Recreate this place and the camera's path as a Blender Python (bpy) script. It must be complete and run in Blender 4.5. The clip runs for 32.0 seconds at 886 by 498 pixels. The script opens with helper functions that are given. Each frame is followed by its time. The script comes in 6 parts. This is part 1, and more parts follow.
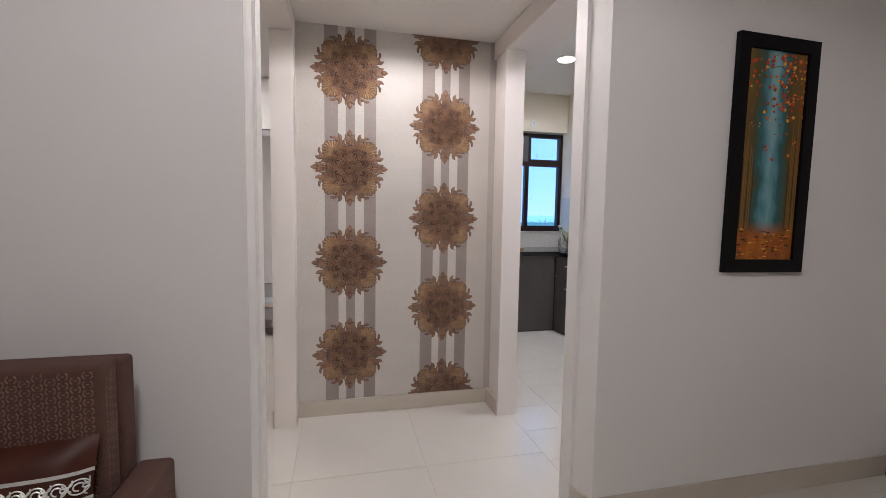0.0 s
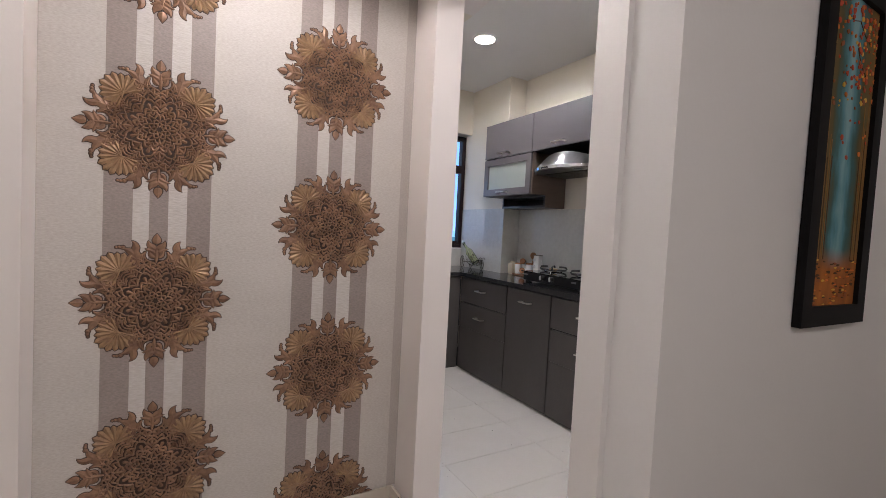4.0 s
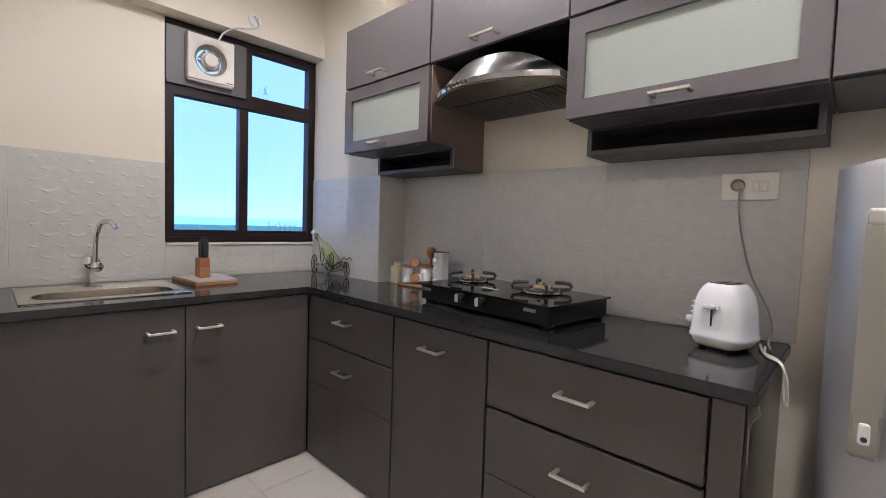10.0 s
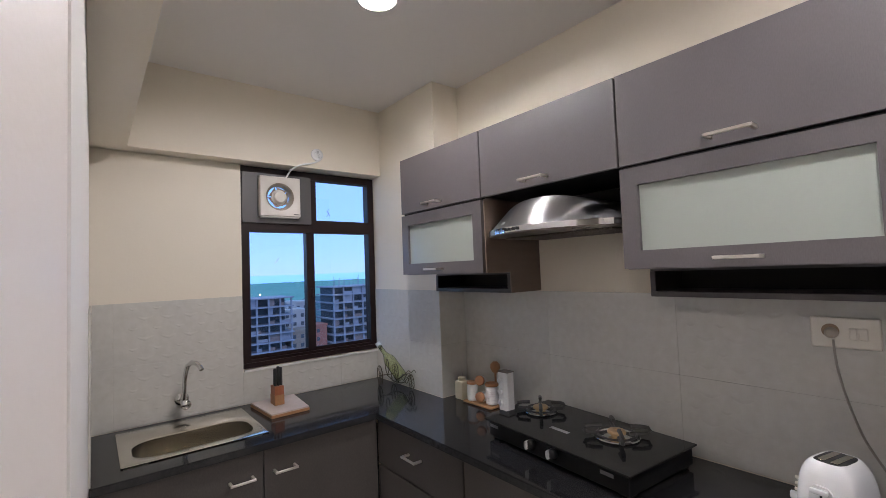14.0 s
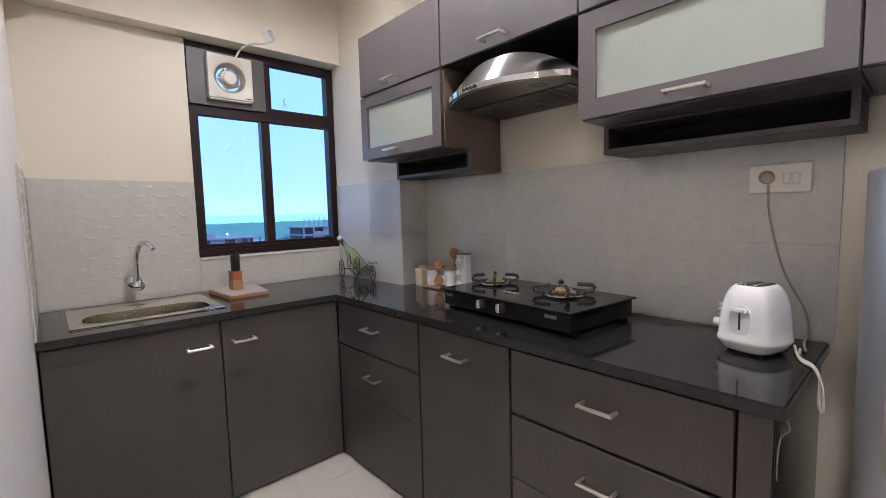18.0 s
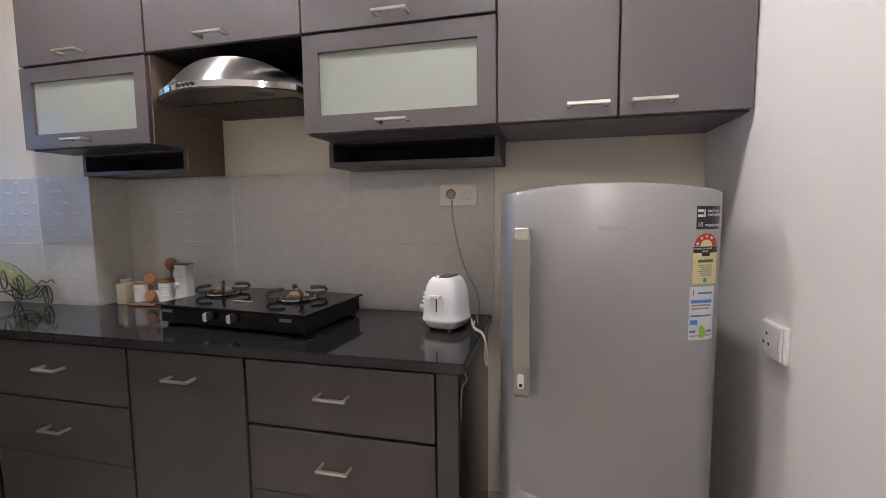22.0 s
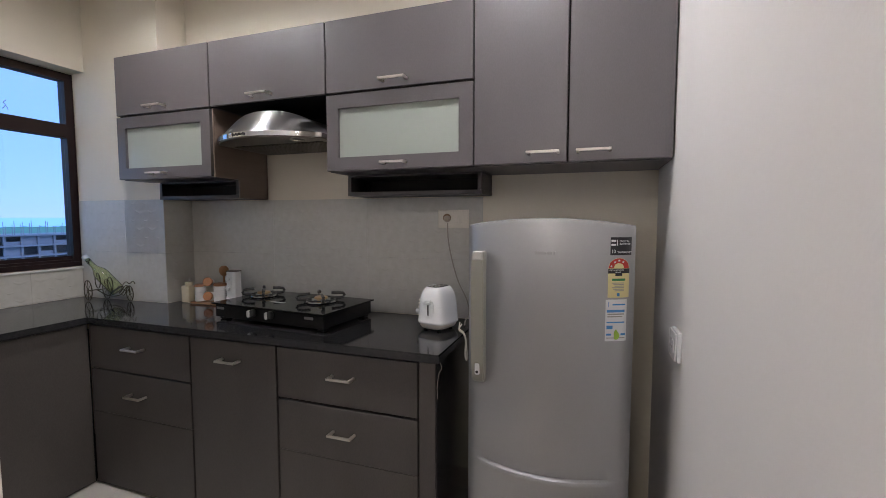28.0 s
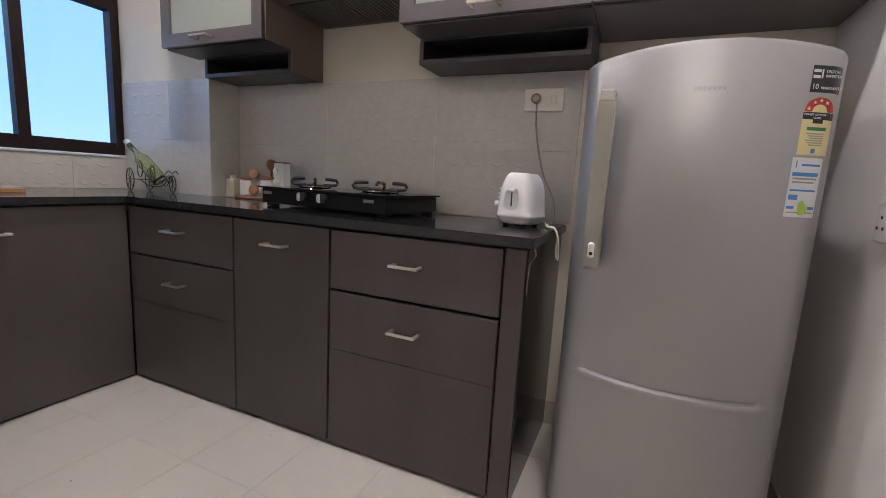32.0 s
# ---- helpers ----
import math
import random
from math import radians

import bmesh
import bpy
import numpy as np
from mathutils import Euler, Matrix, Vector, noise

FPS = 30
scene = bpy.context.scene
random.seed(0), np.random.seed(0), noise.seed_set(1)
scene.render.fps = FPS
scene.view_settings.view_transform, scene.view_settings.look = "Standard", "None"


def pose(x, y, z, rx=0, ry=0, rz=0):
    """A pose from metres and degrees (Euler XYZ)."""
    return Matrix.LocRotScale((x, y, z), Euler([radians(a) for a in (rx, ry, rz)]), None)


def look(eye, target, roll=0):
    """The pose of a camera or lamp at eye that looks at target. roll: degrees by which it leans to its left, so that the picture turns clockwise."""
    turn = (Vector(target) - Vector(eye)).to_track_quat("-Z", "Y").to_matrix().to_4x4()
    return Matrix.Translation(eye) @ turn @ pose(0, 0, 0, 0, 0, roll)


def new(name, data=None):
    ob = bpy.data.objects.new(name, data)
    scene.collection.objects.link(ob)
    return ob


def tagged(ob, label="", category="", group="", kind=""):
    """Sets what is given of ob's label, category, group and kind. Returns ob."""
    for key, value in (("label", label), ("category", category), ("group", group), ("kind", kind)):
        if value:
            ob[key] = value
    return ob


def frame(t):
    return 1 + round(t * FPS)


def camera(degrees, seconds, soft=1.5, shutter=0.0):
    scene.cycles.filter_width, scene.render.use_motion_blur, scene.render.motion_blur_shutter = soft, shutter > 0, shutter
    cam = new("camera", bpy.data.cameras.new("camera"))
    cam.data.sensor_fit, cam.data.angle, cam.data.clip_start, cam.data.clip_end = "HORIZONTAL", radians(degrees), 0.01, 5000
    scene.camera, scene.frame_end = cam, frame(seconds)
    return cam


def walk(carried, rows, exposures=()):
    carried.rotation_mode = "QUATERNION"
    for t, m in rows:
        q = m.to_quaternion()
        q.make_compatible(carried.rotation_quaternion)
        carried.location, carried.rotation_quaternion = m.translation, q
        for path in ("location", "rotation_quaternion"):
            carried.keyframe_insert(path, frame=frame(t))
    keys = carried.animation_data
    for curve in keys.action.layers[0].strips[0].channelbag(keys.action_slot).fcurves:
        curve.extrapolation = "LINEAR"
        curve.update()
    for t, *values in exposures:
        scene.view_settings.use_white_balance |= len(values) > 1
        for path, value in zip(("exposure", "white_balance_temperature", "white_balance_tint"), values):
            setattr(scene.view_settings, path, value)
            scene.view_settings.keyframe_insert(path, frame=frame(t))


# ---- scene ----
cam = camera(90.7, 32.0, soft=0.6)
PATH = [
    (0, (0.907, 1.519, 1.245), (1.371, 3.459, 1.089), 0.9),
    (0.5, (0.896, 1.623, 1.244), (1.358, 3.563, 1.086), 1.6),
    (1, (0.879, 1.716, 1.24), (1.35, 3.653, 1.082), 1.8),
    (1.5, (0.898, 1.79, 1.233), (1.38, 3.724, 1.076), 1.9),
    (2, (0.958, 1.918, 1.233), (1.452, 3.85, 1.083), 1.9),
    (2.5, (1.024, 2.059, 1.246), (1.533, 3.987, 1.097), 2.1),
    (3, (1.066, 2.162, 1.251), (1.649, 4.07, 1.116), 2.5),
    (3.5, (1.065, 2.32, 1.239), (1.86, 4.152, 1.133), 3.0),
    (5.5, (1.246, 2.95, 1.22), (2.609, 4.413, 1.162), 1.9),
    (6, (1.335, 3.101, 1.21), (2.804, 4.457, 1.148), 2.0),
    (6.5, (1.42, 3.262, 1.247), (3.036, 4.437, 1.161), 1.9),
    (7, (1.524, 3.36, 1.236), (3.229, 4.402, 1.137), 2.0),
    (7.5, (1.671, 3.437, 1.219), (3.415, 4.411, 1.119), 1.9),
    (8, (1.776, 3.494, 1.212), (3.549, 4.413, 1.096), 1.6),
    (8.5, (1.877, 3.582, 1.198), (3.674, 4.45, 1.067), 1.4),
    (9, (1.944, 3.688, 1.195), (3.745, 4.547, 1.049), 1.4),
    (9.5, (2.002, 3.776, 1.182), (3.653, 4.9, 1.064), 1.3),
    (10, (2.051, 3.804, 1.2), (3.497, 5.182, 1.092), 1.9),
    (10.5, (2.07, 3.808, 1.234), (3.388, 5.311, 1.175), 2.0),
    (11, (2.062, 3.8, 1.286), (3.359, 5.323, 1.263), 2.1),
    (11.5, (2.057, 3.798, 1.355), (3.342, 5.33, 1.359), 1.8),
    (12, (2.056, 3.808, 1.432), (3.335, 5.344, 1.462), 0.7),
    (12.5, (2.061, 3.813, 1.493), (3.335, 5.354, 1.56), -0.5),
    (13, (2.055, 3.806, 1.557), (3.314, 5.358, 1.643), -1.8),
    (13.5, (2.04, 3.796, 1.594), (3.291, 5.352, 1.7), -2.1),
    (15.5, (2.075, 3.803, 1.487), (3.337, 5.354, 1.456), -2.2),
    (16, (2.086, 3.801, 1.449), (3.363, 5.338, 1.37), -1.9),
    (16.5, (2.081, 3.801, 1.422), (3.375, 5.322, 1.308), -1.8),
    (17, (2.083, 3.79, 1.375), (3.392, 5.296, 1.243), -1.8),
    (17.5, (2.086, 3.784, 1.318), (3.409, 5.276, 1.163), -1.7),
    (18, (2.089, 3.769, 1.285), (3.426, 5.246, 1.111), -1.5),
    (18.5, (2.096, 3.744, 1.256), (3.439, 5.214, 1.072), -1.0),
    (19, (2.073, 3.738, 1.225), (3.443, 5.179, 1.009), -0.3),
    (19.5, (2.046, 3.746, 1.199), (3.489, 5.112, 0.973), -0.2),
    (20, (2.032, 3.763, 1.239), (3.593, 4.996, 1.038), 0.3),
    (20.5, (2.016, 3.764, 1.257), (3.705, 4.816, 1.061), -0.0),
    (21, (1.992, 3.759, 1.272), (3.792, 4.609, 1.079), -0.4),
    (21.5, (1.99, 3.736, 1.284), (3.869, 4.397, 1.102), -0.6),
    (22, (2.004, 3.712, 1.3), (3.939, 4.187, 1.12), -0.6),
    (22.5, (2.02, 3.691, 1.349), (3.987, 4.006, 1.169), -0.5),
    (23, (2.019, 3.671, 1.389), (4.002, 3.874, 1.221), -0.1),
    (23.5, (2.016, 3.657, 1.354), (4.001, 3.834, 1.182), -0.0),
    (24, (1.969, 3.625, 1.302), (3.955, 3.781, 1.12), 0.2),
    (24.5, (1.889, 3.57, 1.286), (3.872, 3.726, 1.081), 0.5),
    (25, (1.848, 3.544, 1.351), (3.824, 3.762, 1.125), 0.5),
    (25.5, (1.838, 3.531, 1.451), (3.813, 3.81, 1.296), 0.2),
    (27.5, (1.731, 3.454, 1.43), (3.619, 4.097, 1.317), 0.3),
    (28, (1.721, 3.427, 1.359), (3.606, 4.077, 1.22), 0.0),
    (28.5, (1.736, 3.431, 1.266), (3.627, 4.067, 1.121), -0.7),
    (29, (1.788, 3.456, 1.171), (3.679, 4.06, 0.932), -0.9),
    (29.5, (1.807, 3.456, 1.129), (3.678, 4.052, 0.753), -0.5),
    (30, (1.817, 3.45, 1.117), (3.687, 4.051, 0.74), -0.3),
    (30.5, (1.835, 3.516, 1.087), (3.697, 4.144, 0.715), 0.3),
    (31, (1.867, 3.588, 1.047), (3.72, 4.248, 0.685), 2.4),
    (31.5, (1.917, 3.655, 1.024), (3.753, 4.378, 0.701), 3.0),
    (32, (1.941, 3.683, 1.016), (3.751, 4.476, 0.71), 3.2),
]
EXPOSURES = [
    (0, -0.02, 6500, 11),
    (2, -0.06, 6500, 11),
    (3, -0.2, 6600, 12),
    (3.5, -0.15, 6700, 13),
    (5.5, -0.14, 6700, 13),
    (6, -0.2, 6750, 13),
    (7, -0.12, 6850, 13),
    (8, -0.28, 7000, 14),
    (9, -0.1, 6950, 14),
    (10, 0.11, 7000, 14),
    (11, -0.02, 7000, 14),
    (12, -0.1, 7000, 14),
    (13.5, -0.3, 7000, 14),
    (16, -0.12, 7000, 14),
    (18.5, 0.1, 7000, 14),
    (19.5, 0.14, 7100, 14),
    (20, 0.14, 7200, 15),
    (21, 0.02, 7200, 15),
    (22, -0.04, 7200, 15),
    (25.5, -0.13, 7200, 14),
    (27.5, -0.48, 7050, 12.5),
    (28, -0.38, 6950, 11.5),
    (29, -0.1, 7200, 14),
    (30, -0.17, 7200, 14),
    (31, -0.12, 7200, 14),
    (32, -0.13, 7200, 14),
]
walk(cam, [(t, look(eye, target, roll)) for t, eye, target, roll in PATH], EXPOSURES)


# ---- world and lamps ----
world = bpy.data.worlds.new("dusk_sky")
world.use_nodes = True
scene.world = world
wn = world.node_tree.nodes
sky = wn.new("ShaderNodeTexSky")
sky.sky_type, sky.sun_disc = "NISHITA", False
sky.sun_elevation, sky.sun_rotation = radians(40), radians(180)
sky.air_density, sky.dust_density, sky.ozone_density = 1.0, 0.0, 8.0
tint = wn.new("ShaderNodeMix")
tint.data_type = "RGBA"
tint.inputs[0].default_value, tint.inputs[7].default_value = 0.82, (2.4, 5.6, 12.6, 1)
world.node_tree.links.new(sky.outputs[0], tint.inputs[6])
world.node_tree.links.new(tint.outputs[2], wn["Background"].inputs[0])
wn["Background"].inputs[1].default_value = 0.17


def area_lamp(name, place, size, watts, colour=(1, 0.93, 0.84), turn=(0, 0, 0)):
    data = bpy.data.lights.new(name, "AREA")
    data.shape, data.size, data.energy, data.color = "DISK", size, watts, colour
    ob = new(name, data)
    ob.matrix_world = pose(*place, *turn)
    return ob


def down_lamp(name, place, radius, watts, colour, cone=168, blend=0.25):
    """A wide recessed downlight."""
    data = bpy.data.lights.new(name, "SPOT")
    data.spot_size, data.spot_blend, data.shadow_soft_size, data.energy, data.color = radians(cone), blend, radius, watts, colour
    ob = new(name, data)
    ob.matrix_world = pose(*place)
    return ob


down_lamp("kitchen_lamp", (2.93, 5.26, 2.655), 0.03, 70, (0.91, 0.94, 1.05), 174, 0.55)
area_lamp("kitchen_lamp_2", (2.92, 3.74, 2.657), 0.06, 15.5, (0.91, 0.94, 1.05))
down_lamp("hall_lamp", (1.26, 3.62, 2.30), 0.08, 36, (1, 0.955, 0.985))
# unseen lamp, added to light the living room walls
down_lamp("living_fill_lamp", (0.85, 1.25, 2.62), 0.15, 76, (1, 0.96, 1.0), 172)
# made-up pinkish sun from behind, brightens the fronts of the far blocks
facade_fill = new("facade_fill_sun", bpy.data.lights.new("facade_fill_sun", "SUN"))
facade_fill.data.energy, facade_fill.data.angle, facade_fill.data.color = 0.45, radians(20), (1, 0.76, 0.82)
facade_fill.matrix_world = look((0, -10, 6), (1.5, 0, 0))
# added blue lamp outside the window, out of view, boosts skylight on the column
area_lamp("window_fill_lamp", (2.45, 6.478 + 0.75, 1.95), 0.7, 4.5, (0.3, 0.55, 1.0), (-78, 0, 32))
area_lamp("bedroom_lamp", (-0.4, 5.6, 2.585), 0.5, 18, (1, 0.96, 0.95))

# ---- materials ----


def mat(name, colour, rough=0.5, metal=0.0, other=None, scale=6.0, amount=0.5, grain=0.0, grain_scale=300.0, stretch=(1, 1, 1), bump=0.0, spec=0.5, rough_var=0.0, coat=0.0):
    """A surface of two tones mixed by a broad and a fine noise, with relief."""
    m = bpy.data.materials.new(name)
    m.use_nodes = True
    n, l = m.node_tree.nodes, m.node_tree.links
    p = n["Principled BSDF"]
    p.inputs["Roughness"].default_value, p.inputs["Metallic"].default_value = rough, metal
    p.inputs["Specular IOR Level"].default_value = spec
    p.inputs["Coat Weight"].default_value = coat
    other = other or tuple(c * 0.86 for c in colour)
    tc, mp = n.new("ShaderNodeTexCoord"), n.new("ShaderNodeMapping")
    mp.inputs["Scale"].default_value = stretch
    l.new(tc.outputs["Object"], mp.inputs[0])
    broad, fine = n.new("ShaderNodeTexNoise"), n.new("ShaderNodeTexNoise")
    broad.inputs["Scale"].default_value, broad.inputs["Detail"].default_value = scale, 4
    fine.inputs["Scale"].default_value, fine.inputs["Detail"].default_value = grain_scale, 2
    l.new(mp.outputs[0], broad.inputs[0]), l.new(mp.outputs[0], fine.inputs[0])
    ramp = n.new("ShaderNodeMapRange")
    ramp.inputs["From Min"].default_value, ramp.inputs["From Max"].default_value = 0.3, 0.7
    ramp.inputs["To Max"].default_value = amount
    l.new(broad.outputs[0], ramp.inputs[0])
    mix = n.new("ShaderNodeMix")
    mix.data_type = "RGBA"
    mix.inputs[6].default_value, mix.inputs[7].default_value = (*colour, 1), (*other, 1)
    l.new(ramp.outputs[0], mix.inputs[0])
    out = mix.outputs[2]
    if grain:
        g = n.new("ShaderNodeMix")
        g.data_type, g.blend_type = "RGBA", "OVERLAY"
        g.inputs[0].default_value = grain
        l.new(out, g.inputs[6]), l.new(fine.outputs[0], g.inputs[7])
        out = g.outputs[2]
    l.new(out, p.inputs["Base Color"])
    if rough_var:
        rr = n.new("ShaderNodeMapRange")
        rr.inputs["To Min"].default_value, rr.inputs["To Max"].default_value = rough - rough_var, rough + rough_var
        l.new(broad.outputs[0], rr.inputs[0]), l.new(rr.outputs[0], p.inputs["Roughness"])
    if bump:
        b = n.new("ShaderNodeBump")
        b.inputs["Strength"].default_value, b.inputs["Distance"].default_value = bump, 0.002
        l.new(fine.outputs[0], b.inputs["Height"]), l.new(b.outputs[0], p.inputs["Normal"])
    return m


def glow(name, colour, strength):
    m = bpy.data.materials.new(name)
    m.use_nodes = True
    p = m.node_tree.nodes["Principled BSDF"]
    p.inputs["Base Color"].default_value = (*colour, 1)
    p.inputs["Emission Color"].default_value = (*colour, 1)
    p.inputs["Emission Strength"].default_value = strength
    return m


def glass(name, colour=(1, 1, 1), rough=0.0):
    m = bpy.data.materials.new(name)
    m.use_nodes = True
    p = m.node_tree.nodes["Principled BSDF"]
    p.inputs["Base Color"].default_value = (*colour, 1)
    p.inputs["Transmission Weight"].default_value = 1
    p.inputs["Roughness"].default_value, p.inputs["IOR"].default_value = rough, 1.45
    return m


CREAM = mat("cream_wall_paint", (0.78, 0.715, 0.6), 0.55, other=(0.74, 0.675, 0.56), scale=2.5, bump=0.15, grain=0.04, grain_scale=120)
WHITE = mat("white_wall_paint", (0.8, 0.775, 0.75), 0.5, other=(0.77, 0.745, 0.72), scale=2, bump=0.15, grain=0.04, grain_scale=120)
PINKW = mat("pinkish_wall_paint", (0.81, 0.752, 0.712), 0.45, other=(0.78, 0.725, 0.685), scale=2, bump=0.12, grain=0.03, grain_scale=120)
CEIL = mat("ceiling_paint", (0.8, 0.78, 0.75), 0.6, scale=1.5, other=(0.77, 0.75, 0.72), bump=0.1, grain=0.03, grain_scale=120)
FLOOR = mat("vitrified_floor_tile", (0.63, 0.592, 0.54), 0.13, other=(0.585, 0.547, 0.495), scale=3, amount=0.6, rough_var=0.05, grain=0.03, grain_scale=60)
GROUT = mat("grout", (0.56, 0.52, 0.465), 0.5)
SKIRT = mat("skirting_tile", (0.6, 0.54, 0.46), 0.25, other=(0.52, 0.46, 0.39), scale=5)
TILE = mat("wall_tile_glaze", (0.605, 0.59, 0.54), 0.17, other=(0.55, 0.535, 0.5), scale=4, amount=0.7, rough_var=0.07, bump=0.35, grain=0.12, grain_scale=30)
LAMINATE = mat("grey_laminate", (0.075, 0.066, 0.061), 0.4, other=(0.096, 0.085, 0.079), scale=1.6, amount=0.8, grain=0.22, grain_scale=150, stretch=(2.5, 2.5, 0.8), spec=0.35, rough_var=0.06, bump=0.04)
LAMINATE2 = mat("light_grey_laminate", (0.104, 0.093, 0.096), 0.4, other=(0.124, 0.112, 0.115), scale=1.2, grain=0.15, grain_scale=150, stretch=(3, 3, 0.7), rough_var=0.05, bump=0.03)
# near-black for dark parts and for the shade painted into cabinet gaps
DARK = mat("dark_parts_gap_shade", (0.01, 0.009, 0.009), 0.6, grain=0.1, spec=0.3)
BROWN = mat("brown_carcass_laminate", (0.19, 0.14, 0.112), 0.45, other=(0.155, 0.112, 0.088), scale=5, grain=0.15, grain_scale=80, stretch=(1, 1, 8))
GRANITE = mat("black_granite", (0.0105, 0.0105, 0.011), 0.09, other=(0.024, 0.0235, 0.0245), scale=60, amount=0.8, grain=0.65, grain_scale=420, rough_var=0.03, spec=0.4)
GRANITE_EDGE = mat("sawn_granite_edge", (0.022, 0.022, 0.0235), 0.25, other=(0.038, 0.037, 0.038), scale=60, amount=0.8, grain=0.5, grain_scale=420)
STEEL = mat("brushed_steel", (0.64, 0.6, 0.54), 0.19, 1.0, other=(0.52, 0.51, 0.5), scale=4, grain=0.1, grain_scale=200, stretch=(1, 14, 1), rough_var=0.05)
CHROME = mat("chrome", (0.75, 0.75, 0.74), 0.08, 1.0, other=(0.65, 0.65, 0.64), scale=9)
NICKEL = mat("satin_nickel_handle", (0.72, 0.68, 0.62), 0.36, 1.0, other=(0.64, 0.6, 0.55), scale=30, grain=0.1)
FRIDGE = mat("silver_fridge_paint", (0.405, 0.405, 0.41), 0.43, 0.7, other=(0.37, 0.37, 0.375), scale=2, grain=0.03, grain_scale=220, rough_var=0.03, bump=0.03)
FRIDGE_SIDE = mat("blue_grey_fridge_side", (0.22, 0.25, 0.3), 0.4, 0.2, scale=4)
WINDOW_FRAME = mat("dark_brown_window_frame", (0.017, 0.008, 0.008), 0.45, other=(0.024, 0.012, 0.011), scale=12, grain=0.2, spec=0.3)
FROST = mat("frosted_cabinet_glass", (0.34, 0.375, 0.335), 0.3, other=(0.315, 0.35, 0.31), scale=2, coat=0.3)
BLACK_GLASS = mat("black_hob_glass", (0.006, 0.006, 0.006), 0.06, other=(0.01, 0.01, 0.01), scale=8, spec=0.3)
WHITE_PLASTIC = mat("white_plastic", (0.82, 0.82, 0.82), 0.25, other=(0.78, 0.78, 0.78), scale=8, coat=0.2)
IVORY = mat("ivory_plastic", (0.78, 0.74, 0.66), 0.35, other=(0.72, 0.68, 0.6), scale=8)
SILL = mat("white_sill", (0.72, 0.71, 0.69), 0.4, other=(0.6, 0.59, 0.57), scale=8)
DARK_SHEET = mat("dark_glossy_laminate", (0.016, 0.014, 0.014), 0.2, other=(0.022, 0.019, 0.019), scale=4, rough_var=0.04)
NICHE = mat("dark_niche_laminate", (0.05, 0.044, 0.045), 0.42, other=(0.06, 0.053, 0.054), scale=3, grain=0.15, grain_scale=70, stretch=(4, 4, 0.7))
PANE = glass("window_glass")

# ---- building helpers ----


def bmx():
    return bmesh.new()


def box(bm, x0, y0, z0, x1, y1, z1, bevel=0.0, seg=1):
    r = bmesh.ops.create_cube(bm, size=1.0)
    vs = r["verts"]
    bmesh.ops.scale(bm, verts=vs, vec=(abs(x1 - x0), abs(y1 - y0), abs(z1 - z0)))
    bmesh.ops.translate(bm, verts=vs, vec=((x0 + x1) / 2, (y0 + y1) / 2, (z0 + z1) / 2))
    if bevel:
        es = list({e for v in vs for e in v.link_edges})
        bmesh.ops.bevel(bm, geom=es, offset=bevel, segments=seg, affect="EDGES", profile=0.5)
    return bm


def cyl(bm, a, b, r0, r1=None, n=16, caps=True):
    a, b = Vector(a), Vector(b)
    d = b - a
    r = bmesh.ops.create_cone(bm, cap_ends=caps, segments=n, radius1=r0, radius2=r0 if r1 is None else r1, depth=d.length)
    m = Matrix.Translation((a + b) / 2) @ d.to_track_quat("Z", "Y").to_matrix().to_4x4()
    bmesh.ops.transform(bm, matrix=m, verts=r["verts"])
    return bm


def tube(bm, pts, r, n=8, closed=False):
    """A round bar along points."""
    pts = [Vector(p) for p in pts]
    rings = []
    up = Vector((0, 0, 1))
    for i, p in enumerate(pts):
        a = pts[i - 1] if i or closed else p
        b = pts[(i + 1) % len(pts)] if i < len(pts) - 1 or closed else p
        d = (b - a).normalized()
        s = d.cross(up)
        if s.length < 0.05:
            s = d.cross(Vector((1, 0, 0)))
        s.normalize()
        u = s.cross(d)
        rad = r[i] if isinstance(r, (list, tuple)) else r
        rings.append([bm.verts.new(p + rad * (math.cos(2 * math.pi * k / n) * s + math.sin(2 * math.pi * k / n) * u)) for k in range(n)])
    for i in range(len(rings) if closed else len(rings) - 1):
        p, q = rings[i], rings[(i + 1) % len(rings)]
        for k in range(n):
            bm.faces.new((p[k], p[(k + 1) % n], q[(k + 1) % n], q[k]))
    if not closed:
        bm.faces.new(rings[0][::-1]), bm.faces.new(rings[-1])
    return bm


def lathe(bm, profile, centre, n=24, axis="z"):
    """A turned shape from (radius, height) pairs."""
    rings = []
    for r, h in profile:
        ring = []
        for k in range(n):
            a = 2 * math.pi * k / n
            c, s = r * math.cos(a), r * math.sin(a)
            v = {"z": (c, s, h), "y": (c, h, s), "x": (h, c, s)}[axis]
            ring.append(bm.verts.new(Vector(centre) + Vector(v)))
        rings.append(ring)
    for p, q in zip(rings, rings[1:]):
        for k in range(n):
            bm.faces.new((p[k], p[(k + 1) % n], q[(k + 1) % n], q[k]))
    bm.faces.new(rings[0][::-1]), bm.faces.new(rings[-1])
    return bm


def prism(bm, outline, axis, lo, hi):
    """An outline of 2D points pushed along an axis."""
    def at(u, v, w):
        return {"x": (w, u, v), "y": (u, w, v), "z": (u, v, w)}[axis]
    a = [bm.verts.new(at(u, v, lo)) for u, v in outline]
    b = [bm.verts.new(at(u, v, hi)) for u, v in outline]
    n = len(a)
    bm.faces.new(a[::-1]), bm.faces.new(b)
    for k in range(n):
        bm.faces.new((a[k], a[(k + 1) % n], b[(k + 1) % n], b[k]))
    return bm


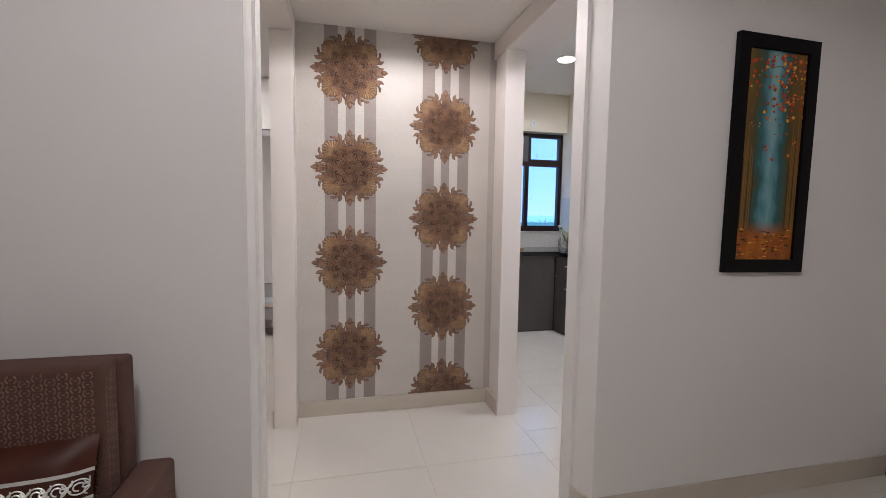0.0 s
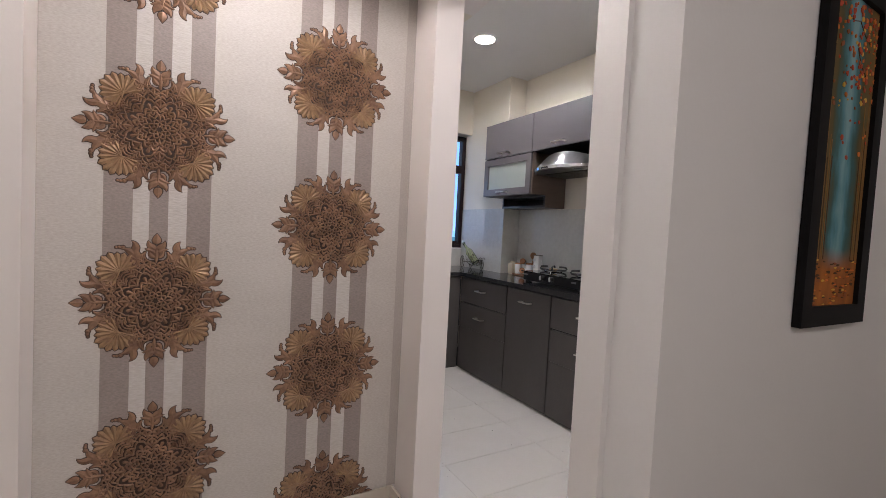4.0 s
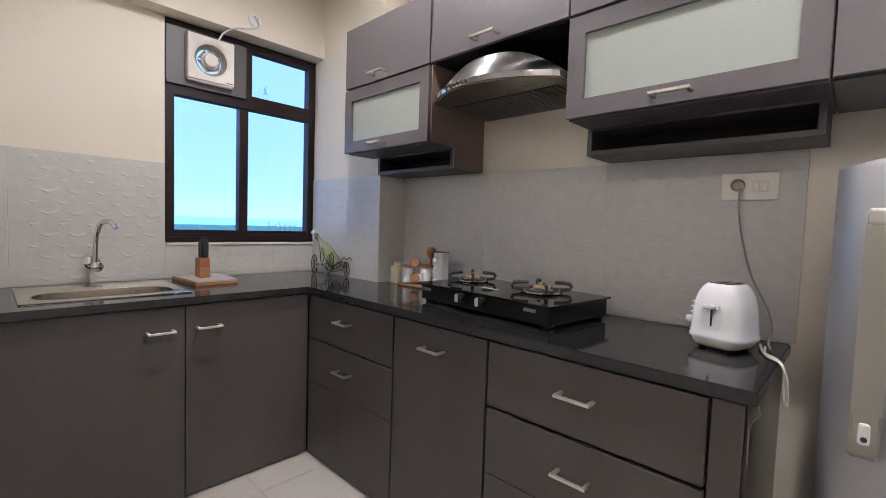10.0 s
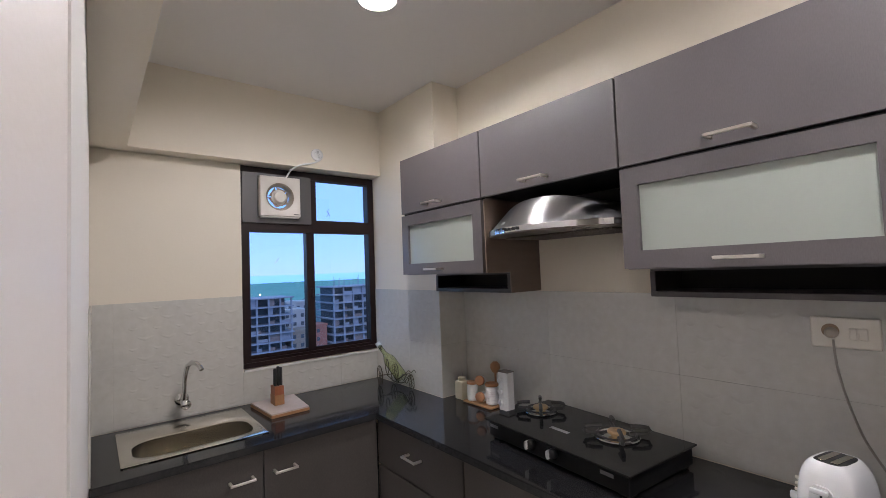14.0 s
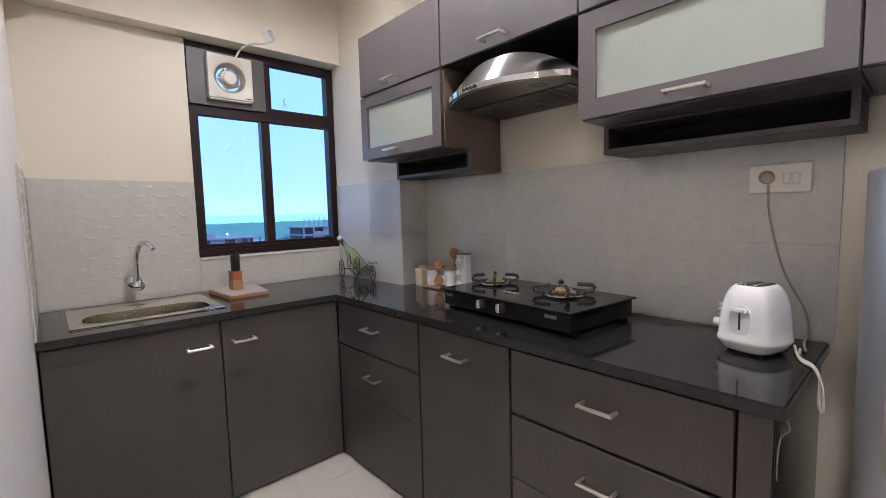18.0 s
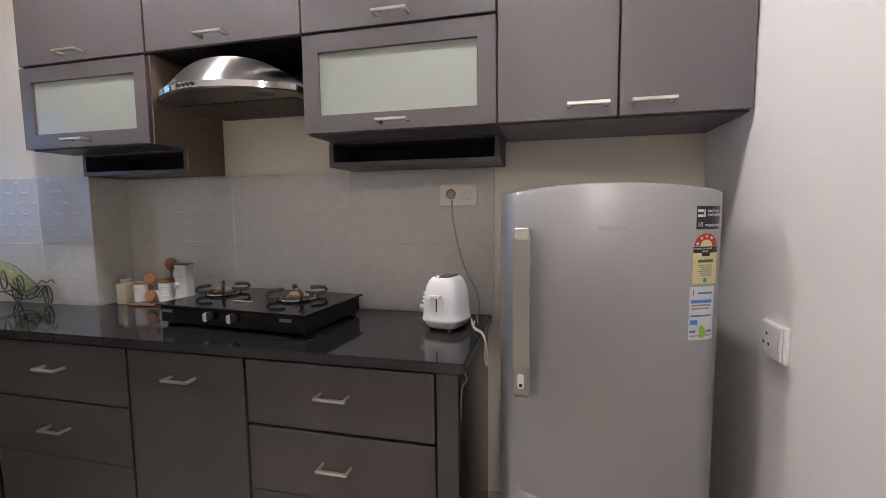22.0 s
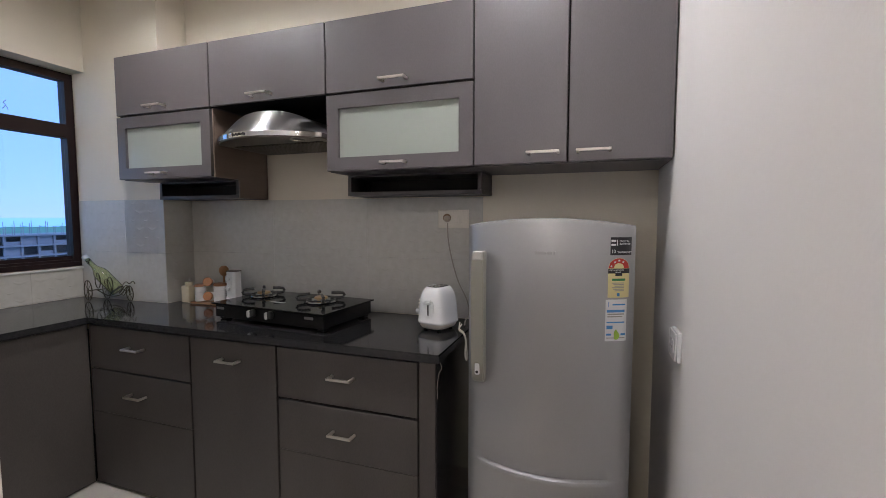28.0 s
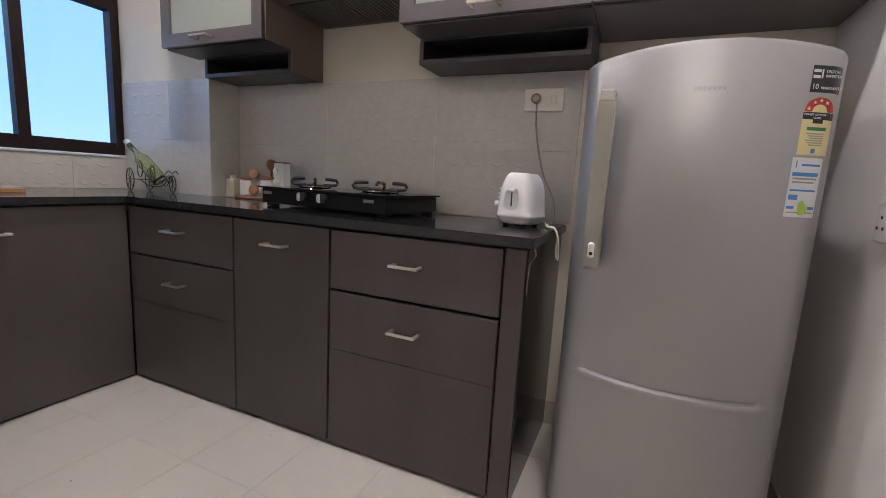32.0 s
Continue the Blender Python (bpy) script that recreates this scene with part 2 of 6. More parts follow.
def part(name, bm, material, parent=None, label="", smooth=False, kind=""):
    """Links a bmesh as one mesh object, under its thing if there is one."""
    bmesh.ops.recalc_face_normals(bm, faces=bm.faces)
    me = bpy.data.meshes.new(name)
    bm.to_mesh(me)
    bm.free()
    me.materials.append(material)
    if smooth:
        me.shade_smooth()
        me.set_sharp_from_angle(angle=radians(40))
    ob = new(name, me)
    if parent:
        ob.parent = parent
        if parent.type == "EMPTY":
            ob.matrix_parent_inverse = parent.matrix_basis.inverted()
    return tagged(ob, label, kind=kind)


def thing(name, place, label, category, group=""):
    """An empty at the base of a thing; its parts are built in the world's coordinates."""
    ob = new(name)
    ob.empty_display_size = 0.05
    ob.matrix_basis = Matrix.Translation(place)
    return tagged(ob, label, category, group)


def structure(name, bm, material, label="", category=""):
    return tagged(part(name, bm, material), label, category or name.split("_")[0], kind="structure")


def frame_x(bm, x0, x1, ya, yb, za, zb, rim):
    """One picture-frame-shaped board in a plane of constant x."""
    outer, inner = ((ya, za), (yb, za), (yb, zb), (ya, zb)), ((ya + rim, za + rim), (yb - rim, za + rim), (yb - rim, zb - rim), (ya + rim, zb - rim))
    v = [[bm.verts.new((x, y, z)) for y, z in ring] for x in (x0, x1) for ring in (outer, inner)]
    for k in range(4):
        q = (k + 1) % 4
        bm.faces.new((v[0][k], v[0][q], v[1][q], v[1][k]))
        bm.faces.new((v[2][q], v[2][k], v[3][k], v[3][q]))
        bm.faces.new((v[0][q], v[0][k], v[2][k], v[2][q]))
        bm.faces.new((v[1][k], v[1][q], v[3][q], v[3][k]))
    return bm


def boxes(*rows):
    bm = bmx()
    for r in rows:
        box(bm, *r)
    return bm

# ---- structure ----
KX, LX = 3.77, 2.03        # tiled cabinet wall, opposite kitchen wall
WY, UY = 6.47, 6.37        # window wall below and above the lintel
KZ, HZ = 2.68, 2.328        # kitchen and hall ceilings
FY = 3.175                 # kitchen face of the wall with the painting
PY = 3.03                  # living room face of that wall
WPY = 4.225                # papered wall

structure("floor", boxes((-3.2, -2.2, -0.2, 4.2, 7.0, -0.0016)), GROUT, "grey grout bed under pale polished floor tiles", "floor")
structure("wall_east", boxes((KX, 2.6, 0, KX + 0.2, WY + 0.09, 2.9)), CREAM, "cream painted wall behind the kitchen cabinets", "wall")
structure("column", boxes((3.58, 5.76, 0, KX - 0.001, WY - 0.001, KZ)), CREAM, "cream painted corner column beside the window", "column")
structure("wall_window", boxes((1.7, WY, 0, 2.71, WY + 0.2, 2.238), (3.585, WY, 0, KX, WY + 0.09, 2.238), (2.71, WY, 0, 3.585, WY + 0.09, 1.06)), CREAM, "cream painted kitchen wall around the window", "wall")
structure("lintel_beam", boxes((1.7, UY, 2.24, KX, WY + 0.2, 2.9)), CREAM, "cream painted beam above the kitchen window", "beam")
structure("wall_west", boxes((1.901, WPY, 0, LX, WY - 0.001, 2.9)), WHITE, "off-white painted wall at the sink end of the kitchen", "wall")
structure("ceiling_beam", boxes((LX + 0.001, WPY, 2.225, 2.17, UY - 0.001, KZ)), CREAM, "cream painted ceiling beam along the kitchen wall", "beam")
structure("pillar_kitchen", prism(bmx(), [(1.868, 4.01), (1.985, 4.004), (LX - 0.002, WPY - 0.001), (1.8845, WPY - 0.001)], "z", 0, 2.22), PINKW, "pinkish white painted pillar at the kitchen opening", "pillar")
structure("header_kitchen", boxes((1.868, 3.204, 2.22, 1.992, WPY - 0.001, 2.9)), PINKW, "pinkish white painted header over the kitchen opening", "beam")
structure("beam_kitchen_opening", prism(bmx(), [(1.9925, 3.204), (2.07, 3.204), (2.166, WPY - 0.001), (1.9925, WPY - 0.001)], "z", 2.2203, KZ - 0.001), PINKW, "pinkish white painted beam over the kitchen opening", "beam")
structure("pillar_bedroom", boxes((0.545, 4.105, 0, 0.667, 4.33, 2.23)), PINKW, "pinkish white painted pillar at the bedroom opening", "pillar")
structure("header_bedroom", boxes((0.545, 3.266, 2.23, 0.667, 4.33, 2.9)), PINKW, "pinkish white painted header over the bedroom opening", "beam")
structure("wall_papered", boxes((0.667, WPY, 0, 1.9, 4.33, 2.5)), WHITE, "wall behind the patterned wallpaper", "wall")
structure("ceiling_kitchen", boxes((1.993, FY, KZ, KX, UY, KZ + 0.12)), CEIL, "white painted kitchen ceiling", "ceiling")
structure("ceiling_hall", boxes((0.668, 3.204, HZ, 1.867, WPY - 0.001, HZ + 0.12)), CEIL, "white painted hall ceiling", "ceiling")
# wall with the painting and the opening into the hall
structure("wall_living_east", prism(bmx(), [(1.908, PY), (3.60, PY), (3.60, 3.11), (KX, 3.11), (KX, FY), (2.0, FY), (2.0, 3.203), (1.857, 3.203), (1.859, 3.122), (1.873, 3.119)], "z", 0, 2.9), WHITE, "pale grey wall with the framed painting", "wall")
structure("wall_living_west", prism(bmx(), [(-2.6, PY), (0.622, PY), (0.622, 3.167), (0.634, 3.167), (0.634, 3.265), (-0.9, 3.265), (-0.9, 3.202), (-2.6, 3.202)], "z", 0, 2.9), WHITE, "pale grey wall behind the armchair", "wall")
structure("header_living", prism(bmx(), [(0.622, PY), (1.908, PY), (1.873, 3.119), (1.859, 3.122), (1.857, 3.2025), (0.634, 3.2025), (0.634, 3.167), (0.622, 3.167)], "z", 2.28, 2.9), WHITE, "pale grey header over the hall opening", "wall")
structure("wall_living_side", boxes((3.60, -2.2, 0, 3.8, 3.109, 2.9)), WHITE, "pale grey side wall of the living room", "wall")
structure("wall_living_back", boxes((-2.6, -2.2, 0, 3.6, -2.0, 2.9)), WHITE, "pale grey back wall of the living room", "wall")
structure("wall_living_far", boxes((-2.8, -2.2, 0, -2.6, 7.0, 2.9)), WHITE, "pale grey far side wall", "wall")
structure("ceiling_living", boxes((-2.6, -2.0, 2.7, 3.6, PY, 2.82)), CEIL, "white painted living room ceiling", "ceiling")
structure("wall_bedroom_window", boxes((-2.6, WY, 0, -1.6, WY + 0.2, 2.9), (-0.47, WY, 0, 1.9, WY + 0.2, 2.9), (-1.6, WY, 0, -0.47, WY + 0.2, 0.8), (-1.6, WY, 2.1, -0.47, WY + 0.2, 2.9)), WHITE, "white painted bedroom wall with a window", "wall")
structure("ceiling_bedroom", boxes((-2.6, 3.266, 2.62, 0.544, WY, 2.74), (0.544, 4.33, 2.62, 1.9, WY, 2.74)), CEIL, "white painted bedroom ceiling", "ceiling")
structure("wall_bedroom_side", boxes((0.545, 4.331, 0, 1.9, 4.42, 2.9)), WHITE, "white painted wall beside the bedroom opening", "wall")

# ---- base cabinets ----
FX, CY = 3.185, 5.815      # cabinet fronts: east run and window run
DZ = 0.832


def handle(parent, p, length, axis, out, name="handle"):
    """A straight bar on two posts, standing out from a front."""
    bm, length = bmx(), length * 0.94
    p, o = Vector(p), Vector(out)
    a = Vector(axis)
    e0, e1 = p - a * length / 2 + o * 0.041, p + a * length / 2 + o * 0.041
    side = a.cross(o).normalized()

    def bar(q0, q1, w):
        d = (q1 - q0).normalized()
        s = d.cross(side).normalized() if abs(d.dot(side)) < 0.9 else a
        vs = []
        for q in (q0, q1):
            for u, v in ((-1, -1), (1, -1), (1, 1), (-1, 1)):
                vs.append(bm.verts.new(q + u * w * side + v * w * s))
        for f in ((0, 1, 2, 3), (7, 6, 5, 4), (0, 4, 5, 1), (1, 5, 6, 2), (2, 6, 7, 3), (3, 7, 4, 0)):
            bm.faces.new([vs[i] for i in f])
    bar(e0, e1, 0.0046)
    for e in (e0, e1):
        q = e + (a if e == e0 else -a) * 0.006
        bar(q - o * 0.0412, q - o * 0.004, 0.0052)
    bmesh.ops.bevel(bm, geom=bm.edges[:], offset=0.0012, segments=1, affect="EDGES")
    return part(name, bm, NICKEL, parent, "satin nickel bar handle")


def front_x(parent, name, y0, y1, z0, z1, m=LAMINATE, x=FX, gap=0.0025, side=0.0025):
    return part(name, box(bmx(), x, y0 + side, z0 + gap, x + 0.018, y1 - side, z1 - gap, 0.0015), m, parent)


def base_unit(label, y0, y1, rows, side=0.004):
    c = thing("base_cabinet", (3.45, (y0 + y1) / 2, 0), label, "kitchen cabinet", "base cabinets of the kitchen")
    # carcass coloured near-black so the gaps between fronts look shaded
    part("carcass", box(bmx(), FX + 0.034, y0 + 0.001, 0.0, KX - 0.02, y1 - 0.001, DZ - 0.002), DARK, c)
    for name, z0, z1, hz in rows:
        f = front_x(c, name, y0, y1, z0 - side + 0.0006 if z0 == 0.39 else z0, z1, gap=side if hz else 0.0012, side=side)
        if hz:
            handle(f, (FX, (y0 + y1) / 2, hz), 0.114, (0, 1, 0), (-1, 0, 0))
    return c


base_unit("grey laminate base cabinet with two drawers in the corner", 5.145, 5.812, (("drawer_front", 0.61, DZ, 0.738), ("drawer_front", 0.39, 0.61, 0.507), ("lower_panel", 0.012, 0.39, 0)))
base_unit("grey laminate base cabinet with one door under the gas stove", 4.668, 5.145, (("door", 0.012, DZ, 0.745),))
base_unit("wide grey laminate base cabinet with drawers beside the fridge", 4.028, 4.668, (("drawer_front", 0.61, DZ, 0.735), ("drawer_front", 0.39, 0.61, 0.507), ("lower_panel", 0.012, 0.39, 0)), 0.0054)
end_panel = thing("end_panel", (3.45, 3.99, 0), "grey laminate end panel with a dark glossy side", "end panel")
part("front_stile", box(bmx(), FX, 3.962, 0, FX + 0.024, 4.026, DZ, 0.0015), LAMINATE, end_panel)
part("side_sheet", box(bmx(), FX + 0.001, 3.957, 0, KX - 0.003, 3.9615, DZ, 0.0012), DARK_SHEET, end_panel, "dark glossy laminate sheet")
part("core", box(bmx(), FX + 0.0242, 3.9617, 0, KX - 0.003, 4.026, DZ), DARK, end_panel)
sink_unit = thing("sink_cabinet", (2.6, 6.1, 0), "grey laminate sink cabinet with two doors under the window", "kitchen cabinet", "base cabinets of the kitchen")
part("carcass", boxes((LX + 0.004, CY + 0.02, 0, FX + 0.015, CY + 0.04, DZ - 0.03), (LX + 0.004, CY + 0.04, 0, FX + 0.3, CY + 0.62, 0.04)), DARK, sink_unit)
for x0, x1, hx in ((LX + 0.006, 2.622, 2.53), (2.622, 3.183, 2.71)):
    d = part("door", box(bmx(), x0 + 0.002, CY, 0.012, x1 - 0.002, CY + 0.018, DZ, 0.0015), LAMINATE, sink_unit)
    handle(d, (hx, CY, 0.735), 0.107, (1, 0, 0), (0, -1, 0))

# ---- worktop with the sink cut-out ----
WT0, WT1 = 0.838, 0.87
SX0, SX1, SY0, SY1 = 2.135, 2.67, 5.90, 6.385


def slab(xs, ys, keep, z0, z1):
    """A slab of the kept cells of a grid, closed all round."""
    bm = bmx()
    v = {(i, j, k): bm.verts.new((x, y, z)) for i, x in enumerate(xs) for j, y in enumerate(ys) for k, z in enumerate((z0, z1))}
    on = {(i, j) for i in range(len(xs) - 1) for j in range(len(ys) - 1) if keep(i, j)}
    for i, j in on:
        bm.faces.new([v[a] for a in ((i, j, 1), (i + 1, j, 1), (i + 1, j + 1, 1), (i, j + 1, 1))])
        bm.faces.new([v[a] for a in ((i, j, 0), (i, j + 1, 0), (i + 1, j + 1, 0), (i + 1, j, 0))])
        for di, dj, a, b in ((-1, 0, (i, j), (i, j + 1)), (1, 0, (i + 1, j), (i + 1, j + 1)), (0, -1, (i, j), (i + 1, j)), (0, 1, (i, j + 1), (i + 1, j + 1))):
            if (i + di, j + dj) not in on:
                bm.faces.new((v[(*a, 0)], v[(*b, 0)], v[(*b, 1)], v[(*a, 1)]))
    bmesh.ops.delete(bm, geom=[q for q in bm.verts if not q.link_faces], context="VERTS")
    bmesh.ops.recalc_face_normals(bm, faces=bm.faces)
    bmesh.ops.bevel(bm, geom=[e for e in bm.edges if e.calc_face_angle(0) > 1 and abs(e.verts[0].co.z - e.verts[1].co.z) < 1e-5], offset=0.004, segments=2, affect="EDGES")
    return bm


worktop = slab((LX + 0.003, SX0, SX1, 3.165, 3.571, KX - 0.012), (3.94, 5.75, 5.79, SY0, SY1, WY - 0.012), lambda i, j: (j == 0 and i >= 3) or (j == 1 and i == 3) or (j >= 2 and i <= 3 and not (i == 1 and j == 3)), WT0, WT1)
top_ob = part("worktop", worktop, GRANITE)
top_ob.data.materials.append(GRANITE_EDGE)
for poly in top_ob.data.polygons:
    poly.material_index = 1 if abs(poly.normal.z) < 0.3 else 0
tagged(top_ob, "polished black granite worktop, L-shaped, over grey cabinets", "worktop")

# ---- wall cabinets ----
UX = 3.387


def wall_unit(label, y0, y1, z0, z1, m=LAMINATE2):
    c = thing("wall_cabinet", (3.6, (y0 + y1) / 2, z0), label, "kitchen cabinet", "wall cabinets of the kitchen")
    part("carcass", box(bmx(), UX + 0.03, y0 + 0.0015, z0, KX - 0.001, y1 - 0.0015, z1), m, c)
    # added dark sheet behind the doors, draws the shade in their gaps
    part("gap_shade_sheet", box(bmx(), UX + 0.0195, y0 + 0.004, z0 + 0.005, UX + 0.0295, y1 - 0.004, z1 - 0.003), DARK, c)
    return c


def plain_front(c, y0, y1, z0, z1, hy, hz, length=0.125):
    f = part("door", box(bmx(), UX, y0 + 0.0034, z0 + 0.0036, UX + 0.018, y1 - 0.0034, z1 - 0.0036, 0.0015), LAMINATE2, c)
    handle(f, (UX, hy, hz), length, (0, 1, 0), (-1, 0, 0))
    return f


def glass_front(c, y0, y1, z0, z1, hy, hz, rim=0.057):
    a, b, s, t = y0 + 0.003, y1 - 0.003, z0 + 0.003, z1 - 0.003
    f = part("door", frame_x(bmx(), UX, UX + 0.018, a, b, s, t, rim), LAMINATE2, c)
    part("pane", box(bmx(), UX + 0.013, a + rim, s + rim, UX + 0.0175, b - rim, t - rim), FROST, f, "frosted greenish glass pane")
    handle(f, (UX, hy, hz), 0.115, (0, 1, 0), (-1, 0, 0))
    return f


c1 = wall_unit("grey wall cabinet with a frosted glass flap beside the hood", 5.192, 5.832, 1.562, 2.203)
plain_front(c1, 5.192, 5.832, 1.894, 2.203, 5.53, 1.925)
glass_front(c1, 5.192, 5.832, 1.562, 1.890, 5.53, 1.59)
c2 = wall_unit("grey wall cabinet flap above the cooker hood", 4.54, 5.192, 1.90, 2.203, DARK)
plain_front(c2, 4.54, 5.192, 1.894, 2.203, 4.88, 1.925)
c3 = wall_unit("wide grey wall cabinet with a frosted glass flap", 3.877, 4.54, 1.562, 2.203)
plain_front(c3, 3.877, 4.54, 1.894, 2.203, 4.21, 1.925)
glass_front(c3, 3.877, 4.54, 1.562, 1.890, 4.21, 1.59)
c4 = wall_unit("tall grey wall cabinet with two doors above the fridge", FY + 0.002, 3.877, 1.562, 2.203)
plain_front(c4, 3.524, 3.877, 1.562, 2.203, 3.61, 1.60)
plain_front(c4, FY + 0.002, 3.524, 1.562, 2.203, 3.435, 1.60)

# ---- fridge ----
fridge = thing("fridge", (3.45, 3.56, 0), "silver single-door fridge with a curved front and energy stickers", "fridge")
FY0, FY1 = 3.302, 3.844


def bow(y, f0=3.105, f1=3.185):
    u = (y - (FY0 + FY1) / 2) / ((FY1 - FY0) / 2)
    return f0 + (f1 - f0) * u * u


# ---- window ----
window = thing("window_1", (3.15, 6.5, 1.06), "dark brown framed sliding window with a fan panel", "window")
tagged(window, kind="structure")
fw = 0.045
wx0, wx1, wz0, wz1, wy0, wy1 = 2.712, 3.583, 1.062, 2.236, WY + 0.012, WY + 0.075
part("frame", boxes((wx0, wy0, wz0, wx0 + fw, wy1, wz1), (wx1 - fw, wy0, wz0, wx1, wy1, wz1), (wx0 + fw, wy0, wz0, wx1 - fw, wy1, wz0 + fw), (wx0 + fw, wy0, wz1 - fw, wx1 - fw, wy1, wz1), (wx0 + fw, wy0, 1.85, wx1 - fw, wy1, 1.93), (3.10, wy0 + 0.01, wz0 + fw, 3.15, wy1, 1.85), (3.12, wy0 + 0.01, 1.93, 3.17, wy1, wz1 - fw)), WINDOW_FRAME, window)
for x0, x1, z0, z1 in ((wx0 + fw, 3.10, wz0 + fw, 1.85), (3.15, wx1 - fw, wz0 + fw, 1.85), (3.17, wx1 - fw, 1.93, wz1 - fw)):
    ob = part("pane", box(bmx(), x0, wy0 + 0.03, z0, x1, wy0 + 0.034, z1), PANE, window)
    ob.visible_shadow = False

# ---- fridge parts ----
DARK_RUBBER = mat("dark_rubber", (0.02, 0.02, 0.02), 0.6)
HANDLE_GREY = mat("grey_olive_handle_plastic", (0.34, 0.335, 0.29), 0.35, 0.2, other=(0.3, 0.295, 0.25), scale=5)
part("body", boxes((3.24, FY0 + 0.004, 0.05, 3.72, FY1 - 0.004, 1.318)), FRIDGE_SIDE, fridge, "blue-grey cabinet sides")


def crown(y):
    u = (y - (FY0 + FY1) / 2) / ((FY1 - FY0) / 2)
    return 1.361 - 0.024 * u * u


def fridge_door():
    bm = bmx()
    n = 28
    rows = [(0.062, 0.012), (0.07, 0.004), (0.085, 0.0), (0.5, 0.0), (0.506, -0.003), (0.517, -0.005), (0.5215, -0.003), (0.527, 0.009), (0.575, 0.0), (1.0, 0.0)]
    grid = []
    for z, inset in rows + [("t", 0.0), ("t2", 0.004), ("t3", 0.014)]:
        line = []
        for k in range(n + 1):
            y = FY0 + (FY1 - FY0) * k / n
            u = abs(2 * k / n - 1)
            edge = 0.03 * max(0.0, (u - 0.86) / 0.14) ** 2
            i = inset
            if z in (0.506, 0.517, 0.5215, 0.527):
                i = inset * max(0.0, min(1.0, (0.86 - u) / 0.12))
            zz = z if not isinstance(z, str) else crown(y) - {"t": 0.012, "t2": 0.003, "t3": 0.0}[z]
            if z in (0.506, 0.517, 0.5215, 0.527):
                zz = z + 0.003 * u * u
            line.append(bm.verts.new((bow(y) + edge + i, y, zz)))
        grid.append(line)
    for a, b in zip(grid, grid[1:]):
        for k in range(n):
            bm.faces.new((a[k], a[k + 1], b[k + 1], b[k]))
    back = [[bm.verts.new((3.236, v.co.y, v.co.z)) for v in line] for line in (grid[0], grid[-1])]
    for k in range(n):
        bm.faces.new((grid[-1][k], grid[-1][k + 1], back[1][k + 1], back[1][k]))
        bm.faces.new((grid[0][k + 1], grid[0][k], back[0][k], back[0][k + 1]))
    bm.faces.new([line[0] for line in grid] + [back[1][0], back[0][0]])
    bm.faces.new([line[-1] for line in reversed(grid)] + [back[0][-1], back[1][-1]])
    return bm


door = part("door", fridge_door(), FRIDGE, fridge, "silver curved door with a moulded crease", smooth=True)
part("door_seal", box(bmx(), 3.2365, FY0 + 0.006, 0.08, 3.2395, FY1 - 0.006, 1.31), DARK_RUBBER, fridge)
part("plinth", box(bmx(), 3.2, FY0 + 0.03, 0.012, 3.70, FY1 - 0.03, 0.049, 0.004), DARK_RUBBER, fridge, "black plastic base")
bm = bmx()
outline = []
for z, x in ((0.812, 3.118), (0.824, 3.102), (0.852, 3.092), (0.9, 3.086), (1.19, 3.082), (1.228, 3.082), (1.246, 3.088), (1.252, 3.1)):
    outline.append((x, z))
outline += [(3.13, 1.252), (3.13, 0.812)]
prism(bm, outline, "y", 3.760, 3.8)
bmesh.ops.bevel(bm, geom=[e for e in bm.edges if abs(e.verts[0].co.y - e.verts[1].co.y) < 1e-5], offset=0.004, segments=2, affect="EDGES")
fh = part("handle", bm, HANDLE_GREY, fridge, "grey-olive vertical bar handle", smooth=True)
part("handle_cap", box(bmx(), 3.079, 3.762, 1.224, 3.1, 3.798, 1.2535, 0.006, 3), mat("pale_grey_cap", (0.52, 0.51, 0.47), 0.2), fh, "pale grey glossy cap")
part("lock", box(bmx(), 3.085, 3.772, 0.845, 3.1, 3.789, 0.886, 0.006, 3), WHITE_PLASTIC, fh, "white key lock")
part("keyhole", cyl(bmx(), (3.083, 3.78, 0.857), (3.09, 3.78, 0.857), 0.0045), DARK_RUBBER, fh)
LOGO = mat("grey_logo_print", (0.42, 0.42, 0.42), 0.3, 0.6)
bm = bmx()
for k in range(7):
    y = 3.600 - k * 0.0094
    box(bm, bow(y) - 0.0008, y - 0.0065, 1.247, bow(y) + 0.002, y, 1.2565)
part("badge", bm, LOGO, door, "small grey badge bars")


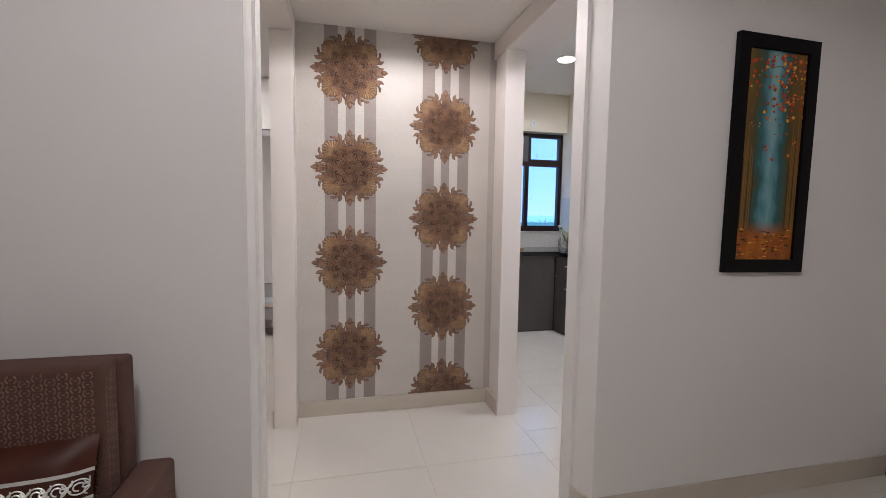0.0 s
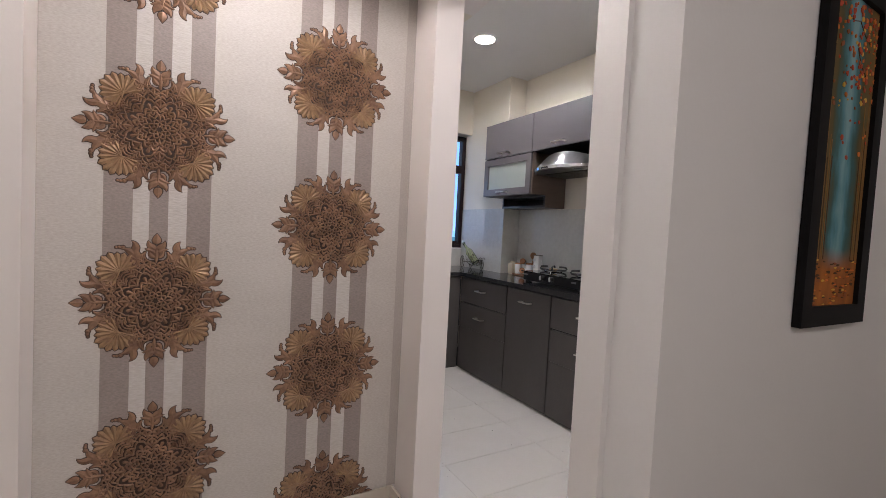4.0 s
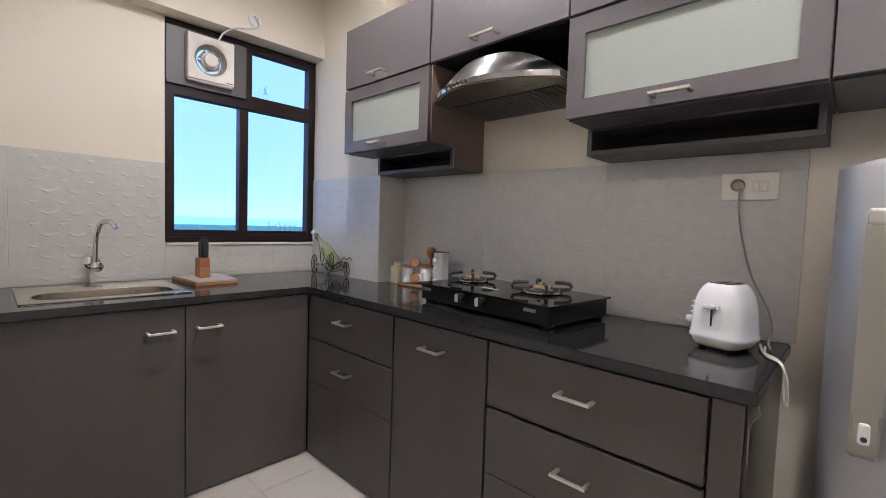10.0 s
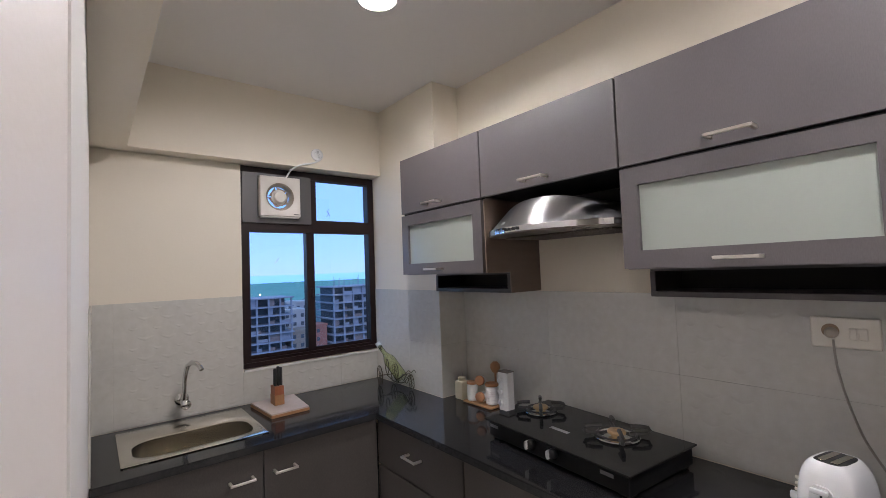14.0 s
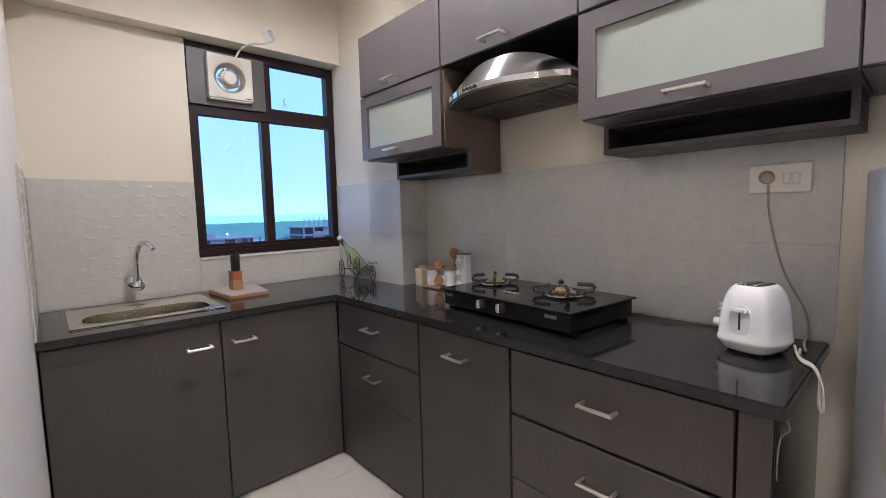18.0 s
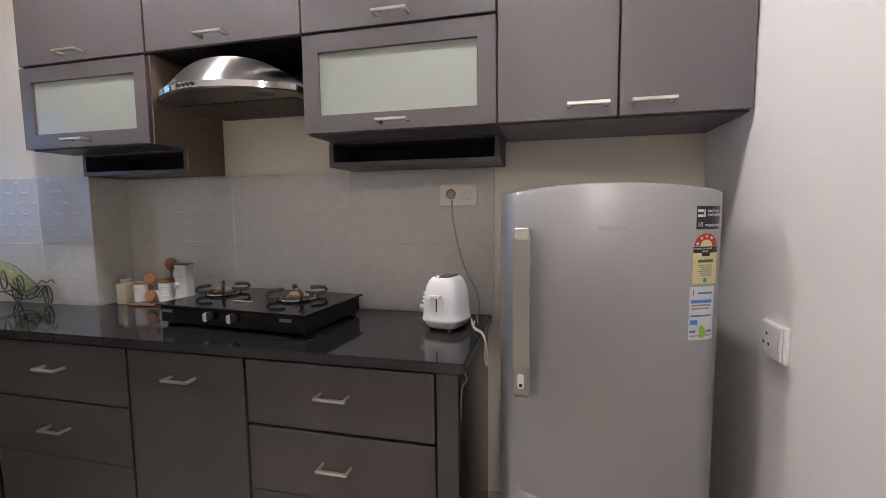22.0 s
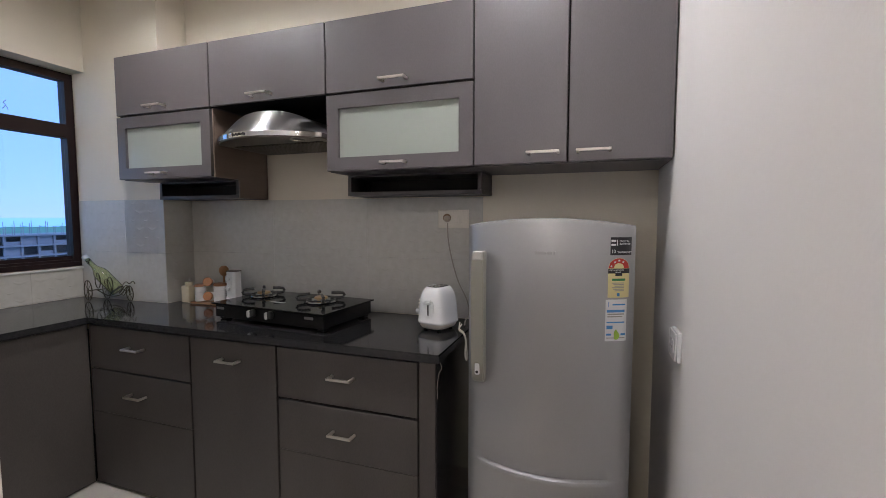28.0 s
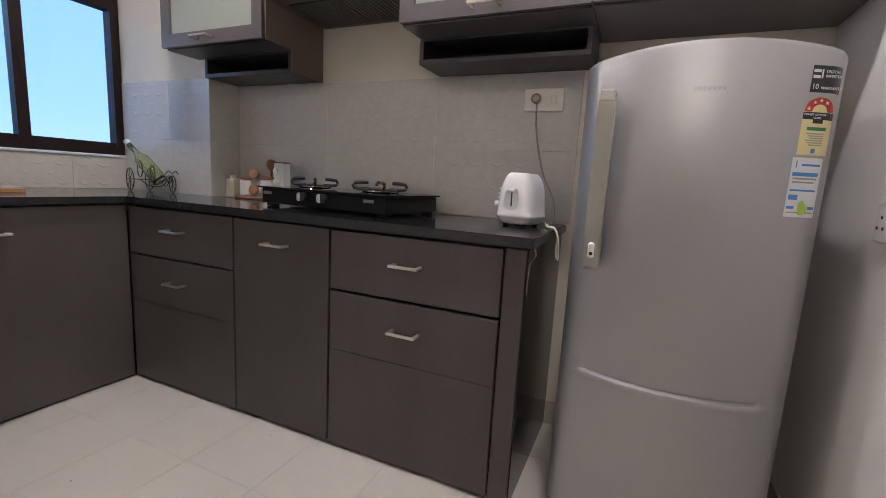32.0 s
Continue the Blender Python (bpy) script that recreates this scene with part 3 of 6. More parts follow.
def sticker(y0, y1, z0, z1, m, name="sticker", lift=0.0008, n=8, arch=False):
    """A label that lies on the bowed door."""
    bm = bmx()
    ring = []
    for k in range(n + 1):
        y = y0 + (y1 - y0) * k / n
        top = z1
        if arch:
            u = 2 * k / n - 1
            top = z1 - (1 - math.sqrt(max(0, 1 - u * u))) * (y1 - y0) * 0.5
        ring.append((y, top))
    lo, hi, lo2, hi2 = [], [], [], []
    for y, t in ring:
        u = abs((y - (FY0 + FY1) / 2) / ((FY1 - FY0) / 2))
        x = bow(y) + 0.03 * max(0.0, (u - 0.86) / 0.14) ** 2 - lift
        lo.append(bm.verts.new((x, y, z0))), hi.append(bm.verts.new((x, y, t)))
        lo2.append(bm.verts.new((x + 0.0012, y, z0))), hi2.append(bm.verts.new((x + 0.0012, y, t)))
    for k in range(n):
        bm.faces.new((lo[k], lo[k + 1], hi[k + 1], hi[k])), bm.faces.new((lo2[k + 1], lo2[k], hi2[k], hi2[k + 1]))
        bm.faces.new((hi[k], hi[k + 1], hi2[k + 1], hi2[k])), bm.faces.new((lo[k + 1], lo[k], lo2[k], lo2[k + 1]))
    bm.faces.new((lo[0], hi[0], hi2[0], lo2[0])), bm.faces.new((hi[-1], lo[-1], lo2[-1], hi2[-1]))
    return part(name, bm, m, door)


ST_BLACK, ST_WHITE = mat("sticker_black", (0.02, 0.02, 0.025), 0.35), mat("sticker_white", (0.75, 0.76, 0.77), 0.35)
ST_YELLOW, ST_RED = mat("sticker_yellow", (0.75, 0.66, 0.33), 0.35), mat("sticker_red", (0.55, 0.04, 0.03), 0.35)
ST_BLUE, ST_GREEN = mat("sticker_blue", (0.05, 0.25, 0.6), 0.35), mat("sticker_green", (0.3, 0.5, 0.06), 0.35)
ST_GREY, ST_DKGREEN = mat("sticker_grey_print", (0.35, 0.34, 0.3), 0.4), mat("sticker_dark_green", (0.03, 0.25, 0.08), 0.4)


def print_on(z, text, y, size, m, d=door, lift=0.0022):
    """Printed words on a label, in relief of a hair."""
    cu = bpy.data.curves.new("print", "FONT")
    cu.body, cu.size, cu.extrude = text, size, 0.0002
    cu.materials.append(m)
    tmp = new("print", cu)
    me = bpy.data.meshes.new_from_object(tmp.evaluated_get(bpy.context.evaluated_depsgraph_get()))
    bpy.data.objects.remove(tmp)
    slope = math.atan2(bow(y - 0.05) - bow(y), 0.05)
    me.transform(pose(bow(y) - lift, y, z, 90, 0, -90 + math.degrees(slope)))
    ob = new("lettering", me)
    ob.parent = d
    return ob


s1 = sticker(3.316, 3.378, 1.247, 1.302, ST_BLACK, "warranty_sticker")
tagged(s1, "black warranty sticker with white lettering")
bpy.context.view_layer.update()
print_on(1.287, "DIGITAL", 3.352, 0.0088, ST_WHITE)
print_on(1.278, "INVERTER", 3.352, 0.0082, ST_WHITE)
print_on(1.2535, "10", 3.376, 0.0155, ST_WHITE)
print_on(1.2535, "WARRANTY", 3.358, 0.0085, ST_WHITE)
sticker(3.357, 3.360, 1.276, 1.294, ST_WHITE, "printed_mark", 0.0018)
sticker(3.362, 3.376, 1.276, 1.282, ST_WHITE, "printed_mark", 0.0018)
sticker(3.362, 3.376, 1.288, 1.294, ST_WHITE, "printed_mark", 0.0018)
s2 = sticker(3.321, 3.383, 1.116, 1.238, ST_YELLOW, "energy_sticker", arch=True, n=16)
tagged(s2, "yellow and red energy rating sticker with stars")
sticker(3.322, 3.382, 1.207, 1.2375, ST_RED, "red_arc", 0.0016, 16, True)
sticker(3.337, 3.367, 1.207, 1.2225, ST_YELLOW, "yellow_arc", 0.0022, 12, True)
sticker(3.321, 3.383, 1.191, 1.206, ST_BLACK, "dark_band", 0.0016)
sticker(3.342, 3.362, 1.183, 1.191, ST_BLACK, "dark_tip", 0.0016)
for y, z in ((3.374, 1.213), (3.364, 1.226), (3.352, 1.2305), (3.340, 1.226)):
    bm = bmx()
    pts = [((0.0042 if k % 2 == 0 else 0.0018) * math.sin(math.pi * k / 5), (0.0042 if k % 2 == 0 else 0.0018) * math.cos(math.pi * k / 5)) for k in range(10)]
    prism(bm, [(y + a, z + b) for a, b in pts], "x", bow(y) - 0.003, bow(y) - 0.0015)
    part("star", bm, ST_WHITE, door)
print_on(1.199, "POWER SAVINGS", 3.381, 0.0062, ST_WHITE)
print_on(1.1925, "GUIDE", 3.362, 0.006, ST_WHITE)
sticker(3.333, 3.371, 1.168, 1.175, ST_DKGREEN, "green_bar", 0.0016)
for k in range(6):
    sticker(3.336, 3.371 - 0.004 * (k % 3), 1.160 - 0.0048 * k, 1.1625 - 0.0048 * k, ST_GREY, "text_bar", 0.0016)
sticker(3.348, 3.356, 1.120, 1.130, ST_BLUE, "blue_mark", 0.0016)
s3 = sticker(3.326, 3.388, 0.98, 1.11, ST_WHITE, "care_sticker")
tagged(s3, "white and blue warranty sticker with a green drop")
print_on(1.088, "1", 3.384, 0.022, ST_BLUE)
for y0, y1, z0, z1, m in ((3.331, 3.368, 1.092, 1.0965, ST_BLUE), (3.332, 3.384, 1.070, 1.078, ST_BLUE), (3.334, 3.382, 1.0625, 1.0665, ST_GREY), (3.338, 3.382, 1.055, 1.0585, ST_GREY), (3.332, 3.384, 1.037, 1.041, ST_BLUE), (3.366, 3.384, 1.018, 1.029, ST_BLUE), (3.329, 3.342, 0.998, 1.004, ST_BLUE), (3.370, 3.385, 0.998, 1.004, ST_BLUE), (3.330, 3.384, 0.989, 0.9915, ST_GREY)):
    sticker(y0, y1, z0, z1, m, "text_bar", 0.0016)
bm = bmx()
prism(bm, [(3.356 + 0.0105 * math.sin(a) * (1 if math.cos(a) < 0 else 1 - 0.75 * math.cos(a)), 1.001 + 0.016 * math.cos(a)) for a in [2 * math.pi * k / 20 for k in range(20)]], "x", bow(3.356) - 0.0035, bow(3.356) - 0.001)
part("green_drop", bm, ST_GREEN, door)

# ---- cooker hood ----
HOOD_STEEL = mat("polished_hood_steel", (0.46, 0.455, 0.46), 0.32, 1.0, other=(0.4, 0.395, 0.4), scale=3, amount=0.6, grain=0.08, grain_scale=90, stretch=(1, 14, 1))
hn, hl = HOOD_STEEL.node_tree.nodes, HOOD_STEEL.node_tree.links
brushed = hn.new("ShaderNodeTangent")
brushed.direction_type, brushed.axis = "RADIAL", "Y"
hl.new(brushed.outputs[0], hn["Principled BSDF"].inputs["Tangent"])
hn["Principled BSDF"].inputs["Anisotropic"].default_value = 0.85
hood = thing("cooker_hood", (3.55, 4.866, 1.69), "brushed steel curved cooker hood with slotted underside", "cooker hood")


def lip_x(y):
    u = (y - 4.871) / 0.3
    return 3.27 + 0.13 * u * u


HY0, HY1 = 4.572, 5.17
ring = [(lip_x(HY0 + (HY1 - HY0) * k / 24), HY0 + (HY1 - HY0) * k / 24) for k in range(25)]
part("lip", prism(bmx(), ring + [(3.768, HY1), (3.768, HY0)], "z", 1.7175, 1.738), CHROME, hood, "polished steel front band", smooth=True)


def canopy_point(u, q):
    """A place on the domed sheet: u across from end to end, q from the lip up to the flat top."""
    y = 4.871 + 0.296 * u
    h = 0.108 * (1 - abs(u) ** 2.7) + 0.002
    return (lip_x(y) + 0.006 + 0.1 * q, y, 1.7385 + h * (1 - (1 - q) ** 1.4))


bm = bmx()
g = []
for k in range(49):
    u = -1 + k / 24
    line = [canopy_point(u, q / 10) for q in range(11)]
    line += [(3.766, line[-1][1], line[-1][2]), (3.766, line[-1][1], 1.7385)]
    g.append([bm.verts.new(p) for p in line])
for a, b in zip(g, g[1:]):
    for q in range(12):
        bm.faces.new((a[q], b[q], b[q + 1], a[q + 1]))
part("canopy", bm, HOOD_STEEL, hood, "domed brushed steel canopy", smooth=True)
UNDER = mat("hood_underside", (0.2, 0.175, 0.15), 0.42, 0.7, other=(0.15, 0.13, 0.11), scale=8)
part("underside", prism(bmx(), [(x + 0.012, max(HY0 + 0.008, min(HY1 - 0.008, y))) for x, y in ring] + [(3.762, HY1 - 0.008), (3.762, HY0 + 0.008)], "z", 1.7135, 1.7174), UNDER, hood)
for y0 in (HY0 + 0.05, 4.88):
    for k in range(13):
        part("filter_slat", box(bmx(), 3.47, y0 + k * 0.0195, 1.7075, 3.73, y0 + k * 0.0195 + 0.011, 1.7128, 0.001), UNDER, hood)
# near-black sheet painted as the shade between the filter slats
part("slat_shade_sheet", boxes((3.465, HY0 + 0.045, 1.7124, 3.735, HY1 - 0.045, 1.7138)), DARK, hood)
part("lamp_lens", lathe(bmx(), [(0.04, 0), (0.04, -0.003), (0.03, -0.006), (0.0005, -0.007)], (3.40, 4.70, 1.7185)), mat("smoked_lens", (0.2, 0.2, 0.19), 0.2), hood)
for k in range(4):
    y = 4.945 - k * 0.021
    part("button", cyl(bmx(), (lip_x(y) + 0.003, y, 1.7285), (lip_x(y) - 0.005, y, 1.7285), 0.006, n=12), mat("black_button", (0.03, 0.03, 0.03), 0.4) if k == 0 else bpy.data.materials["black_button"], hood)
part("white_tag", prism(bmx(), [(x - dx, z + dz) for (x, _, z), dx, dz in ((canopy_point(0.38, 0.1), 0.001, 0.001), (canopy_point(0.38, 0.17), 0.001, 0.001), (canopy_point(0.38, 0.17), -0.002, -0.002), (canopy_point(0.38, 0.1), -0.002, -0.002))], "y", 4.955, 4.995), ST_WHITE, hood)
# added near-black board, covers the pale wall in the hood bay
part("back_board", box(bmx(), KX - 0.007, 4.542, 1.735, KX - 0.001, 5.185, 1.8985), DARK, c2, "near-black board added over the wall behind the hood")
part("side_board", prism(bmx(), [(3.402, 1.562), (3.556, 1.562), (3.556, 1.466), (3.768, 1.466), (3.768, 1.892), (3.402, 1.892)], "y", 5.186, 5.1925), BROWN, c1, "brown laminate side board")

# ---- open shelves under the glass cabinets ----


def niche(y0, y1):
    c = thing("open_shelf", (3.7, (y0 + y1) / 2, 1.465), "dark grey open box shelf under the wall cabinet", "shelf", "open shelves")
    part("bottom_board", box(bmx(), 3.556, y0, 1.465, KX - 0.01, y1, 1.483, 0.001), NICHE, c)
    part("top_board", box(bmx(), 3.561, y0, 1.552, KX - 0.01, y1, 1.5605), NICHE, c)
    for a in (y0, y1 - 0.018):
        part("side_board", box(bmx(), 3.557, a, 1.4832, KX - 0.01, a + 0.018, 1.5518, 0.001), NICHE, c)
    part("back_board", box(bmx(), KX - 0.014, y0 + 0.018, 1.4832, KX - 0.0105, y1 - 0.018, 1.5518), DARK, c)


niche(5.194, 5.757)
niche(3.886, 4.539)

# ---- sink and tap ----
SINK_STEEL = mat("polished_sink_steel", (0.66, 0.62, 0.55), 0.18, 1.0, other=(0.56, 0.52, 0.46), scale=9, rough_var=0.05)
sink = thing("kitchen_sink", (2.4, 6.1, 0.87), "stainless steel single-bowl sink set in black granite", "sink")


def rrect(x0, y0, x1, y1, r, z, n=6):
    out = []
    for cx, cy, a0 in ((x1 - r, y1 - r, 0), (x0 + r, y1 - r, 90), (x0 + r, y0 + r, 180), (x1 - r, y0 + r, 270)):
        for k in range(n + 1):
            a = radians(a0 + 90 * k / n)
            out.append((cx + r * math.cos(a), cy + r * math.sin(a), z))
    return out


bm = bmx()
loops = [rrect(2.126, 5.905, 2.676, 6.392, 0.006, 0.8705), rrect(2.126, 5.905, 2.676, 6.392, 0.006, 0.8745), rrect(2.132, 5.911, 2.67, 6.386, 0.006, 0.8765), rrect(2.16, 5.95, 2.655, 6.225, 0.1, 0.8762), rrect(2.172, 5.962, 2.643, 6.213, 0.095, 0.868), rrect(2.18, 5.97, 2.635, 6.205, 0.09, 0.74), rrect(2.21, 6.0, 2.605, 6.175, 0.075, 0.715), rrect(2.38, 6.07, 2.43, 6.1, 0.012, 0.712)]
rings = [[bm.verts.new(p) for p in lp] for lp in loops]
for a, b in zip(rings, rings[1:]):
    for k in range(len(a)):
        bm.faces.new((a[k], a[(k + 1) % len(a)], b[(k + 1) % len(a)], b[k]))
bm.faces.new(rings[-1])
part("bowl", bm, SINK_STEEL, sink, "satin steel bowl and flange", smooth=True)
part("drain", lathe(bmx(), [(0.03, 0), (0.03, 0.003), (0.02, 0.004), (0.012, 0.001)], (2.405, 6.085, 0.7125)), CHROME, sink)
tap = thing("wall_tap", (2.405, 6.46, 0.97), "chrome wall-mounted swan-neck tap above the sink", "tap")
part("rose", lathe(bmx(), [(0.033, 0), (0.033, -0.004), (0.026, -0.012), (0.015, -0.016)], (2.405, 6.4615, 0.965), axis="y"), CHROME, tap, smooth=True)
part("body", tube(bmx(), [(2.405, 6.455, 0.965), (2.405, 6.425, 0.965), (2.406, 6.40, 0.962), (2.407, 6.38, 0.965)], [0.013, 0.014, 0.017, 0.012], 14), CHROME, tap, smooth=True)
part("spout", tube(bmx(), [(2.407, 6.392, 0.962), (2.406, 6.39, 1.0), (2.408, 6.386, 1.06), (2.412, 6.378, 1.11), (2.42, 6.36, 1.148), (2.433, 6.328, 1.167), (2.447, 6.29, 1.166), (2.458, 6.262, 1.152), (2.463, 6.25, 1.138)], [0.012, 0.011, 0.0105, 0.0115, 0.0125, 0.0125, 0.0115, 0.0105, 0.011], 14), CHROME, tap, smooth=True)
part("knob", lathe(bmx(), [(0.012, 0), (0.022, -0.005), (0.024, -0.016), (0.015, -0.022)], (2.412, 6.39, 0.952), axis="y"), CHROME, tap, "chrome lever knob", smooth=True)

# ---- gas stove ----
stove = thing("gas_stove", (3.496, 4.80, 0.87), "black glass two-burner gas stove with chrome drip rings", "gas stove")
SM = pose(3.5, 4.818, 0.871, 0, 0, -5) @ Matrix.Scale(0.973, 4)


def on_stove(name, bm, m, label="", smooth=False, parent=None):
    bmesh.ops.transform(bm, matrix=SM, verts=bm.verts)
    return part(name, bm, m, parent or stove, label, smooth)


BLACK_METAL = mat("black_enamel", (0.009, 0.009, 0.0095), 0.3, other=(0.014, 0.0135, 0.0135), scale=12, spec=0.25)
IRON = mat("black_iron", (0.02, 0.019, 0.018), 0.45, other=(0.035, 0.03, 0.027), scale=25, bump=0.1)
BRASS = mat("worn_brass_burner", (0.5, 0.34, 0.18), 0.4, 0.8, other=(0.32, 0.21, 0.11), scale=30)
on_stove("casing", box(bmx(), -0.185, -0.336, 0.013, 0.19, 0.336, 0.078, 0.004, 2), BLACK_METAL)
on_stove("glass_top", box(bmx(), -0.2, -0.348, 0.0785, 0.2, 0.348, 0.0855, 0.002, 2), BLACK_GLASS, "polished black glass top")
for fx in (-0.15, 0.16):
    for fy in (-0.305, 0.305):
        on_stove("foot", box(bmx(), fx - 0.018, fy - 0.022, 0.0, fx + 0.018, fy + 0.022, 0.0129, 0.003), DARK_RUBBER)
for by, r in ((0.25, 0.066), (-0.135, 0.074)):
    bx = 0.045
    on_stove("drip_ring", lathe(bmx(), [(r * 0.4, 0.0857), (r * 1.02, 0.0857), (r * 1.12, 0.089), (r * 1.08, 0.0925), (r * 0.9, 0.0885), (r * 0.72, 0.0865), (r * 0.4, 0.0885)], (bx, by, 0), 32), CHROME, "chrome drip ring", True)
    on_stove("burner", lathe(bmx(), [(0.02, 0.0858), (0.022, 0.095), (0.033, 0.1), (0.034, 0.106), (0.03, 0.111), (0.012, 0.113), (0.008, 0.108)], (bx, by, 0), 28), BRASS, "worn brass burner head", True)
    on_stove("pan_ring", tube(bmx(), [(bx + r * 0.93 * math.cos(2 * math.pi * k / 28), by + r * 0.93 * math.sin(2 * math.pi * k / 28), 0.0975) for k in range(28)], 0.004, 8, True), IRON, smooth=True)
    for a in (45, 135, 225, 315):
        c, s = math.cos(radians(a)), math.sin(radians(a))
        pts = [(r * 0.62, 0.098), (r * 1.25, 0.0985), (r * 1.5, 0.102), (r * 1.58, 0.112), (r * 1.5, 0.122), (r * 1.2, 0.1255), (r * 0.7, 0.1265)]
        on_stove("pan_support", tube(bmx(), [(bx + d * c, by + d * s, z) for d, z in pts], 0.0078, 8), IRON, "bent black iron prong", True)
SILVER_PLASTIC = mat("silver_plastic", (0.7, 0.7, 0.69), 0.3, 0.3)
KNOB = mat("black_knob", (0.02, 0.02, 0.02), 0.3)
for ky in (0.075, -0.035):
    k = on_stove("knob", lathe(bmx(), [(0.017, 0), (0.0185, -0.006), (0.016, -0.02), (0.013, -0.022)], (-0.186, ky, 0.054), axis="x"), KNOB, "black knob with a silver grip", True)
    g = bmx()
    prism(g, [(ky + 0.004 - 0.0185 * math.cos(a) * 0.24 + (0.004 if abs(math.sin(a)) < 0.9 else 0), 0.054 + 0.017 * math.sin(a)) for a in [2 * math.pi * q / 16 for q in range(16)]], "x", -0.219, -0.2075)
    on_stove("grip", g, SILVER_PLASTIC, "", True, k)
for ly, w in ((0.30, 0.05), (-0.255, 0.05)):
    p = on_stove("name_plate", box(bmx(), -0.1868, ly - w / 2, 0.052, -0.1845, ly + w / 2, 0.064, 0.0006), mat("grey_plate", (0.25, 0.25, 0.25), 0.4) if ly > 0 else bpy.data.materials["grey_plate"])
on_stove("print", box(bmx(), -0.075, 0.0, 0.0856, -0.055, 0.09, 0.0862), LOGO, "grey printed mark")

# ---- toaster ----
toaster = thing("toaster", (3.545, 4.064, 0.87), "white plastic two-slot toaster with a browning knob", "toaster")
TOASTER = pose(3.54, 4.077, 0.8706, 0, 0, -14) @ Matrix.Diagonal((0.85, 1.0, 1.13, 1))


def on_toaster(name, bm, material, label="", smooth=True):
    bmesh.ops.transform(bm, matrix=TOASTER, verts=bm.verts)
    return part(name, bm, material, toaster, label, smooth=smooth)


def loft(levels, power=3.4, n=40):
    """A body of rounded oblong rings, each (height, half length, half width)."""
    bm = bmx()
    rings = []
    for z, lx, ly in levels:
        ring = []
        for k in range(n):
            c, s_ = math.cos(2 * math.pi * k / n), math.sin(2 * math.pi * k / n)
            ring.append(bm.verts.new((lx * math.copysign(abs(c) ** (2 / power), c), ly * math.copysign(abs(s_) ** (2 / power), s_), z)))
        rings.append(ring)
    for p, q in zip(rings, rings[1:]):
        for k in range(n):
            bm.faces.new((p[k], p[(k + 1) % n], q[(k + 1) % n], q[k]))
    bm.faces.new(rings[0][::-1]), bm.faces.new(rings[-1])
    return bm


on_toaster("shell", loft([(0.0285, 0.09, 0.071), (0.0275, 0.094, 0.0765), (0.031, 0.0955, 0.0785), (0.037, 0.0955, 0.078), (0.041, 0.0938, 0.0755), (0.065, 0.0925, 0.0735), (0.095, 0.0905, 0.071), (0.12, 0.0875, 0.067), (0.14, 0.083, 0.0605), (0.154, 0.077, 0.0525), (0.163, 0.07, 0.0445), (0.1675, 0.064, 0.038), (0.1675, 0.06, 0.035), (0.164, 0.058, 0.033)]), WHITE_PLASTIC, "glossy white shell")
on_toaster("base", loft([(0.0065, 0.074, 0.054), (0.009, 0.081, 0.061), (0.017, 0.087, 0.068), (0.0272, 0.09, 0.072)]), IVORY, "off-white tapered base")
for fx in (-0.055, 0.055):
    for fy in (-0.036, 0.036):
        on_toaster("foot", cyl(bmx(), (fx, fy, 0.0), (fx, fy, 0.007), 0.009, n=10), DARK_RUBBER)
plate = on_toaster("slot_plate", loft([(0.1645, 0.059, 0.0335), (0.1675, 0.058, 0.0325), (0.168, 0.056, 0.031)], 5), DARK_RUBBER, "dark slot surround")
for sy in (-0.014, 0.014):
    bm = box(bmx(), -0.048, sy - 0.0075, 0.1682, 0.048, sy + 0.0075, 0.1698, 0.0007)
    bmesh.ops.transform(bm, matrix=TOASTER, verts=bm.verts)
    part("slot", bm, STEEL, plate, "bright slot rim")
on_toaster("lever_recess", prism(bmx(), [(0.027 * math.copysign(abs(math.cos(q)) ** 0.6, math.cos(q)), 0.086 + 0.036 * math.copysign(abs(math.sin(q)) ** 0.7, math.sin(q))) for q in [2 * math.pi * k / 24 for k in range(24)]], "x", -0.0935, -0.084), WHITE_PLASTIC, "off-white lever recess")
on_toaster("lever_slit", box(bmx(), -0.0942, -0.0026, 0.062, -0.0932, 0.0026, 0.109), DARK_RUBBER)
on_toaster("lever", box(bmx(), -0.111, -0.019, 0.106, -0.0932, 0.019, 0.117, 0.0035, 2), WHITE_PLASTIC)
on_toaster("knob", cyl(bmx(), (-0.052, 0.064, 0.066), (-0.052, 0.085, 0.066), 0.0115, 0.0095, 18), WHITE_PLASTIC, "white browning knob")
for z in (0.086, 0.1, 0.114):
    on_toaster("button", cyl(bmx(), (-0.062, 0.058, z), (-0.062, 0.0705 - (z - 0.086) * 0.12, z), 0.0045, 0.004, 12), IVORY)
CORD = mat("cream_cord", (0.62, 0.58, 0.5), 0.5, other=(0.55, 0.51, 0.44), scale=30)
CORD2 = mat("grey_cord", (0.36, 0.33, 0.29), 0.5, other=(0.3, 0.27, 0.24), scale=30)


def smooth_path(pts, n=6):
    """A Catmull-Rom line through the points."""
    p = [Vector(q) for q in pts]
    p = [2 * p[0] - p[1]] + p + [2 * p[-1] - p[-2]]
    out = []
    for i in range(1, len(p) - 2):
        for k in range(n):
            t = k / n
            a, b, c, d = p[i - 1:i + 3]
            out.append(0.5 * (2 * b + (c - a) * t + (2 * a - 5 * b + 4 * c - d) * t * t + (3 * b - a - 3 * c + d) * t ** 3))
    return out + [p[-2]]


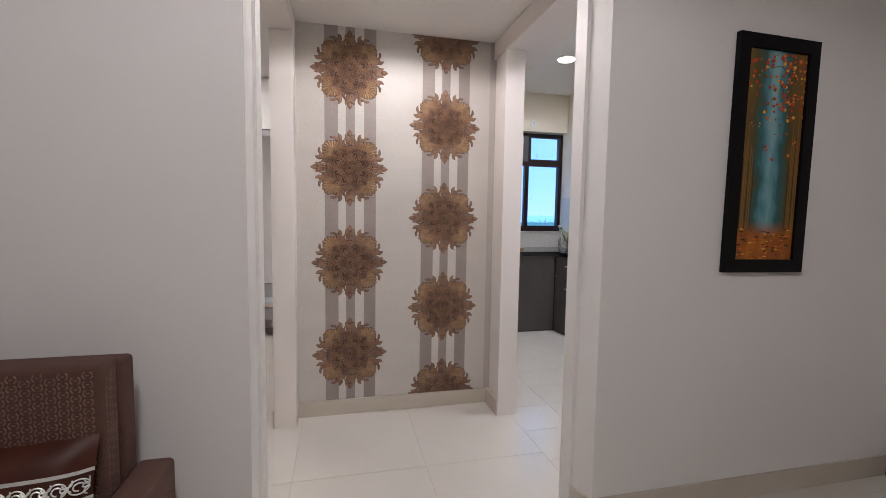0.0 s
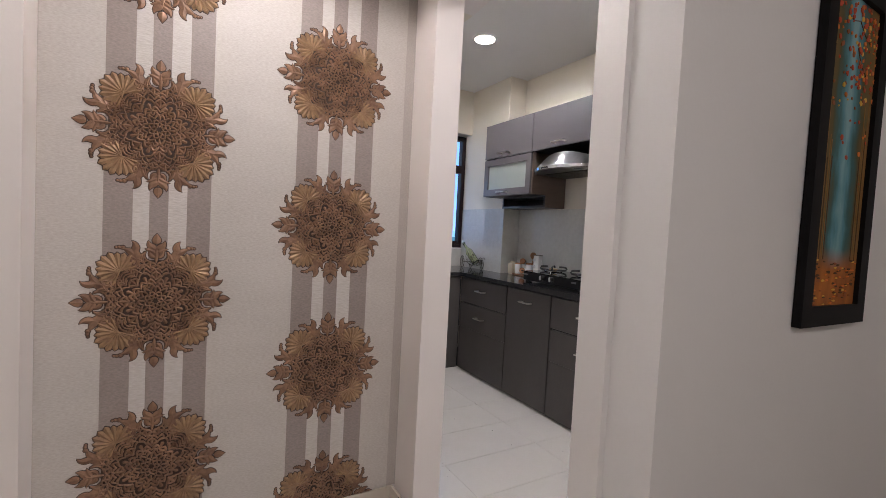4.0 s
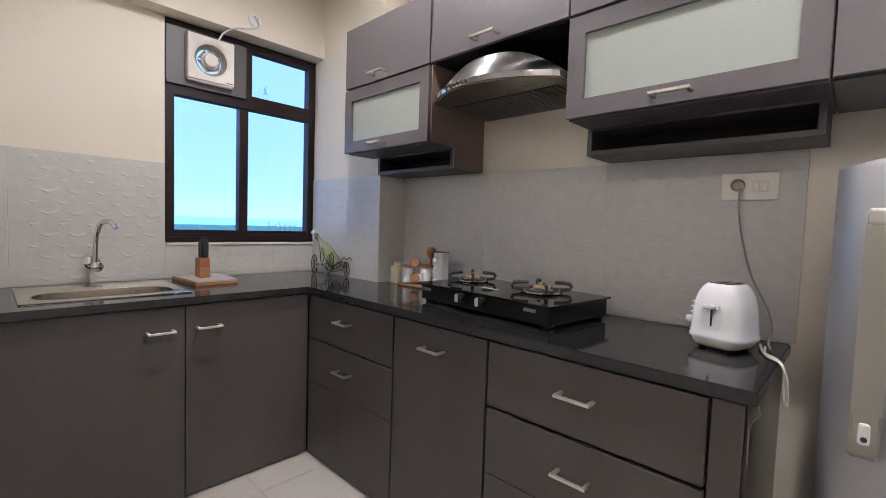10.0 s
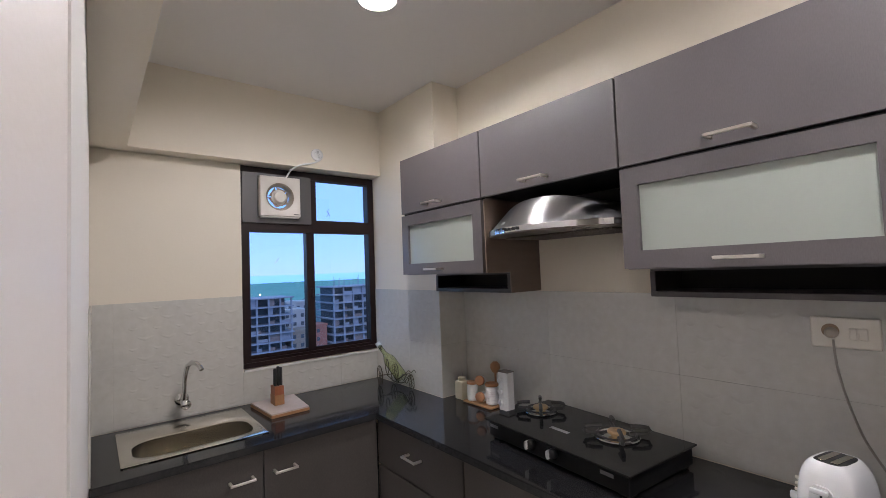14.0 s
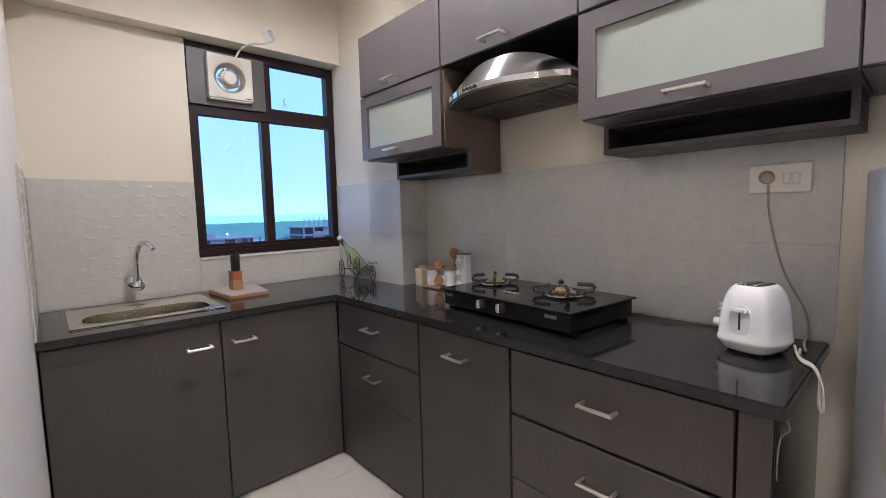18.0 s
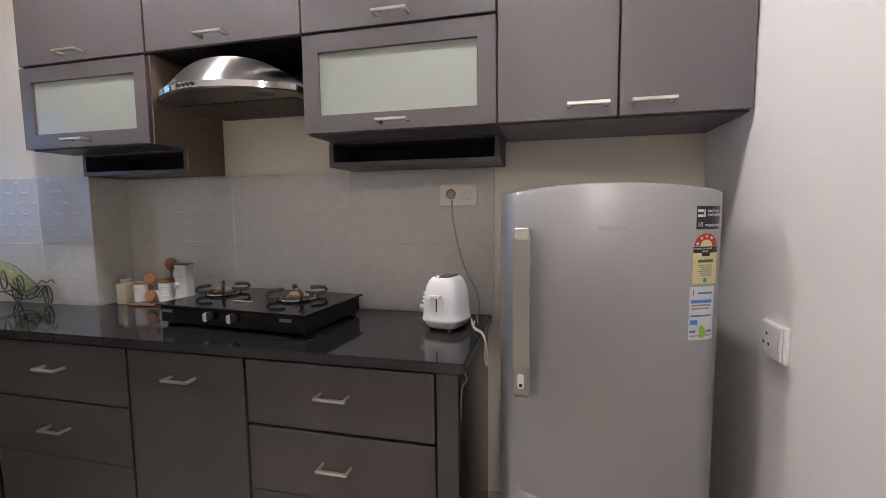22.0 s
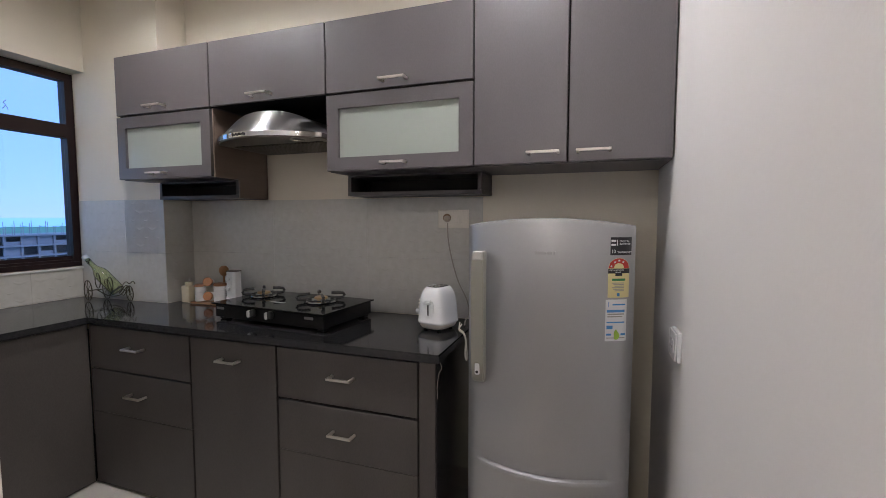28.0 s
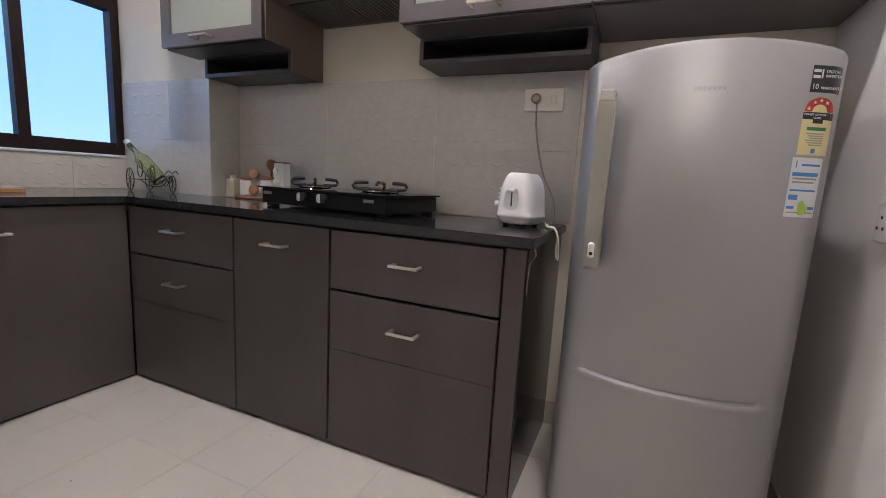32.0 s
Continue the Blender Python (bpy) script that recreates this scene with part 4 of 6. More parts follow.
part("cord", tube(bmx(), smooth_path([(3.735, 4.098, 1.338), (3.728, 4.092, 1.26), (3.735, 4.075, 1.16), (3.735, 4.045, 1.06), (3.735, 4.0, 0.97), (3.72, 3.985, 0.91), (3.66, 3.985, 0.884), (3.6, 3.972, 0.8755)]), 0.0033, 8), CORD2, toaster, "thin grey-cream mains cord", smooth=True)
part("cord_loop", tube(bmx(), smooth_path([(3.62, 4.0, 0.882), (3.56, 3.985, 0.8755), (3.5, 3.965, 0.8755), (3.46, 3.935, 0.874), (3.44, 3.918, 0.84), (3.43, 3.912, 0.79), (3.428, 3.914, 0.776), (3.435, 3.922, 0.80), (3.455, 3.924, 0.85), (3.475, 3.94, 0.8765), (3.53, 3.975, 0.877), (3.6, 3.985, 0.88)]), 0.0033, 8), CORD, toaster, "cream cord looping over the worktop edge", smooth=True)
loose = tube(bmx(), smooth_path([(3.175, 3.94, 0.842), (3.18, 3.935, 0.82), (3.196, 3.952, 0.79), (3.185, 3.954, 0.74), (3.188, 3.9535, 0.70)]), 0.0016, 6)
tagged(part("loose_wire", loose, CORD2, smooth=True), "thin loose wire hanging at the cabinet end", "wire")

# ---- switch plates ----
sw = thing("switch_plate", (KX - 0.008, 4.074, 1.31), "ivory wall switch plate with a plugged-in cord", "switch plate")
part("plate", box(bmx(), KX - 0.022, 3.996, 1.312, KX - 0.0085, 4.152, 1.401, 0.004, 2), IVORY, sw)
for y in (4.032, 4.055):
    part("switch", box(bmx(), KX - 0.026, y - 0.009, 1.338, KX - 0.0215, y + 0.009, 1.372, 0.002), IVORY, sw)
part("socket_face", cyl(bmx(), (KX - 0.021, 4.105, 1.362), (KX - 0.0245, 4.105, 1.362), 0.0205, n=24), mat("brown_stain", (0.3, 0.2, 0.12), 0.5), sw)
part("plug", lathe(bmx(), [(0.016, 0), (0.016, -0.012), (0.011, -0.026), (0.007, -0.028)], (KX - 0.0245, 4.102, 1.357), axis="x"), mat("beige_plug", (0.5, 0.42, 0.33), 0.45), sw, "beige round plug", smooth=True)
so = thing("wall_socket", (3.25, FY, 0.9), "white raised wall socket on the pale wall beside the fridge", "socket")
part("box", box(bmx(), 3.14, FY + 0.0005, 0.932, 3.245, FY + 0.0125, 1.022, 0.004, 2), WHITE_PLASTIC, so)
part("plate", box(bmx(), 3.144, FY + 0.013, 0.936, 3.241, FY + 0.0185, 1.018, 0.003, 2), WHITE_PLASTIC, so)
part("rocker", box(bmx(), 3.153, FY + 0.019, 0.957, 3.177, FY + 0.0225, 0.997, 0.002), WHITE_PLASTIC, so)
for px, pz in ((3.212, 0.99), (3.2, 0.966), (3.226, 0.966)):
    part("pin_hole", cyl(bmx(), (px, FY + 0.018, pz), (px, FY + 0.0193, pz), 0.0042, n=10), DARK_RUBBER, so)

# ---- things on the worktop ----
WZ = 0.871
CORK = mat("cork_wood", (0.42, 0.19, 0.09), 0.55, other=(0.33, 0.14, 0.06), scale=40, grain=0.2)
WOOD = mat("light_brown_wood", (0.4, 0.2, 0.09), 0.5, other=(0.3, 0.14, 0.06), scale=12, grain=0.25, grain_scale=90, stretch=(1, 1, 0.2))
CERAMIC = mat("beige_ceramic", (0.66, 0.58, 0.42), 0.3, other=(0.6, 0.52, 0.37), scale=20)
WHITE_CER = mat("white_ceramic", (0.75, 0.74, 0.72), 0.3, other=(0.68, 0.67, 0.65), scale=20)
disp = thing("oil_dispenser", (3.645, 5.665, WZ), "square beige ceramic dispenser with a thin spout", "dispenser")
part("body", box(bmx(), 3.612, 5.634, WZ, 3.672, 5.694, WZ + 0.097, 0.006, 2), CERAMIC, disp, smooth=True)
part("neck", lathe(bmx(), [(0.021, 0.0975), (0.021, 0.106), (0.022, 0.108), (0.022, 0.116), (0.006, 0.117)], (3.642, 5.664, WZ), 16), CERAMIC, disp, smooth=True)
part("spout", cyl(bmx(), (3.642, 5.664, WZ + 0.112), (3.644, 5.66, WZ + 0.142), 0.0018, n=6), CHROME, disp)
tagged(part("spice_tray", box(bmx(), 3.60, 5.405, WZ, 3.70, 5.615, WZ + 0.011, 0.004, 2), WOOD), "small brown wooden tray under the spice jars", "tray")


def jar(place, r, h, lid, turn=(0, 0, 0), ribs=True):
    """A ribbed jar with a cork lid, along its own axis from place."""
    j = thing("spice_jar", place, "small white ribbed jar with a round cork lid", "jar", "spice jars")
    m = pose(*place, *turn)
    prof = [(r * 0.9, 0), (r, 0.003)]
    if ribs:
        for k in range(7):
            z = h * (0.08 + 0.84 * k / 7)
            prof += [(r, z), (r * 1.05, z + h * 0.04), (r, z + h * 0.09)]
    prof += [(r, h * 0.96), (r * 0.92, h)]
    bm = lathe(bmx(), prof, (0, 0, 0), 20)
    bmesh.ops.transform(bm, matrix=m, verts=bm.verts)
    part("jar_body", bm, WHITE_CER, j, smooth=True)
    bm = lathe(bmx(), [(r * 0.85, h + 0.0005), (r * 1.05, h + 0.002), (r * 1.08, h + lid * 0.7), (r * 0.95, h + lid), (r * 0.3, h + lid * 1.05)], (0, 0, 0), 20)
    bmesh.ops.transform(bm, matrix=m, verts=bm.verts)
    part("lid", bm, CORK, j, "round cork lid", smooth=True)


jar((3.638, 5.575, WZ + 0.0115), 0.029, 0.084, 0.013)
jar((3.662, 5.452, WZ + 0.0115), 0.033, 0.09, 0.016)
jar((3.668, 5.51, WZ + 0.037), 0.024, 0.054, 0.018, (0, -80, 20))
jar((3.672, 5.535, WZ + 0.112), 0.024, 0.054, 0.018, (0, -75, 35))
sp = thing("wooden_scoop", (3.715, 5.50, WZ), "dark wooden spoon standing behind the jars", "spoon")
part("handle", tube(bmx(), [(3.74, 5.50, WZ), (3.738, 5.498, WZ + 0.15)], 0.006, 8), WOOD, sp, smooth=True)
bm = lathe(bmx(), [(0.004, 0.145), (0.018, 0.155), (0.027, 0.175), (0.025, 0.195), (0.012, 0.208)], (3.738, 5.498, WZ), 16)
part("bowl", bm, WOOD, sp, smooth=True)
st = thing("white_canister_stack", (3.66, 5.35, WZ), "tall white storage stack with three round knobs", "canister")
part("body", box(bmx(), 3.642, 5.322, WZ, 3.69, 5.385, WZ + 0.188, 0.005, 2), WHITE_CER, st)
part("top_rim", box(bmx(), 3.640, 5.32, WZ + 0.1885, 3.692, 5.387, WZ + 0.194, 0.002), mat("dark_rim", (0.15, 0.12, 0.1), 0.5), st)
part("door_panel", box(bmx(), 3.639, 5.345, WZ + 0.012, 3.6415, 5.378, WZ + 0.176, 0.001), WHITE_CER, st)
for k in range(3):
    part("knob", lathe(bmx(), [(0.009, 0), (0.014, -0.006), (0.013, -0.014), (0.005, -0.018)], (3.6388, 5.362, WZ + 0.04 + 0.055 * k), 14, "x"), WHITE_CER, st, smooth=True)

# wire tricycle bottle holder
WIRE = mat("dark_bronze_wire", (0.06, 0.05, 0.03), 0.4, 0.8, other=(0.1, 0.08, 0.045), scale=40)
BOTTLE = glass("yellow_green_glass", (0.9, 0.94, 0.7), 0.02)
tr = thing("bottle_holder", (3.5, 6.13, WZ), "bronze wire tricycle bottle holder on the worktop", "bottle holder")


def hoop(c, r, tilt=0.0, n=24):
    ct, st_ = math.cos(tilt), math.sin(tilt)
    return [(c[0] + r * math.cos(2 * math.pi * k / n) * st_, c[1] + r * math.cos(2 * math.pi * k / n) * ct, c[2] + r * math.sin(2 * math.pi * k / n)) for k in range(n)]


for cx, cy, r in ((3.46, 6.245, 0.06), (3.545, 6.215, 0.06), (3.535, 6.005, 0.045)):
    w = part("wheel", tube(bmx(), hoop((cx, cy, WZ + r + 0.003), r, 0.25), 0.0028, 6, True), WIRE, tr, smooth=True)
    for a in range(0, 180, 45):
        d = Vector((math.cos(radians(a)) * 0.25, math.cos(radians(a)) * 0.97, math.sin(radians(a)))) * r
        part("spoke", tube(bmx(), [Vector((cx, cy, WZ + r + 0.003)) - d, Vector((cx, cy, WZ + r + 0.003)) + d], 0.0016, 5), WIRE, w)
part("axle", tube(bmx(), [(3.455, 6.245, WZ + 0.063), (3.55, 6.213, WZ + 0.063)], 0.003, 6), WIRE, tr)
part("frame_rail", tube(bmx(), smooth_path([(3.50, 6.23, WZ + 0.063), (3.515, 6.16, WZ + 0.03), (3.53, 6.08, WZ + 0.035), (3.535, 6.02, WZ + 0.09), (3.535, 6.005, WZ + 0.048)]), 0.003, 6), WIRE, tr, smooth=True)
part("cradle_hoop", tube(bmx(), hoop((3.515, 6.14, WZ + 0.095), 0.046, 0.3), 0.003, 6, True), WIRE, tr, smooth=True)
part("cradle_hoop", tube(bmx(), hoop((3.49, 6.205, WZ + 0.12), 0.045, 0.3), 0.003, 6, True), WIRE, tr, smooth=True)
for dx, dz in ((-0.02, 0.0), (0.02, 0.0), (0.0, -0.02)):
    part("scroll", tube(bmx(), smooth_path([(3.53 + dx, 6.09, WZ + 0.06 + dz), (3.53 + dx, 6.06, WZ + 0.09 + dz), (3.533 + dx, 6.035, WZ + 0.08 + dz), (3.532 + dx, 6.05, WZ + 0.055 + dz), (3.532 + dx, 6.075, WZ + 0.06 + dz)]), 0.0022, 6), WIRE, tr, smooth=True)
part("handlebar", tube(bmx(), smooth_path([(3.505, 6.02, WZ + 0.10), (3.52, 6.012, WZ + 0.118), (3.537, 6.008, WZ + 0.105), (3.552, 6.0, WZ + 0.118), (3.565, 6.0, WZ + 0.10)]), 0.0025, 6), WIRE, tr, smooth=True)
bot = thing("wine_bottle", (3.52, 6.12, WZ + 0.05), "yellow-green glass bottle tilted in the wire holder", "bottle")
bm = lathe(bmx(), [(0.002, 0.0), (0.036, 0.002), (0.037, 0.01), (0.037, 0.135), (0.033, 0.155), (0.02, 0.178), (0.0135, 0.195), (0.0125, 0.255), (0.0148, 0.258), (0.0148, 0.27), (0.011, 0.27), (0.01, 0.2), (0.017, 0.178), (0.0305, 0.153), (0.0345, 0.133), (0.0345, 0.012), (0.002, 0.008)], (0, 0, 0), 24)
a0, a1 = Vector((3.525, 6.085, WZ + 0.058)), Vector((3.45, 6.25, WZ + 0.268))
bmesh.ops.transform(bm, matrix=Matrix.Translation(a0) @ (a1 - a0).to_track_quat("Z", "Y").to_matrix().to_4x4(), verts=bm.verts)
part("glass_body", bm, BOTTLE, bot, smooth=True)
bm = lathe(bmx(), [(0.0128, 0.252), (0.0158, 0.2525), (0.0158, 0.276), (0.004, 0.2765)], (0, 0, 0), 18)
bmesh.ops.transform(bm, matrix=Matrix.Translation(a0) @ (a1 - a0).to_track_quat("Z", "Y").to_matrix().to_4x4(), verts=bm.verts)
part("cap", bm, mat("pale_blue_foil", (0.6, 0.68, 0.72), 0.35), bot, "pale foil cap", smooth=True)

# knife block on a board
MARBLE = mat("pinkish_marble", (0.5, 0.41, 0.37), 0.3, other=(0.58, 0.5, 0.47), scale=18, amount=0.9)
board = thing("chopping_board", (2.84, 6.24, WZ), "square pinkish board with a raw wooden edge", "chopping board")
bm = prism(bmx(), [(2.722, 6.385), (2.742, 6.085), (2.94, 6.092), (2.965, 6.395)], "z", WZ, WZ + 0.014)
part("edge", bm, WOOD, board)
part("slab", prism(bmx(), [(2.724, 6.383), (2.744, 6.087), (2.938, 6.094), (2.963, 6.393)], "z", WZ + 0.0142, WZ + 0.021), MARBLE, board)
KBW = mat("knife_block_wood", (0.4, 0.13, 0.06), 0.45, other=(0.3, 0.085, 0.035), scale=10, grain=0.25, grain_scale=80, stretch=(1, 1, 0.15))
kb = thing("knife_block", (2.83, 6.26, WZ + 0.021), "slim reddish wooden knife block with black knives", "knife block")
part("block", prism(bmx(), [(2.804, 6.225), (2.852, 6.225), (2.852, 6.295), (2.804, 6.295)], "z", WZ + 0.0215, WZ + 0.12), KBW, kb)
part("foot_band", box(bmx(), 2.802, 6.223, WZ + 0.0212, 2.854, 6.297, WZ + 0.075, 0.002), WOOD, kb)
for k, (kx, ky, kh) in enumerate(((2.8125, 6.245, 0.215), (2.828, 6.242, 0.225), (2.8435, 6.245, 0.218), (2.82, 6.275, 0.205), (2.8365, 6.275, 0.21))):
    kn = part("knife_handle", box(bmx(), kx - 0.0065, ky - 0.009, WZ + 0.122, kx + 0.0065, ky + 0.009, WZ + kh, 0.004, 2), DARK_RUBBER, kb, "black knife handle", smooth=True)
    part("blade", box(bmx(), kx - 0.001, ky - 0.008, WZ + 0.1202, kx + 0.001, ky + 0.008, WZ + 0.1218), CHROME, kn)

# ---- extractor fan, cable outlet, downlights ----
PANEL = mat("grey_fan_panel", (0.09, 0.085, 0.085), 0.45, other=(0.11, 0.105, 0.105), scale=8)
bm = bmx()
loop = []
for y in (WY - 0.006, WY + 0.011):
    inner = [bm.verts.new((2.923 + 0.077 * math.cos(2 * math.pi * k / 96), y, 2.058 + 0.077 * math.sin(2 * math.pi * k / 96))) for k in range(96)]
    outer = []
    for k in range(96):
        c, s = math.cos(2 * math.pi * k / 96), math.sin(2 * math.pi * k / 96)
        f = min((0.202 if c > 0 else 0.207) / max(abs(c), 1e-6), (0.14 if s > 0 else 0.156) / max(abs(s), 1e-6))
        outer.append(bm.verts.new((2.923 + f * c, y, 2.058 + f * s)))
    loop.append((inner, outer))
for k in range(96):
    q = (k + 1) % 96
    (i0, o0), (i1, o1) = loop
    bm.faces.new((i0[k], i0[q], o0[q], o0[k])), bm.faces.new((i1[q], i1[k], o1[k], o1[q]))
    bm.faces.new((o0[k], o0[q], o1[q], o1[k])), bm.faces.new((i0[q], i0[k], i1[k], i1[q]))
part("fan_panel", bm, PANEL, window, "grey board holding the fan")
for sx, sz in ((2.73, 1.92), (2.73, 2.18), (3.112, 1.92), (3.112, 2.18)):
    part("screw", cyl(bmx(), (sx, WY - 0.0055, sz), (sx, WY - 0.0075, sz), 0.003, n=8), PANEL, window)
FANP = mat("fan_white_plastic", (0.72, 0.68, 0.62), 0.4, other=(0.62, 0.57, 0.5), scale=14)
GRIME = mat("grimy_plastic", (0.25, 0.2, 0.15), 0.5, other=(0.4, 0.33, 0.26), scale=25, amount=0.8)
fan = thing("exhaust_fan", (2.923, WY - 0.02, 1.94), "white square exhaust fan with a grimy round duct", "exhaust fan")
fc = (2.923, 2.058)
bm = bmx()
ring_in = [(fc[0] + 0.083 * math.cos(2 * math.pi * k / 32), fc[1] + 0.083 * math.sin(2 * math.pi * k / 32)) for k in range(32)]
sq = []
for k in range(32):
    a = 2 * math.pi * k / 32
    c, s = math.cos(a), math.sin(a)
    f = 0.119 / max(abs(c), abs(s))
    sq.append((fc[0] + f * c, fc[1] + f * s))
loops = [[(x, WY - 0.007, z) for x, z in sq], [(x, WY - 0.042, z) for x, z in sq], [(fc[0] + (x - fc[0]) * 0.97, WY - 0.048, fc[1] + (z - fc[1]) * 0.97) for x, z in sq], [(fc[0] + (x - fc[0]) * 1.2, WY - 0.048, fc[1] + (z - fc[1]) * 1.2) for x, z in ring_in], [(x, WY - 0.036, z) for x, z in ring_in]]
rr = [[bm.verts.new(p) for p in lp] for lp in loops]
for a, b in zip(rr, rr[1:]):
    for k in range(32):
        bm.faces.new((a[k], a[(k + 1) % 32], b[(k + 1) % 32], b[k]))
part("casing", bm, FANP, fan, "white plastic square casing", smooth=True)
duct = lathe(bmx(), [(0.084, -0.036), (0.074, -0.026), (0.066, -0.01), (0.066, 0.012), (0.076, 0.012)], (fc[0], WY, fc[1]), 32, "y")
duct.faces.ensure_lookup_table()
bmesh.ops.delete(duct, geom=duct.faces[-2:], context="FACES_ONLY")
part("duct", duct, GRIME, fan, smooth=True)
for k in range(5):
    a = 2 * math.pi * k / 5
    bm = bmx()
    pts = [(0.03, -0.6), (0.0645, -0.59), (0.065, 0.59), (0.03, 0.6)]
    v0 = [bm.verts.new((fc[0] + r * math.cos(a + d), WY - 0.012 - 0.012 * d, fc[1] + r * math.sin(a + d))) for r, d in pts]
    v1 = [bm.verts.new(v.co + Vector((0, 0.002, 0))) for v in v0]
    bm.faces.new(v0), bm.faces.new(v1[::-1])
    for q in range(4):
        bm.faces.new((v0[q], v0[(q + 1) % 4], v1[(q + 1) % 4], v1[q]))
    part("blade", bm, GRIME, fan)
part("hub", lathe(bmx(), [(0.046, -0.012), (0.044, -0.02), (0.038, -0.024), (0.037, -0.036), (0.032, -0.044), (0.015, -0.047)], (fc[0], WY, fc[1]), 28, "y"), FANP, fan, "round white hub", smooth=True)
part("label_bar", box(bmx(), 3.0, WY - 0.0486, 1.951, 3.034, WY - 0.0478, 1.955), DARK_RUBBER, fan)
part("bottom_lip", box(bmx(), 2.81, WY - 0.04, 1.931, 3.035, WY - 0.008, 1.9385, 0.002), FANP, fan)
out = thing("cable_outlet", (3.132, UY, 2.33), "white round cable outlet with a white cable", "cable outlet")
part("rose", lathe(bmx(), [(0.038, 0), (0.038, -0.006), (0.03, -0.012), (0.02, -0.012), (0.018, -0.006)], (3.132, UY - 0.0005, 2.325), 28, "y"), WHITE_PLASTIC, out, smooth=True)
part("cable", tube(bmx(), smooth_path([(3.135, UY - 0.008, 2.345), (3.128, UY - 0.03, 2.325), (3.15, UY - 0.02, 2.30), (3.125, UY - 0.012, 2.28), (3.08, UY - 0.012, 2.262), (3.03, UY - 0.01, 2.25), (2.985, UY + 0.03, 2.225), (2.965, WY - 0.045, 2.19), (2.96, WY - 0.03, 2.17)]), 0.005, 8), WHITE_PLASTIC, out, smooth=True)
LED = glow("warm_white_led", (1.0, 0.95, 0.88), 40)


def downlight(x, y, z, r):
    d = thing("downlight", (x, y, z), "round recessed white LED downlight, lit", "ceiling light", "downlights")
    part("rim", lathe(bmx(), [(r, 0.0), (r * 1.18, -0.001), (r * 1.15, -0.01), (r * 1.0, -0.012), (r * 0.97, -0.004)], (x, y, z), 32), WHITE_PLASTIC, d, smooth=True)
    part("diffuser", lathe(bmx(), [(r * 0.94, -0.003), (r * 0.94, -0.012), (r * 0.8, -0.017), (r * 0.4, -0.0195)], (x, y, z), 32), LED, d, "glowing diffuser", smooth=True)


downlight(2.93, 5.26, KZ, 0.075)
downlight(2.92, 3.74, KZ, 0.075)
downlight(1.26, 3.62, HZ, 0.07)
# fitting added for the unseen living room lamp
downlight(0.85, 1.25, 2.7, 0.11)

# ---- window details ----
part("sill", box(bmx(), 2.713, WY - 0.018, 1.047, 3.579, WY + 0.19, 1.0595, 0.002), SILL, window, "white window sill")
for x0, x1 in ((wx0 + fw, 3.125), (3.125, wx1 - fw)):
    part("sash_rail", boxes((x0 + 0.001, wy0 + 0.018, wz0 + fw, x1 - 0.001, wy0 + 0.028, wz0 + fw + 0.022)), WINDOW_FRAME, window)
part("latch", box(bmx(), 3.118, wy0 - 0.002, 1.44, 3.136, wy0 + 0.0095, 1.50, 0.002), WINDOW_FRAME, window)
part("lower_track", box(bmx(), wx0 + 0.002, wy0 - 0.012, wz0 + 0.002, wx1 - 0.002, wy0 - 0.0005, wz0 + 0.03, 0.001), WINDOW_FRAME, window)

# ---- skirting ----
SK = 0.1
structure("skirting_kitchen_side", boxes((2.0, FY, 0, KX - 0.001, FY + 0.01, SK)), SKIRT, "beige tile skirting along the kitchen wall", "skirting")
structure("skirting_kitchen_back", boxes((KX - 0.01, FY + 0.0105, 0, KX - 0.0005, 3.955, SK)), SKIRT, "beige tile skirting behind the fridge", "skirting")
structure("skirting_papered", boxes((0.668, WPY - 0.011, 0, 1.8675, WPY - 0.0005, SK * 0.95)), SKIRT, "beige tile skirting under the wallpaper", "skirting")
structure("skirting_living_east", boxes((1.911, PY - 0.01, 0, 3.599, PY - 0.0005, SK)), SKIRT, "beige tile skirting under the painting", "skirting")
structure("skirting_jamb", prism(bmx(), [(1.8985, PY - 0.01), (1.9105, PY - 0.01), (1.9075, PY), (1.8725, 3.1185), (1.8635, 3.1185)], "z", 0, SK), SKIRT, "beige tile skirting on the jamb of the opening", "skirting")
structure("skirting_living_side", boxes((3.589, -2.0, 0, 3.5995, PY - 0.011, SK)), SKIRT, "dark edged skirting of the side wall", "skirting")
structure("skirting_living_west", boxes((-2.6, PY - 0.01, 0, 0.62, PY - 0.0005, SK)), SKIRT, "beige tile skirting behind the armchair", "skirting")
structure("skirting_pillar", boxes((0.534, 4.11, 0, 0.5445, 4.33, SK), (1.857, 4.012, 0, 1.8675, WPY - 0.012, SK)), SKIRT, "beige tile skirting around the pillars", "skirting")

# ---- wallpaper ----
PAPER = mat("silver_linen_wallpaper", (0.58, 0.54, 0.5), 0.52, other=(0.52, 0.48, 0.445), scale=9, amount=0.6, grain=0.26, grain_scale=300, stretch=(0.3, 1, 1), bump=0.3, spec=0.4)
STRIPE = mat("taupe_stripe", (0.32, 0.265, 0.242), 0.45, other=(0.275, 0.226, 0.205), scale=12, grain=0.3, grain_scale=260, stretch=(0.4, 1, 1), bump=0.45)
PALE = mat("pale_stripe", (0.6, 0.56, 0.53), 0.42, other=(0.54, 0.505, 0.475), scale=12, grain=0.26, grain_scale=260, stretch=(0.22, 1, 1), bump=0.7)
GOLD = mat("bronze_gold_relief", (0.33, 0.185, 0.112), 0.45, 0.2, other=(0.175, 0.095, 0.06), scale=30, amount=1.0, grain=0.25, grain_scale=200)
